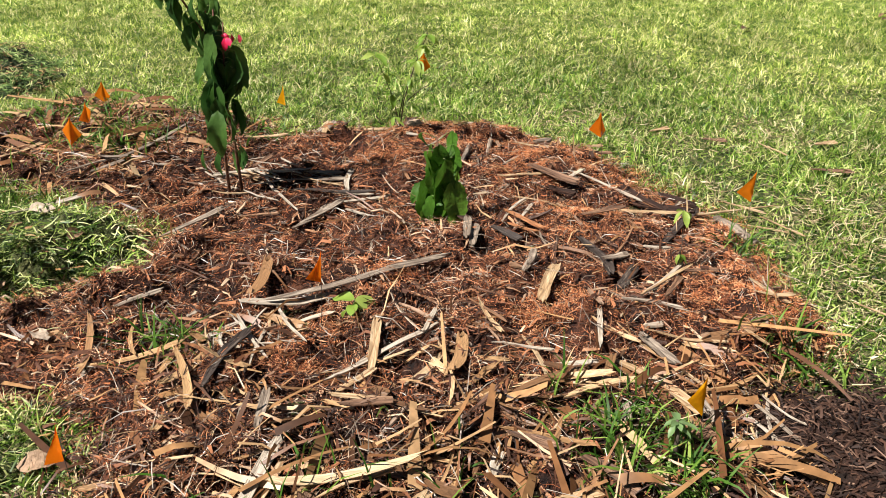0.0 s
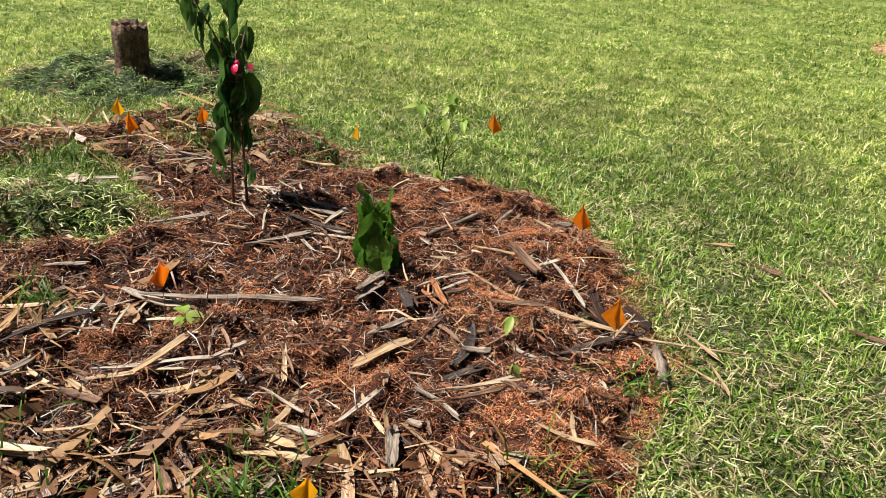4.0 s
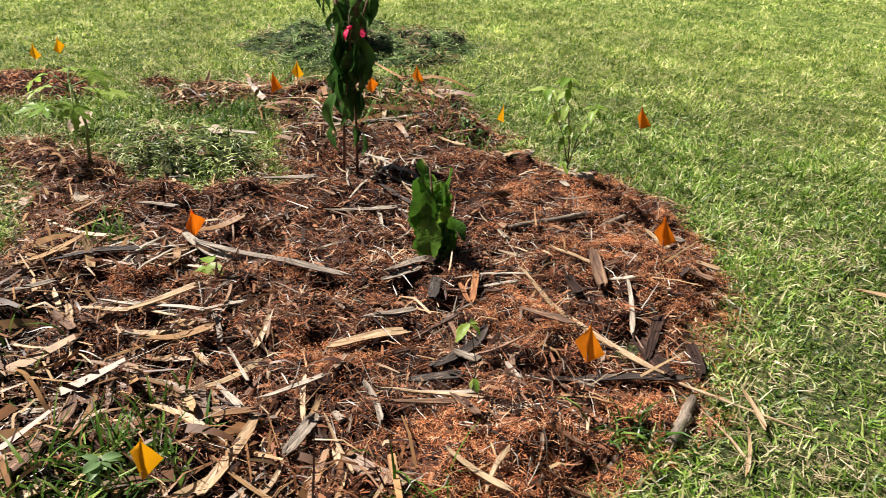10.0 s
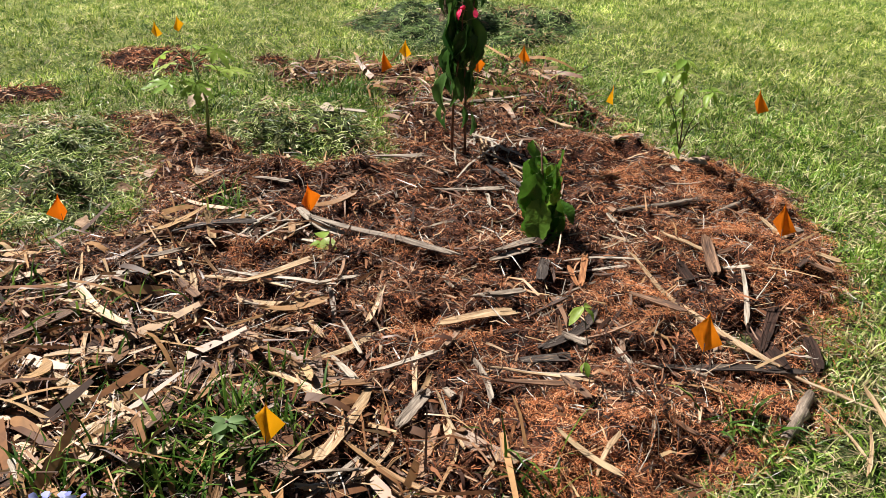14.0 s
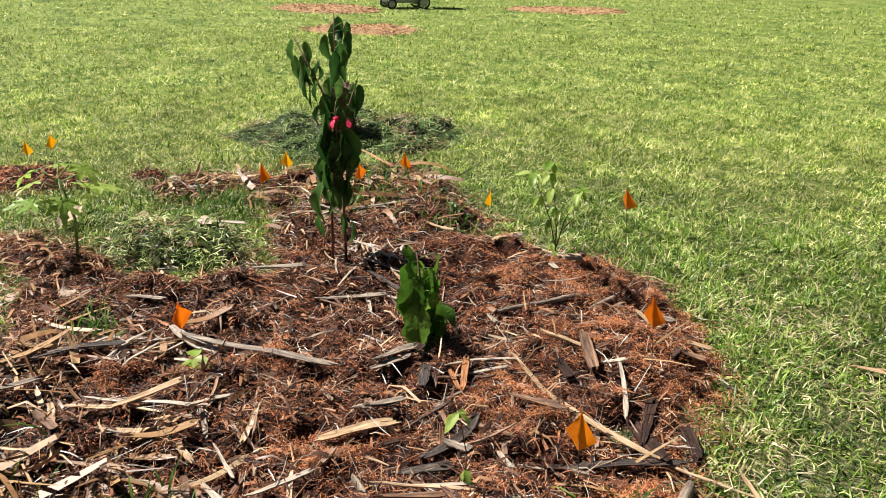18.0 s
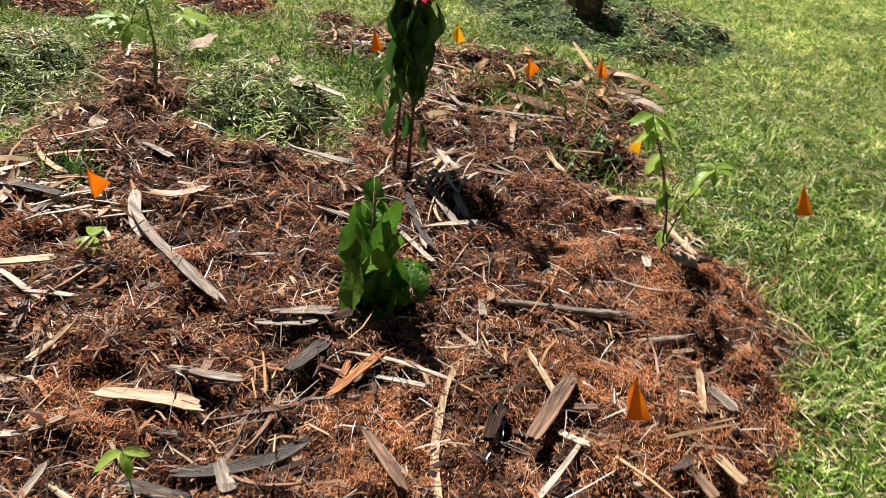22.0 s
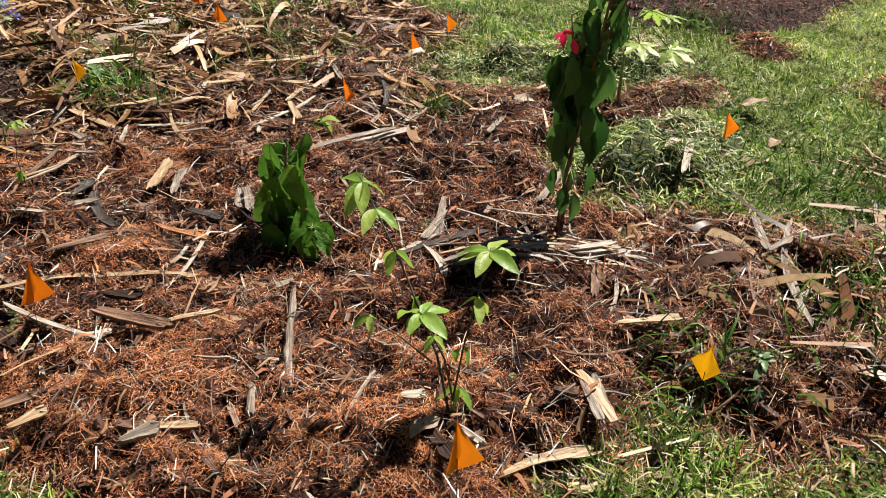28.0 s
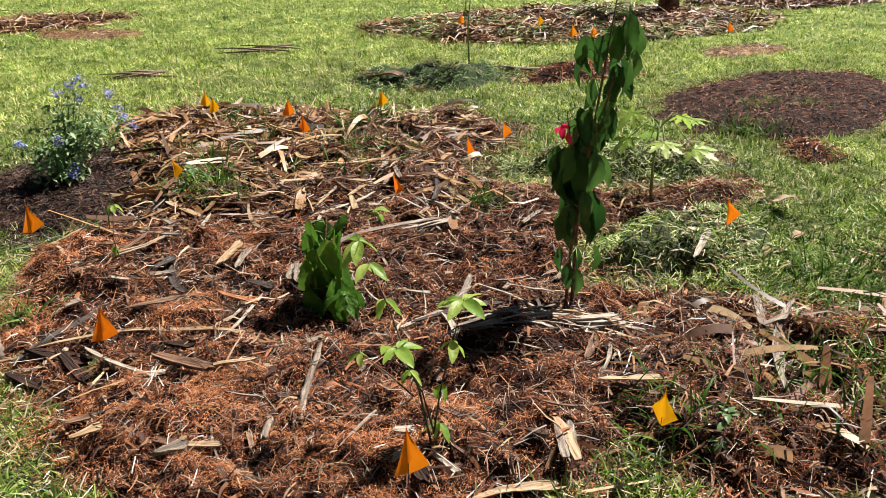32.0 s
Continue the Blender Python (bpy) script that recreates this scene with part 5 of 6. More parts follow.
lay("wood_strip", 0.72, 2.09, 0.63, 2.25, 0.04, M_GREYW, "grey-brown sheath piece in the mulch", "wood strip", thick=0.004, sway=0, twist=0.4, lift=0.006)
lay("wood_strip", 0.72, 2.09, 0.81, 1.91, 0.014, M_TANW, "thin tan strip in the mulch", "wood strip", thick=0.004, sway=0.02, twist=0.7, lift=0.004)
lay("palm_strip", 0.27, 1.38, 0.22, 1.52, 0.025, M_STRAW, "tan palm strip in the mulch", "palm strip", thick=0.004, sway=0.01, twist=0.3, lift=0.004)
lay("wood_strip", 0.15, 2.21, 0.36, 2.18, 0.012, M_PALE, "thin bleached strip in the mulch", "wood strip", thick=0.004, sway=0, twist=0.5, lift=0.005)
lay("wood_strip", 0.08, 1.6, 0.16, 1.8, 0.018, M_STRAW, "slender tan strip in the mulch", "wood strip", thick=0.004, sway=0.01, twist=0.3, lift=0.011)
lay("wood_strip", 0.34, 2.45, 0.43, 2.73, 0.045, M_TANW, "tan splintered wood strip in the mulch", "wood strip", thick=0.004, sway=0.01, twist=0.3, lift=0.009)
lay("dry_stalk", 1.09, 3.25, 1.46, 3.12, 0.008, M_TANW, "thin dry stalk reaching onto the lawn", "stalk", thick=0.004, sway=0.03, twist=0.6, lift=0.003)
lay("frond_strip", 0.6, 2.76, 0.71, 2.79, 0.04, M_GREYW, "wide grey frond strip in the mulch", "frond strip", thick=0.004, sway=0, twist=0.1, lift=0.005)
lay("frond_strip", 0.62, 2.55, 0.72, 2.72, 0.04, M_DARKW, "dark rotten frond strip in the mulch", "frond strip", thick=0.004, sway=0, twist=0.6, lift=0.009)
lay("frond_strip", 0.85, 2.93, 1.12, 3.33, 0.035, M_DARKW, "dark rotten frond strip beside a flag", "frond strip", thick=0.004, sway=0, twist=0.2, lift=0.006)
lay("frond_strip", 0.53, 2.98, 0.62, 2.65, 0.04, M_DARKW, "curved dark frond strip in the mulch", "frond strip", thick=0.004, sway=0.03, twist=0.2, lift=0.008)
lay("bark_slab", 0.98, 3.26, 0.81, 3.55, 0.045, M_DARKB, "dark split slab of bark in the mulch", "bark piece", thick=0.012, sway=0, twist=0.1, lift=0.010)
lay("dry_stalk", 0.67, 2.43, 0.9, 2.63, 0.012, M_TANW, "slim tan stalk in the mulch", "stalk", thick=0.004, sway=0.01, twist=0.6, lift=0.013)
lay("frond_strip", 0.74, 2.39, 0.85, 2.58, 0.024, M_BROWNW, "brown frond strip in the mulch", "frond strip", thick=0.004, sway=0, twist=0.5, lift=0.014)
lay("wood_strip", 0.84, 2.55, 0.97, 2.55, 0.026, M_BROWNW, "reddish brown strip in the mulch", "wood strip", thick=0.004, sway=0, twist=0.1, lift=0.005)
lay("wood_strip", 1.17, 2.39, 1.08, 2.56, 0.016, M_TANW, "curved tan strip in the mulch", "wood strip", thick=0.004, sway=0.01, twist=0.7, lift=0.011)
lay("wood_strip", 0.42, 3.0, 0.25, 3.17, 0.03, M_ORANGEW, "orange split bark strip in the mulch", "wood strip", thick=0.004, sway=0, twist=0.3, lift=0.013)
lay("bark_slab", 0.39, 3.65, 0.62, 3.46, 0.045, M_BROWNW, "reddish flat bark chunk in the mulch", "bark piece", thick=0.012, sway=0, twist=0.5, lift=0.012)
lay("wood_strip", 0.58, 3.63, 0.87, 3.32, 0.02, M_PALE, "frayed bleached strip in the mulch", "wood strip", thick=0.004, sway=0.01, twist=0.3, lift=0.004)
lay("bark_slab", 0.73, 3.82, 0.83, 3.84, 0.03, M_BROWNW, "flat brown bark chip in the mulch", "bark piece", thick=0.004, sway=0, twist=0.4, lift=0.004)
lay("frond_strip", 0.31, 2.65, 0.35, 2.82, 0.028, M_GREYW, "grey frond strip in the mulch", "frond strip", thick=0.004, sway=0, twist=0.3, lift=0.014)
lay("frond_strip", 0.6, 2.42, 0.81, 2.34, 0.018, M_GREYW, "thin grey frond strip in the mulch", "frond strip", thick=0.004, sway=0.01, twist=0.3, lift=0.002)
lay("wood_strip", 0.76, 2.84, 0.87, 2.8, 0.02, M_PALE, "short bleached strip in the mulch", "wood strip", thick=0.004, sway=0, twist=0.1, lift=0.004)
lay("frond_strip", 0.09, 2.86, 0.1, 3.06, 0.035, M_GREYW, "grey frond strip beside the bush in the mulch", "frond strip", thick=0.004, sway=0, twist=0.6, lift=0.006)
lay("wood_strip", 1.02, 2.16, 0.94, 2.3, 0.014, M_TANW, "thin tan strip in the mulch", "wood strip", thick=0.004, sway=0, twist=0.3, lift=0.003)
lay("dry_stalk", 0.65, 2.26, 0.9, 2.19, 0.01, M_TANW, "thin dry stalk in the mulch", "stalk", thick=0.004, sway=0, twist=0.7, lift=0.007)
lay("frond_strip", -0.64, 2.42, 0.03, 2.76, 0.04, M_GREYW, "long curved grey frond strip in the mulch", "frond strip", thick=0.004, sway=-0.04, twist=0.2, lift=0.003)
lay("frond_strip", 0.11, 2.82, 0.13, 3.01, 0.045, M_GREYW, "pale grey curled frond strip in the mulch", "frond strip", thick=0.004, sway=0, twist=0.1, lift=0.004)
lay("frond_strip", 0.13, 3.01, 0.01, 3.21, 0.04, M_DARKB, "dark curled frond base in the mulch", "frond strip", thick=0.004, sway=0, twist=0.5, lift=0.004)
lay("palm_strip", 0.49, 2.14, 0.52, 2.36, 0.022, M_PALE, "bleached palm strip in the mulch", "palm strip", thick=0.004, sway=0, twist=0.1, lift=0.008)
lay("wood_strip", -0.34, 1.98, -0.01, 2.28, 0.02, M_PALE, "bleached thin strip in the mulch", "wood strip", thick=0.004, sway=0.01, twist=0.2, lift=0.014)
lay("frond_strip", -0.59, 3.12, -0.43, 3.33, 0.035, M_GREYW, "grey frond strip in the mulch", "frond strip", thick=0.004, sway=0, twist=0.2, lift=0.008)
lay("wood_strip", -0.42, 3.38, -0.42, 3.6, 0.028, M_PALE, "bleached forked strip in the mulch", "wood strip", thick=0.004, sway=0.02, twist=0.6, lift=0.007)
lay("bark_slab", -1.06, 3.55, -0.82, 3.57, 0.032, M_PALE, "bleached flat chip in the mulch", "bark piece", thick=0.004, sway=0, twist=0.7, lift=0.008)
lay("wood_strip", -0.51, 3.28, -0.23, 3.41, 0.02, M_PALE, "frayed bleached strip in the mulch", "wood strip", thick=0.004, sway=0, twist=0.2, lift=0.007)
lay("wood_strip", 0.24, 3.07, 0.37, 3.35, 0.016, M_PALE, "long bleached fibre strip in the mulch", "wood strip", thick=0.004, sway=0.01, twist=0.1, lift=0.007)
lay("wood_strip", 0.39, 3.02, 0.26, 3.08, 0.022, M_ORANGEW, "orange split bark strip in the mulch", "wood strip", thick=0.004, sway=0, twist=0.2, lift=0.013)
lay("wood_strip", -0.48, 1.38, -0.41, 1.71, 0.035, M_PALE, "long bleached strip in the mulch", "wood strip", thick=0.004, sway=0.01, twist=0.6, lift=0.008)
lay("frond_strip", -0.87, 2.13, -0.64, 2.36, 0.025, M_PALE, "bleached frond strip near a flag in the mulch", "frond strip", thick=0.004, sway=0, twist=0.1, lift=0.005)
lay("frond_strip", -1.13, 2.39, -0.98, 2.54, 0.03, M_GREYW, "grey frond strip in the mulch", "frond strip", thick=0.004, sway=0, twist=0.2, lift=0.004)
lay("frond_strip", -1.59, 3.76, -1.39, 4.08, 0.026, M_GREYW, "grey frond strip among dry litter in the mulch", "frond strip", thick=0.004, sway=0, twist=0.2, lift=0.012)
lay("dry_stalk", -0.61, 3.17, -0.85, 3.6, 0.012, M_PALE, "thin bleached stalk in the mulch", "stalk", thick=0.004, sway=0.02, twist=0.2, lift=0.003)
lay("frond_strip", 0.29, 2.62, 0.35, 2.78, 0.03, M_GREYW, "grey frond strip in the mulch", "frond strip", thick=0.004, sway=0, twist=0.7, lift=0.009)
lay("wood_strip", -0.15, 1.84, -0.32, 1.88, 0.025, M_TANW, "tan strip in the mulch", "wood strip", thick=0.004, sway=0, twist=0.7, lift=0.007)
lay("wood_strip", -0.68, 1.91, -0.6, 2.24, 0.035, M_DARKW, "dark fibrous strip in the mulch", "wood strip", thick=0.004, sway=0.02, twist=0.6, lift=0.010)
lay("frond_strip", -1.13, 2.96, -0.91, 3.22, 0.032, M_GREYW, "grey frond strip in the mulch", "frond strip", thick=0.004, sway=0, twist=0.6, lift=0.011)
lay("frond_strip", -2.23, 3.65, -2.0, 4.03, 0.03, M_TANW, "tan frond strip in the mulch", "frond strip", thick=0.004, sway=0, twist=0.4, lift=0.003)
lay("wood_strip", -0.62, 4.1, -0.62, 4.34, 0.03, M_TANW, "tan lath beside the thin sapling in the mulch", "wood strip", thick=0.004, sway=0.01, twist=0.2, lift=0.012)
lay("frond_strip", 0.31, 2.91, 0.19, 3.03, 0.04, M_DARKW, "dark frond strip in the mulch", "frond strip", thick=0.004, sway=0, twist=0.6, lift=0.013)
lay("frond_strip", -0.48, 1.69, -0.49, 1.9, 0.03, M_GREYW, "grey frond strip in the mulch", "frond strip", thick=0.004, sway=0, twist=0.3, lift=0.010)
lay("bark_slab", 0.59, 3.37, 0.47, 3.43, 0.045, M_DARKB, "dark brown slab of bark in the mulch", "bark piece", thick=0.012, sway=0, twist=0.6, lift=0.010)
lay("bark_slab", 1.08, 3.25, 0.84, 3.38, 0.06, M_DARKB, "broad dark slab of bark in the mulch", "bark piece", thick=0.012, sway=0, twist=0.6, lift=0.008)
lay("bark_slab", 1.13, 3.36, 0.98, 3.5, 0.05, M_DARKB, "dark slab of bark at the bed edge", "bark piece", thick=0.012, sway=0, twist=0.5, lift=0.010)
lay("wood_strip", 0.49, 3.59, 0.24, 3.56, 0.018, M_TANW, "short tan lath in the mulch", "wood strip", thick=0.004, sway=0, twist=0.3, lift=0.013)
lay("wood_strip", 0.28, 3.01, 0.39, 3.28, 0.016, M_PALE, "frayed pale fibre strip in the mulch", "wood strip", thick=0.004, sway=0.01, twist=0.7, lift=0.003)
lay("frond_strip", 0.76, 3.15, 0.55, 3.08, 0.03, M_BROWNW, "brown frond strip in the mulch", "frond strip", thick=0.004, sway=0, twist=0.7, lift=0.014)
lay("wood_strip", 0.8, 3.93, 0.7, 3.89, 0.035, M_TANW, "broad tan lath in the mulch", "wood strip", thick=0.004, sway=0, twist=0.5, lift=0.003)
lay("wood_strip", 0.54, 3.96, 0.35, 4.03, 0.022, M_TANW, "tan lath in the mulch", "wood strip", thick=0.004, sway=0, twist=0.6, lift=0.004)
lay("bark_slab", 0.55, 4.04, 0.45, 4.01, 0.045, M_GREYW, "grey slab of bark in the mulch", "bark piece", thick=0.012, sway=0, twist=0.7, lift=0.010)
lay("bark_slab", -0.13, 4.08, -0.2, 4.1, 0.035, M_PALE, "broad bleached chip in the mulch", "bark piece", thick=0.004, sway=0, twist=0.1, lift=0.004)
lay("frond_strip", -0.62, 3.02, -0.49, 3.31, 0.04, M_GREYW, "wide grey frond strip in the mulch", "frond strip", thick=0.004, sway=0, twist=0.5, lift=0.009)
lay("wood_strip", -0.31, 3.14, -0.42, 3.2, 0.02, M_PALE, "short bleached strip in the mulch", "wood strip", thick=0.004, sway=0, twist=0.5, lift=0.013)
lay("frond_strip", -0.31, 3.38, -0.55, 3.38, 0.022, M_PALE, "bleached frond strip in the mulch", "frond strip", thick=0.004, sway=0, twist=0.2, lift=0.002)
lay("frond_strip", -0.42, 3.51, -0.73, 3.44, 0.035, M_GREYW, "grey-brown frond strip at the sapling's foot", "frond strip", thick=0.004, sway=0, twist=0.7, lift=0.002)
lay("wood_strip", -0.86, 3.58, -1.07, 3.57, 0.025, M_PALE, "bleached strip at the sapling's foot in the mulch", "wood strip", thick=0.004, sway=0, twist=0.6, lift=0.003)
lay("frond_strip", -0.78, 4.0, -1.03, 4.01, 0.03, M_TANW, "tan frond strip in the mulch", "frond strip", thick=0.004, sway=0.01, twist=0.6, lift=0.011)
lay("frond_strip", -0.29, 4.36, -0.58, 4.35, 0.04, M_TANW, "curled tan frond strip beside a flag", "frond strip", thick=0.004, sway=0.02, twist=0.6, lift=0.009)
lay("wood_strip", -0.44, 4.43, -0.56, 4.44, 0.03, M_TANW, "tan strip at the bed edge in the mulch", "wood strip", thick=0.004, sway=0, twist=0.6, lift=0.004)
lay("bark_slab", -0.16, 4.2, -0.19, 4.34, 0.04, M_DARKB, "dark slab of bark in the mulch", "bark piece", thick=0.012, sway=0, twist=0.5, lift=0.006)
lay("wood_strip", 0.87, 2.65, 0.67, 2.43, 0.016, M_PALE, "straight bleached lath in the mulch", "wood strip", thick=0.004, sway=0, twist=0.6, lift=0.011)
lay("frond_strip", -0.61, 4.15, -0.59, 4.32, 0.03, M_GREYW, "grey frond strip in the mulch", "frond strip", thick=0.004, sway=0, twist=0.4, lift=0.008)
lay("frond_strip", -0.66, 4.13, -0.6, 4.31, 0.03, M_GREYW, "grey frond strip in the mulch", "frond strip", thick=0.004, sway=0.01, twist=0.1, lift=0.002)
lay("frond_strip", -1.34, 4.19, -1.77, 3.56, 0.022, M_GREYW, "long grey frond strip in the mulch", "frond strip", thick=0.004, sway=0.05, twist=0.5, lift=0.008)
lay("frond_strip", -1.51, 3.76, -1.66, 3.72, 0.032, M_GREYW, "broad grey frond strip in the mulch", "frond strip", thick=0.004, sway=0.01, twist=0.6, lift=0.009)
lay("frond_strip", -0.88, 3.61, -1.09, 3.58, 0.024, M_PALE, "bleached frond strip in the mulch", "frond strip", thick=0.004, sway=0.01, twist=0.2, lift=0.006)
lay("frond_strip", -0.46, 3.55, -0.63, 3.53, 0.03, M_GREYW, "grey frond strip in the mulch", "frond strip", thick=0.004, sway=0, twist=0.6, lift=0.008)
lay("wood_strip", -0.68, 3.52, -0.8, 3.54, 0.02, M_PALE, "bleached strip in the mulch", "wood strip", thick=0.004, sway=0, twist=0.1, lift=0.012)
lay("wood_strip", -0.83, 3.82, -0.93, 3.65, 0.035, M_BROWNW, "brown bark strip in the mulch", "wood strip", thick=0.004, sway=0, twist=0.6, lift=0.003)
lay("frond_strip", -0.29, 3.41, -0.66, 3.37, 0.035, M_DARKW, "dark grey frond strip in the mulch", "frond strip", thick=0.004, sway=0.02, twist=0.4, lift=0.007)
lay("wood_strip", -1.31, 3.69, -1.41, 3.69, 0.02, M_PALE, "short bleached strip in the mulch", "wood strip", thick=0.004, sway=0, twist=0.6, lift=0.006)
lay("frond_strip", -1.62, 3.53, -1.53, 3.74, 0.03, M_GREYW, "grey frond strip in the mulch", "frond strip", thick=0.004, sway=0, twist=0.2, lift=0.008)
lay("wood_stake", -1.52, 3.22, -1.72, 2.97, 0.04, M_PALE, "pale stake beside a flag in the mulch", "stake", thick=0.004, sway=0, twist=0.7, lift=0.003)
lay("frond_strip", -0.37, 2.51, -0.69, 2.44, 0.045, M_PALE, "wide bleached frond strip in the mulch", "frond strip", thick=0.004, sway=0.02, twist=0.2, lift=0.009)
lay("bark_slab", -0.62, -0.85, -0.95, -0.72, 0.10, M_BROWNW, "curved brown bark slab on the clippings heap", "bark piece", thick=0.012, curl=-0.03, lift=0.02)
r = random.Random(21)
for cx0, cy0, sx, sy, a0, da, count, mats, words in ((-0.62, 2.26, 0.07, 0.06, 120, 30, 14, (M_PALE, M_PALE, M_TANW), "slender bleached frond sliver in the mulch"),
                                                    (-0.75, 3.52, 0.15, 0.09, 165, 30, 24, (M_PALE, M_GREYW, M_TANW), "slender grey frond sliver at the sapling's foot"),
                                                    (0.84, 1.86, 0.06, 0.05, 100, 22, 16, (M_GREYW, M_PALE, M_GREYW), "frayed grey sheath fibre beside the dark mound")):
    for k in range(count):
        cx, cy, a, l = cx0 + r.gauss(0, sx), cy0 + r.gauss(0, sy), radians(a0 + r.gauss(0, da)), r.uniform(0.1, 0.3)
        lay("frond_sliver", cx - l / 2 * math.cos(a), cy - l / 2 * math.sin(a), cx + l / 2 * math.cos(a), cy + l / 2 * math.sin(a), r.uniform(0.005, 0.013), r.choice(mats),
            words, "frond strip", lift=r.uniform(0.004, 0.025), group="frond slivers")
for x, y, a in ((-0.2, 4.2, 20), (-1.43, 2.83, 70), (-1.65, 3.0, 10), (-1.25, 2.2, 140), (-1.5, 2.02, 40), (-1.9, 2.62, 200), (-2.02, 3.02, 30),
                (-1.35, 1.85, 60), (-1.1, 1.65, 10), (-1.75, 2.3, 300), (-1.6, 2.6, 130), (-2.25, 2.9, 20)):
    me = leaf_mesh("dead_leaf", 0.10, 0.06, 0.25, 0.6, 0.3, 0.05, 0.45, int(a + 100 * x))
    me.materials.append(M_DEAD)
    ob = new("dead_leaf", me)
    ob.matrix_world = aim((x, y, surface(x, y) + 0.03), a, -15, 20)
    tagged(ob, "curled dry leaf lying on the ground", "dead leaf", "dead leaves")

for x0, y0, x1, y1, w, mat in ((1.12, 4.34, 1.26, 4.42, 0.04, M_TANW), (1.38, 4.22, 1.5, 4.18, 0.05, M_BROWNW), (1.95, 4.14, 2.1, 4.2, 0.05, M_TANW), (1.78, 3.8, 2.0, 3.76, 0.045, M_BROWNW),
                               (1.62, 4.2, 1.75, 3.98, 0.012, M_TANW), (3.82, 7.4, 3.93, 7.48, 0.05, M_BROWNW), (1.45, 2.53, 1.57, 2.4, 0.01, M_TANW), (1.36, 3.25, 1.48, 3.05, 0.012, M_TANW),
                               (1.24, 3.4, 1.4, 3.28, 0.018, M_TANW)):
    lay("bark_chip", x0, y0, x1, y1, w, mat, "stray piece of bark lying on the lawn", "bark piece", lift=0.025, group="stray bark pieces")

big_leaf = leaf_mesh("large_dead_leaf", 0.17, 0.11, 0.2, 0.5, 0.3, 0.05, 0.45, 5, 10)
big_leaf.materials.append(M_DEAD)
ob = new("large_dead_leaf", big_leaf)
ob.matrix_world = aim((-2.32, 2.5, surface(-2.32, 2.5) + 0.02), 100, -45, 10)
tagged(ob, "large grey-brown dry leaf standing in the clippings", "dead leaf")

for x, y, a, l, mat, words in ((2.46, 6.98, 35, 0.13, M_BROWNW, "small dark brown leaf lying on the lawn"), (3.92, 8.73, 110, 0.15, M_BROWNW, "small dark brown leaf lying on the lawn"),
                               (4.02, 7.67, 200, 0.14, M_DEAD, "dry orange-brown leaf lying on the lawn")):
    me = leaf_mesh("fallen_leaf", l, 0.5 * l, 0.3, 0.7, 0.3, 0.05, 0.45, int(a))
    me.materials.append(mat)
    ob = new("fallen_leaf", me)
    ob.matrix_world = aim((x, y, surface(x, y) + 0.035), a, -12, 15)
    tagged(ob, words, "dead leaf", "dead leaves")
lay("wood_chip", 1.79, 1.43, 1.87, 1.47, 0.03, M_PALE, "small whitish wood chip on the dark mound", "bark piece", thick=0.008, lift=0.012)

# ---- loose dry strips: the tan litter that lies thick in the south of the bed ----
KINDS = [strip_mesh("palm_strip", l, 0.95 * w, c, s, tw, 0.002, 300 + k) for k, (l, w, c, s, tw) in enumerate((
    (0.34, 0.030, 0.010, 0.015, 0.3), (0.26, 0.024, 0.006, -0.01, 0.6), (0.20, 0.028, 0.012, 0.0, 0.2), (0.14, 0.018, 0.004, 0.004, 0.5), (0.42, 0.02, 0.012, 0.03, 0.9),
    (0.18, 0.036, 0.008, 0.0, 0.3), (0.11, 0.024, 0.006, 0.0, 0.3), (0.28, 0.014, 0.006, 0.02, 1.2), (0.24, 0.04, 0.014, 0.01, 0.4), (0.3, 0.022, 0.004, -0.02, 0.2)))]
for me in KINDS:
    me.materials.append(M_STRAW)
placed = 0
r = random.Random(77)
while placed < 300:
    x, y = r.uniform(-1.2, 1.2), r.uniform(-0.15, 2.6)
    want = 1.0 if y < 2.0 else max(0.04, 1 - (y - 2.0) * 2.2)
    if x < -0.1 and y > 0.9:
        want *= 0.4
    if r.random() > want or inside(BED, np.array([x]), np.array([y]))[0] < 0.03 or math.hypot(x - 0.5, y - 1.66) < 0.2:
        continue
    me = r.choice(KINDS)
    ob = new("palm_strip", me)
    size = r.uniform(0.7, 1.2)
    ob.matrix_world = rest(x, y, 0.24 * size, r.uniform(0, 360), r.uniform(0.0, 0.02)) @ pose(0, 0, 0, r.uniform(-22, 22), r.uniform(-7, 7)) @ Matrix.Scale(size, 4)
    tagged(ob, "dry tan palm strip lying among bark mulch", "palm strip", "loose palm strips")
    placed += 1


# ---- single splinters in the mulch ----
SPLINTS = [strip_mesh("wood_splinter", l, w, c, s, tw, th, 400 + k, 6) for k, (l, w, c, s, tw, th) in enumerate((
    (0.16, 0.012, 0.003, 0.006, 0.4, 0.005), (0.11, 0.018, 0.004, 0.0, 0.5, 0.006), (0.22, 0.009, 0.006, 0.012, 0.8, 0.004), (0.08, 0.022, 0.002, 0.0, 0.3, 0.008),
    (0.13, 0.007, 0.002, 0.004, 0.6, 0.005), (0.07, 0.012, 0.002, 0.0, 0.4, 0.006), (0.19, 0.016, 0.006, -0.01, 0.9, 0.005)))]
for me in SPLINTS:
    me.materials.append(M_SPLINT)
placed = 0
r = random.Random(91)
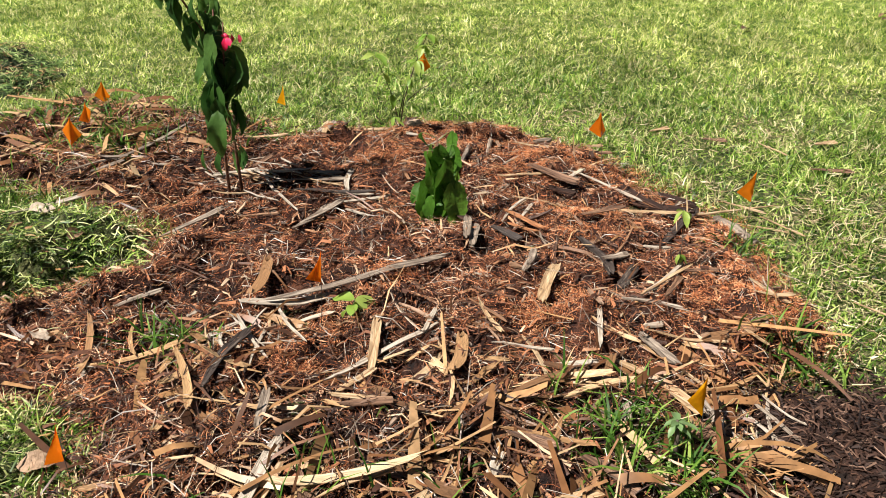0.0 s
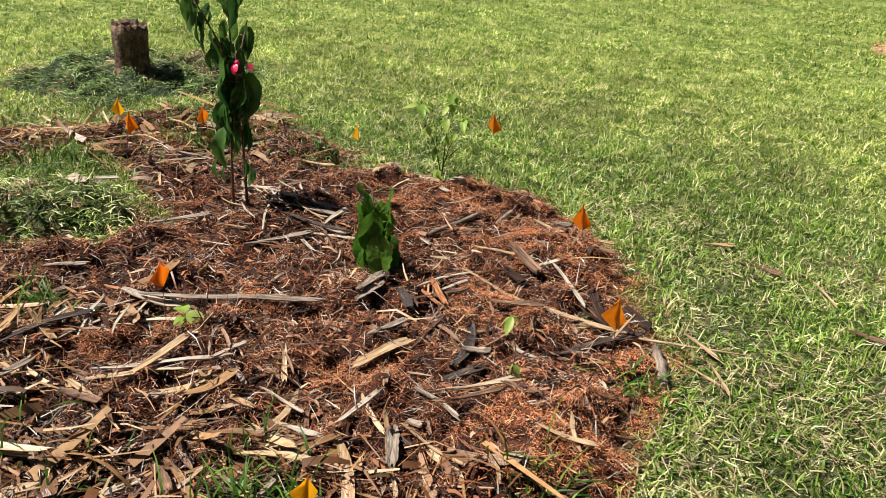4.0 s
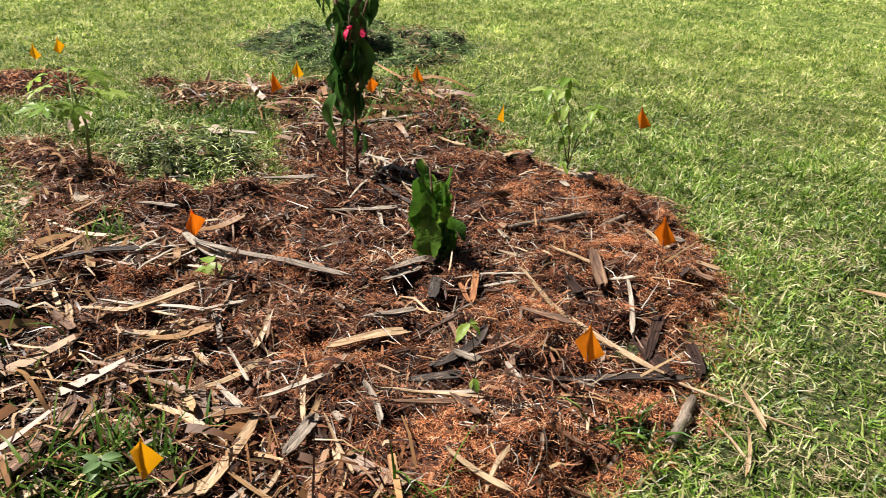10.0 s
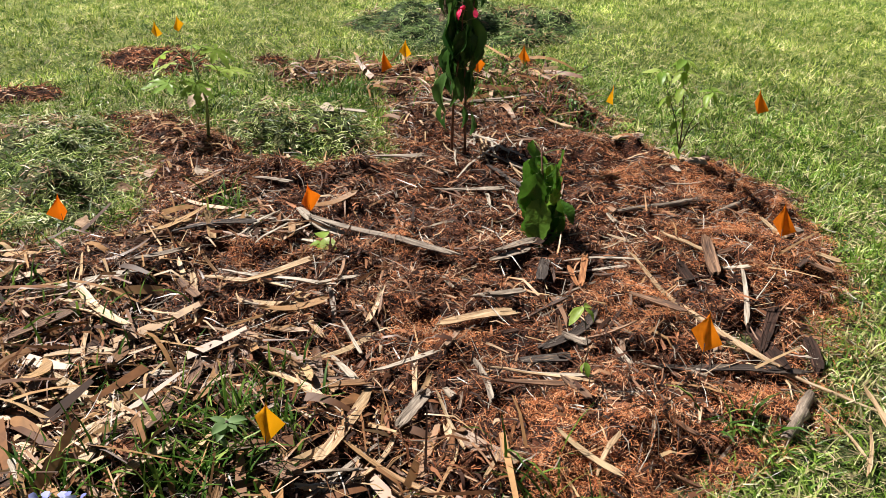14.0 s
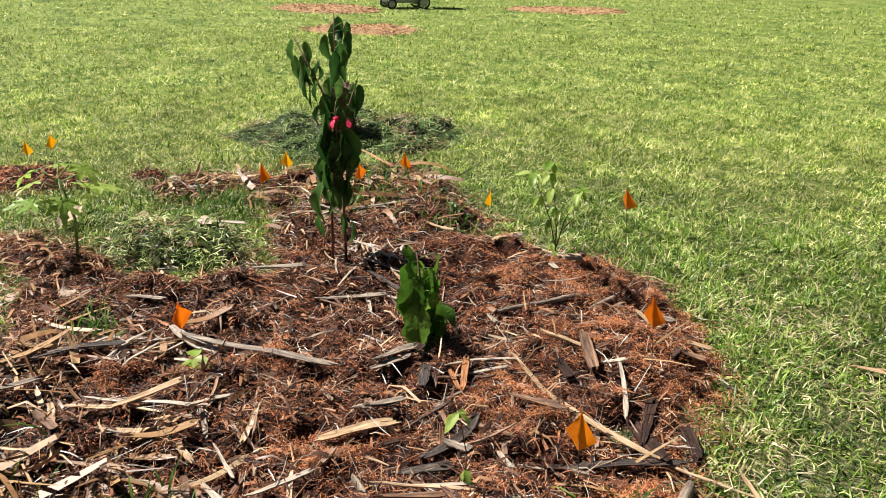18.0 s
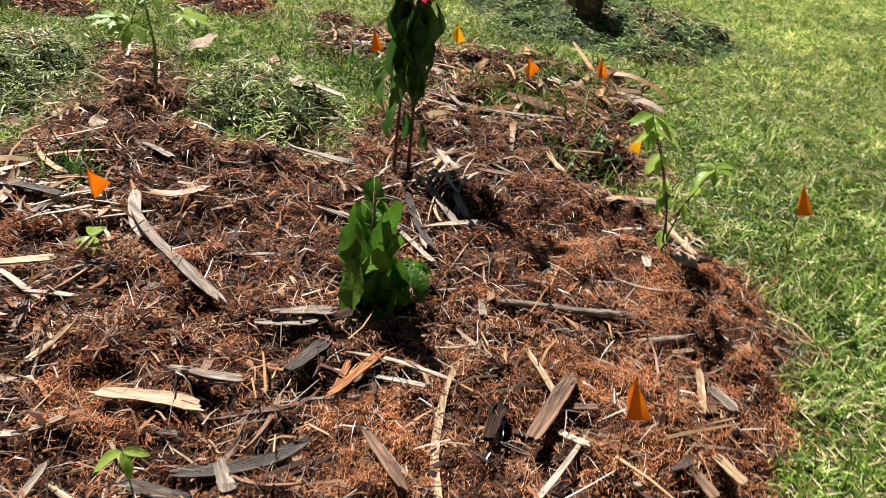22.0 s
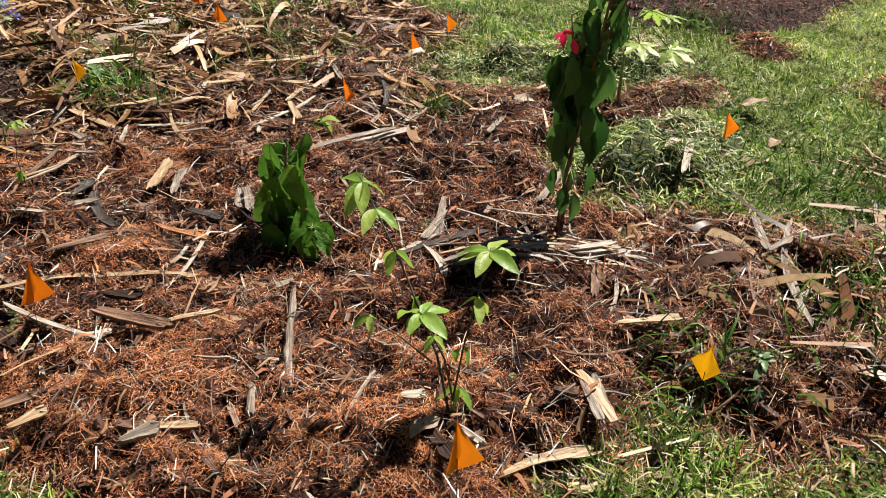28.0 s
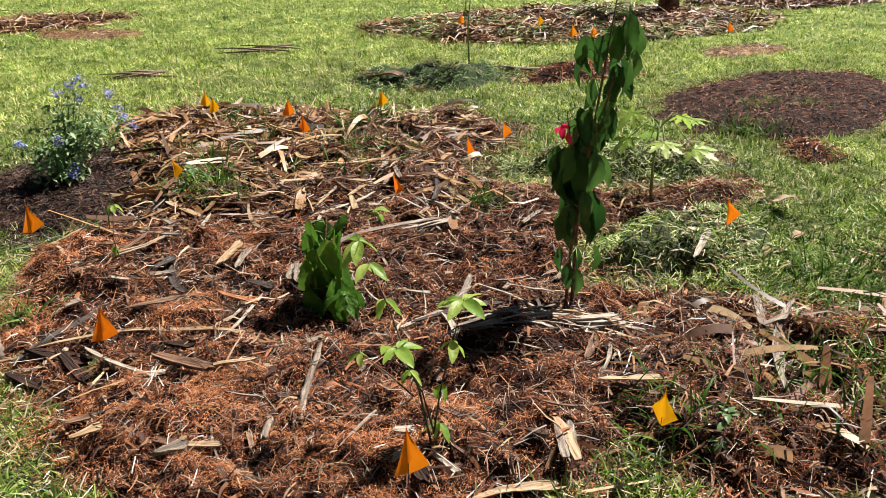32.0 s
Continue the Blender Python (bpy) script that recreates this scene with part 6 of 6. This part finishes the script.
while placed < 290:
    x, y = r.uniform(-1.2, 1.3), r.uniform(1.3, 4.5)
    if inside(BED, np.array([x]), np.array([y]))[0] < 0.05:
        continue
    ob = new("wood_splinter", r.choice(SPLINTS))
    size = r.uniform(0.6, 1.2)
    ob.matrix_world = rest(x, y, 0.13 * size, r.uniform(0, 360), r.uniform(0.0, 0.01)) @ pose(0, 0, 0, r.uniform(-30, 30), r.gauss(0, 6)) @ Matrix.Scale(size, 4)
    tagged(ob, "split splinter of weathered wood lying in the mulch", "wood splinter", "wood splinters")
    placed += 1

def bare(x, y):
    d = np.full(x.shape, -9.0)
    for poly in BARE:
        p = np.array(poly)
        near = (x > p[:, 0].min() - 0.3) & (x < p[:, 0].max() + 0.3) & (y > p[:, 1].min() - 0.3) & (y < p[:, 1].max() + 0.3)
        if near.any():
            d[near] = np.maximum(d[near], ragged(poly, x[near], y[near]))
    return d


# ---- joined litter ----
def scatter(poly, density, seed):
    p = np.array(poly)
    a, b = p.min(0), p.max(0)
    g = np.random.default_rng(seed)
    n = int((b - a).prod() * density)
    x, y = g.uniform(a[0], b[0], n), g.uniform(a[1], b[1], n)
    return x, y, g


def litter(name, poly, density, seed, mat, length, width, label, category, heapspec, keep=None, tilt=0.5, rise=0.018, segs=2, margin=-0.11, area=None):
    x, y, g = scatter(area or poly, density, seed)
    z, d = mound_z(poly, x, y, *heapspec)
    ok = d > margin * g.random(len(x)) ** 1.6 * 1.5
    if keep is not None:
        ok &= g.random(len(x)) < keep(x, y)
    x, y, z = x[ok], y[ok], np.where(d > 0, z, ground_z(x, y))[ok]
    n = len(x)
    l = g.uniform(*length, n) * g.uniform(0.6, 1.0, n)
    lift = g.normal(0.1, tilt * 0.5, n)
    V, F = strands(x, y, z + g.uniform(0.0, 1, n) ** 2 * rise + 0.002, g.uniform(0, 2 * np.pi, n), l, g.uniform(*width, n), lift, lift + g.normal(0.25, 0.4, n), segs, 0.5)
    stuff(name, V, F, mat, label, category)


BEDH = (0.055, 0.14, 0.026)


def south(x, y):
    s = np.clip((2.2 + 0.3 * vnoise(x, y, 0.5, 31) - y) / 0.5, 0, 1) * np.clip(0.68 + (x - 0.15) * 0.8 + 0.65 * (1.2 - y), 0.16, 1)
    return np.maximum(s, 0.22 * np.clip((-1.15 - x) / 0.3, 0, 1) * (y > 3.2))


TUFTS = ((0.5, 1.68, 0.24), (0.62, 1.5, 0.2), (-0.85, 2.2, 0.1))


def away(x, y):
    return np.clip(np.min([np.hypot(x - a, y - b) / c for a, b, c in TUFTS], 0) - 0.3, 0.1, 1)


def clumps(x, y):
    return np.clip(0.6 + 0.6 * vnoise(x, y, 0.11, 12) + 0.5 * vnoise(x, y, 0.05, 13) + 0.3 * vnoise(x, y, 0.4, 35), 0.08, 1)


def orange(x, y):
    e = np.clip(1.1 - inside(BED, x, y) / 0.4, 0.22, 1) * np.clip((x + 0.8) / 0.5, 0.25, 1) * np.clip((y - 2.0) / 0.3, 0.1, 1)
    for a, b, c in ((1.04, 2.45, 0.27), (0.72, 3.75, 0.35), (0.2, 4.2, 0.3), (0.35, 2.45, 0.2), (0.55, 3.1, 0.22), (-0.45, 2.2, 0.2), (-1.9, 3.9, 0.2), (-0.3, 3.9, 0.25), (-0.05, 4.3, 0.2), (0.35, 3.75, 0.22), (0.3, 4.1, 0.35), (-0.05, 4.05, 0.25), (-0.2, 2.65, 0.12), (-0.6, 3.95, 0.15), (0.95, 3.55, 0.15)):
        e = np.maximum(e, 1.15 * np.exp(-((x - a) ** 2 + (y - b) ** 2) / c ** 2))
    return np.clip(1.6 * (e + 0.5 * vnoise(x, y, 0.22, 33) + 0.25 * vnoise(x, y, 0.09, 34)) - 0.72, 0, 1)


litter("bark_fibres", BED, 13500, 41, M_FIBRE, (0.014, 0.075), (0.0006, 0.0018), "shredded red-brown bark fibres covering the bed", "mulch", BEDH, lambda x, y: (1 - 0.5 * south(x, y)) * np.clip(clumps(x, y) + 0.2, 0, 1) * away(x, y) * (1 - 0.7 * orange(x, y)), tilt=0.65, rise=0.018)
litter("bark_crumbs", BED, 9000, 47, M_CRUMB, (0.010, 0.038), (0.0015, 0.006), "crumbly pieces of bark covering the bed", "mulch", BEDH, lambda x, y: (1 - 0.5 * south(x, y)) * np.clip(clumps(x, y) + 0.2, 0, 1) * away(x, y) * (1 - 0.6 * orange(x, y)), tilt=0.7, rise=0.014, segs=1)
litter("brown_shreds", BED, 1500, 147, M_BARKC, (0.03, 0.13), (0.0015, 0.005), "long thin brown bark shreds in the bed", "mulch", BEDH, lambda x, y: np.clip(0.6 + 0.5 * vnoise(x, y, 0.25, 43), 0.1, 1) * (1 - 0.5 * orange(x, y)), tilt=0.35, rise=0.022, segs=3)
litter("fresh_bark_fibres", BED, 52000, 42, M_FRESH, (0.008, 0.035), (0.0007, 0.0018), "fresh orange bark fibres along the bed edge", "mulch", BEDH, lambda x, y: orange(x, y) * clumps(x, y), tilt=0.8)
for k, (spot, dens) in enumerate(((blob(1.05, 2.5, 0.32, 0.23, 60), 38000), (blob(0.35, 3.5, 0.3, 0.2, 30), 36000), (blob(0.7, 3.8, 0.5, 0.18, -45), 45000), (blob(0.1, 4.28, 0.4, 0.14, -8), 45000), (blob(-0.35, 3.85, 0.2, 0.14, 20), 40000),
                                  (blob(0.5, 3.12, 0.16, 0.1, 20), 40000), (blob(0.25, 2.5, 0.16, 0.1, 50), 35000), (blob(-0.5, 2.15, 0.14, 0.1, 0), 35000), (blob(-1.2, 3.35, 0.2, 0.1, 20), 30000))):
    litter("bark_fluff", BED, dens, 140 + k, M_FRESH, (0.006, 0.024), (0.0007, 0.0016), "fluffy fresh orange bark fibre on the bed", "mulch", BEDH,
           lambda x, y: np.clip(ragged(spot, x, y) / 0.08 + 0.3, 0, 1) * np.clip(0.55 + 0.9 * vnoise(x, y, 0.08, 41), 0.05, 1), tilt=0.9, rise=0.022, segs=1, area=spot)
litter("bark_chips", BED, 850, 43, M_BARKC, (0.025, 0.10), (0.004, 0.015), "larger bark chips and slivers in the bed", "mulch", BEDH, lambda x, y: (1 - 0.3 * south(x, y)) * (1 - 0.8 * orange(x, y)), rise=0.024, tilt=0.35)
litter("grey_slivers", BED, 520, 48, M_GREYS, (0.03, 0.16), (0.0012, 0.0045), "thin weathered grey slivers in the bed", "mulch", BEDH, rise=0.035, tilt=0.3)
litter("dark_shreds", BED, 3000, 40, M_DARKF, (0.02, 0.08), (0.002, 0.007), "dark brown bark shreds in the bed", "mulch", BEDH, lambda x, y: np.clip(0.18 + 0.45 * vnoise(x, y, 0.3, 32) + 0.8 * (y < 2.0) * (x < 0.15), 0, 1) * (1 - 0.8 * orange(x, y)) * away(x, y), tilt=0.6, rise=0.03)
litter("palm_ribbons", BED, 400, 49, M_STRAWS, (0.14, 0.42), (0.014, 0.040), "long dry palm ribbons lying thick in the south of the bed", "straw", BEDH, lambda x, y: south(x, y) * away(x, y), rise=0.05, tilt=0.22, segs=4)
litter("straw_slivers", BED, 2400, 44, M_STRAWS, (0.05, 0.22), (0.002, 0.011), "thin pale straw slivers in the bed", "straw", BEDH, lambda x, y: (0.045 + 0.955 * south(x, y)) * away(x, y), rise=0.045, tilt=0.4)
litter("dark_mulch_chips", DARK, 8000, 45, M_DARKF, (0.025, 0.095), (0.002, 0.008), "dark brown mulch shreds on the mound", "mulch", (0.10, 0.5, 0.010))
litter("dark_patch_chips", DARK_PATCH, 2800, 46, M_PATCHF, (0.03, 0.08), (0.003, 0.008), "dark brown mulch shreds on the flat patch", "mulch", (0.06, 0.3, 0.012))
for k, (poly, spec, mat, dens) in enumerate(((CLIP_A, (0.13, 0.25, 0.04), M_CLIP, 10000), (CLIP_W, (0.09, 0.3, 0.04), M_CLIP, 9000), (CLIP_B, (0.08, 0.2, 0.012), M_CLIP, 4500),
                                             (CLIP_STUMP, (0.10, 0.5, 0.05), M_CLIP_DARK, 7000), (CLIP_FAR, (0.10, 0.35, 0.045), M_CLIP_DARK, 4500))):
    litter("cut_grass", poly, 1.25 * dens, 50 + k, mat, (0.025, 0.10), (0.0025, 0.007), "loose cut grass blades on a heap", "grass clippings", spec, lambda x, y: np.clip(0.6 + 0.6 * vnoise(x, y, 0.09, 37) + 0.9 * vnoise(x, y, 0.22, 137), 0.08, 1), rise=0.045, tilt=0.7, margin=-0.12)
for k, (poly, spec) in enumerate(((CLIP_A, (0.13, 0.25, 0.04)), (CLIP_W, (0.09, 0.3, 0.04)), (CLIP_B, (0.08, 0.2, 0.012)), (CLIP_FAR, (0.10, 0.35, 0.045)), (CLIP_STUMP, (0.10, 0.5, 0.05)))):
    litter("brown_litter", poly, 2200, 90 + k, M_STRAWS, (0.03, 0.11), (0.003, 0.010), "brown leaf and straw bits among cut grass", "litter", spec, lambda x, y: np.clip(0.25 + 1.4 * vnoise(x, y, 0.2, 36), 0, 1), rise=0.045)
litter("pit_fibres", PIT, 12000, 58, M_FIBRE, (0.014, 0.07), (0.0007, 0.002), "brown bark fibres round the papaya", "mulch", (0.04, 0.12, 0.024), rise=0.02, tilt=0.6)
litter("pit_chips", PIT, 2200, 59, M_BARKC, (0.02, 0.09), (0.002, 0.010), "dark mulch bits round the papaya", "mulch", (0.04, 0.12, 0.024), rise=0.025)
litter("pit_straw", PIT, 420, 57, M_STRAWS, (0.05, 0.18), (0.004, 0.016), "dry straw bits round the papaya", "straw", (0.04, 0.12, 0.024), rise=0.03, tilt=0.3)
litter("pit_grass", PIT, 2500, 56, M_CLIP, (0.03, 0.09), (0.0015, 0.0045), "cut grass strewn over the mulch round the papaya", "grass clippings", (0.04, 0.12, 0.024), lambda x, y: np.clip(1.6 * vnoise(x, y, 0.2, 138), 0, 1), rise=0.04)
litter("patch_straw", STRAW_NEAR, 900, 55, M_STRAWS, (0.06, 0.26), (0.005, 0.022), "dry palm litter on a thin patch", "straw", (0.03, 0.15, 0.02), rise=0.03, tilt=0.25, margin=-0.2)
litter("patch_fibres", STRAW_NEAR, 5000, 54, M_FIBRE, (0.02, 0.08), (0.001, 0.003), "brown bark shreds on a thin patch", "mulch", (0.03, 0.15, 0.02), margin=-0.16)
for k, (poly, spec) in enumerate(((RED_A, (0.04, 0.15, 0.014)), (RED_B, (0.03, 0.1, 0.012)), (RED_C, (0.02, 0.1, 0.01)), (RED_D, (0.03, 0.1, 0.012)), (RED_FAR, (0.07, 0.2, 0.016)))):
    litter("bark_fibres", poly, 4000, 60 + k, M_CRUMB, (0.03, 0.10), (0.003, 0.009), "shredded bark on a small patch", "mulch", spec, margin=-0.16)
    litter("straw_bits", poly, 500, 160 + k, M_STRAWS, (0.04, 0.12), (0.003, 0.010), "straw bits on a small patch", "straw", spec, margin=-0.2)
for k, poly in enumerate((STRAW_FAR, STRAW_FAR_B, STRAW_FAR_C)):
    litter("palm_litter", poly, 620, 70 + k, M_STRAWS, (0.1, 0.35), (0.008, 0.025), "dry palm litter strewn over the far bed", "straw", (0.05, 0.3, 0.02), rise=0.06, tilt=0.4, margin=-0.2)
litter("far_clippings", STRAW_FAR, 900, 78, M_CLIP_DARK, (0.06, 0.2), (0.008, 0.02), "dark cut grass in the far litter bed", "grass clippings", (0.05, 0.3, 0.02), lambda x, y: np.clip(0.3 + 1.5 * vnoise(x, y, 0.5, 39), 0, 1), rise=0.07)
litter("far_mulch_chips", STRAW_FAR, 700, 79, M_DARKF, (0.05, 0.15), (0.01, 0.03), "dark chips in the far litter bed", "mulch", (0.05, 0.3, 0.02), lambda x, y: np.clip(-1.6 * vnoise(x, y, 0.5, 39), 0, 1), rise=0.05)
for k, poly in enumerate((HAY_A, HAY_B)):
    litter("hay", poly, 3000, 75 + k, M_STRAWS, (0.05, 0.15), (0.003, 0.006), "pale dry hay on the lawn", "hay", (0.03, 0.1, 0.01))
for k, poly in enumerate(TAN_SPOTS):
    litter("bark_shreds", poly, 260, 80 + k, M_SHRED, (0.06, 0.16), (0.01, 0.025), "fresh orange bark shreds on a round patch", "mulch", (0.05, 0.3, 0.02), margin=-0.15)

for k, (cx, cy, rad, dens) in enumerate(((0.9, 2.9, 2.1, 2000), (-1.9, 2.9, 1.6, 1100), (0.1, 2.9, 5.4, 330))):
    litter("dry_thatch", blob(cx, cy, rad, rad, 0, 24), dens, 120 + k, M_THATCH, (0.02, 0.08), (0.0015, 0.005), "dry thatch bits lying in the lawn", "thatch", (0.012, 0.3, 0.0),
           lambda x, y: np.clip(0.5 + 1.1 * vnoise(x, y, 0.3, 38), 0.1, 1) * (bare(x, y) < 0.02), rise=0.02, segs=1)

# ---- grass ----
def lawn(name, r0, r1, blend, density, length, width, seed, segs, rise, mat, label):
    """A ring of blades that thins out into the next rings over the given width."""
    g = np.random.default_rng(seed)
    n = int(np.pi * (r1 ** 2 - r0 ** 2) * density)
    rad, a = np.sqrt(g.uniform(r0 ** 2, r1 ** 2, n)), g.uniform(0, 2 * np.pi, n)
    x, y = 0.1 + rad * np.cos(a), 2.7 + rad * np.sin(a)
    seen = (x < 2.2 + 0.5 * np.abs(y - 2.7)) & ~((y < -6) & (x > 4)) & (x < 9)
    thin = 0.85 + 0.3 * vnoise(x, y, 0.35, 91) + 0.5 * vnoise(x, y, 0.08, 92)
    thin = thin * np.clip((r1 - rad) / blend, 0, 1) * (np.clip((rad - r0) / blend, 0, 1) if r0 > 0 else 1)
    ok = (seen | (g.random(n) < 0.28)) & (g.random(n) < thin)
    x, y, broad = x[ok], y[ok], np.where(seen, 1.0, 2.2)[ok]
    d = bare(x, y)
    ok = d < 0.07 - 0.12 * g.random(len(x)) ** 0.7
    x, y, broad = x[ok], y[ok], broad[ok]
    n = len(x)
    tuft = 1 + 0.3 * vnoise(x, y, 0.2, 93) + 0.35 * vnoise(x, y, 0.09, 94)
    l = g.uniform(*length, n) * tuft
    lift = np.clip(g.normal(rise, 0.4, n), 0.06, 1.45)
    V, F = strands(x, y, ground_z(x, y) - 0.003, g.uniform(0, 2 * np.pi, n), l, g.uniform(*width, n) * broad, lift, g.uniform(0.0, 0.9, n), segs, 0.12)
    stuff(name, V, F, mat, label, "grass")


lawn("lawn_grass", 0.0, 3.7, 1.0, 8500, (0.025, 0.075), (0.004, 0.010), 101, 2, 0.65, M_LAWN, "short sunlit lawn grass with dry blades")
# Outer rings take the blade copy that has the brightness in its colour.
lawn("lawn_grass", 2.7, 7.0, 1.0, 4600, (0.025, 0.06), (0.0055, 0.012), 102, 1, 0.5, M_LAWN_LIT, "short sunlit yellow-green lawn grass")
lawn("lawn_grass", 6.0, 13.5, 1.0, 950, (0.035, 0.065), (0.008, 0.017), 103, 1, 0.5, M_LAWN_LIT, "short lawn grass further off")
lawn("lawn_grass", 12.5, 25.0, 1.5, 90, (0.05, 0.09), (0.016, 0.032), 104, 1, 0.5, M_LAWN_LIT, "far lawn grass")


def tufts(spots, seed):
    g = np.random.default_rng(seed)
    X, Y = [], []
    for cx, cy, rad, n in spots:
        X.append(cx + g.normal(0, rad * 0.5, n))
        Y.append(cy + g.normal(0, rad * 0.5, n))
    x, y = np.concatenate(X), np.concatenate(Y)
    z = surfaces(x, y) - 0.005
    n = len(x)
    lift = np.clip(g.normal(1.0, 0.35, n), 0.2, 1.5)
    V, F = strands(x, y, z, g.uniform(0, 2 * np.pi, n), g.uniform(0.06, 0.18, n), g.uniform(0.006, 0.012, n), lift, g.uniform(0.3, 1.2, n), 3, 0.12)
    stuff("grass_tufts", V, F, M_LUSH, "lush green grass tufts growing through the litter", "grass")


tufts([(0.52, 1.72, 0.17, 190), (0.62, 1.55, 0.16, 110), (-1.0, 4.28, 0.22, 50), (-0.85, 2.2, 0.12, 90), (-0.95, 4.1, 0.15, 40), (1.15, 2.2, 0.15, 90), (0.1, 1.5, 0.2, 45),
       (-0.3, 1.55, 0.2, 35), (0.35, 1.95, 0.1, 20), (-0.62, 1.35, 0.2, 40), (-2.0, 3.25, 0.3, 160), (-1.75, 4.0, 0.3, 120), (-0.4, 0.6, 0.3, 260), (0.4, 0.3, 0.3, 260), (0.2, 0.9, 0.2, 120), (-0.3, 1.1, 0.2, 110), (0.75, 0.9, 0.2, 110), (0.5, 1.3, 0.15, 90),
       (-3.3, 0.75, 0.2, 260), (-2.9, 1.25, 0.22, 300), (-3.6, 0.9, 0.12, 120), (-3.9, 0.3, 0.1, 80), (1.15, 2.95, 0.08, 50), (-2.4, 3.4, 0.3, 180), (-1.6, 4.2, 0.4, 220), (-2.1, 4.4, 0.35, 220)], 110)
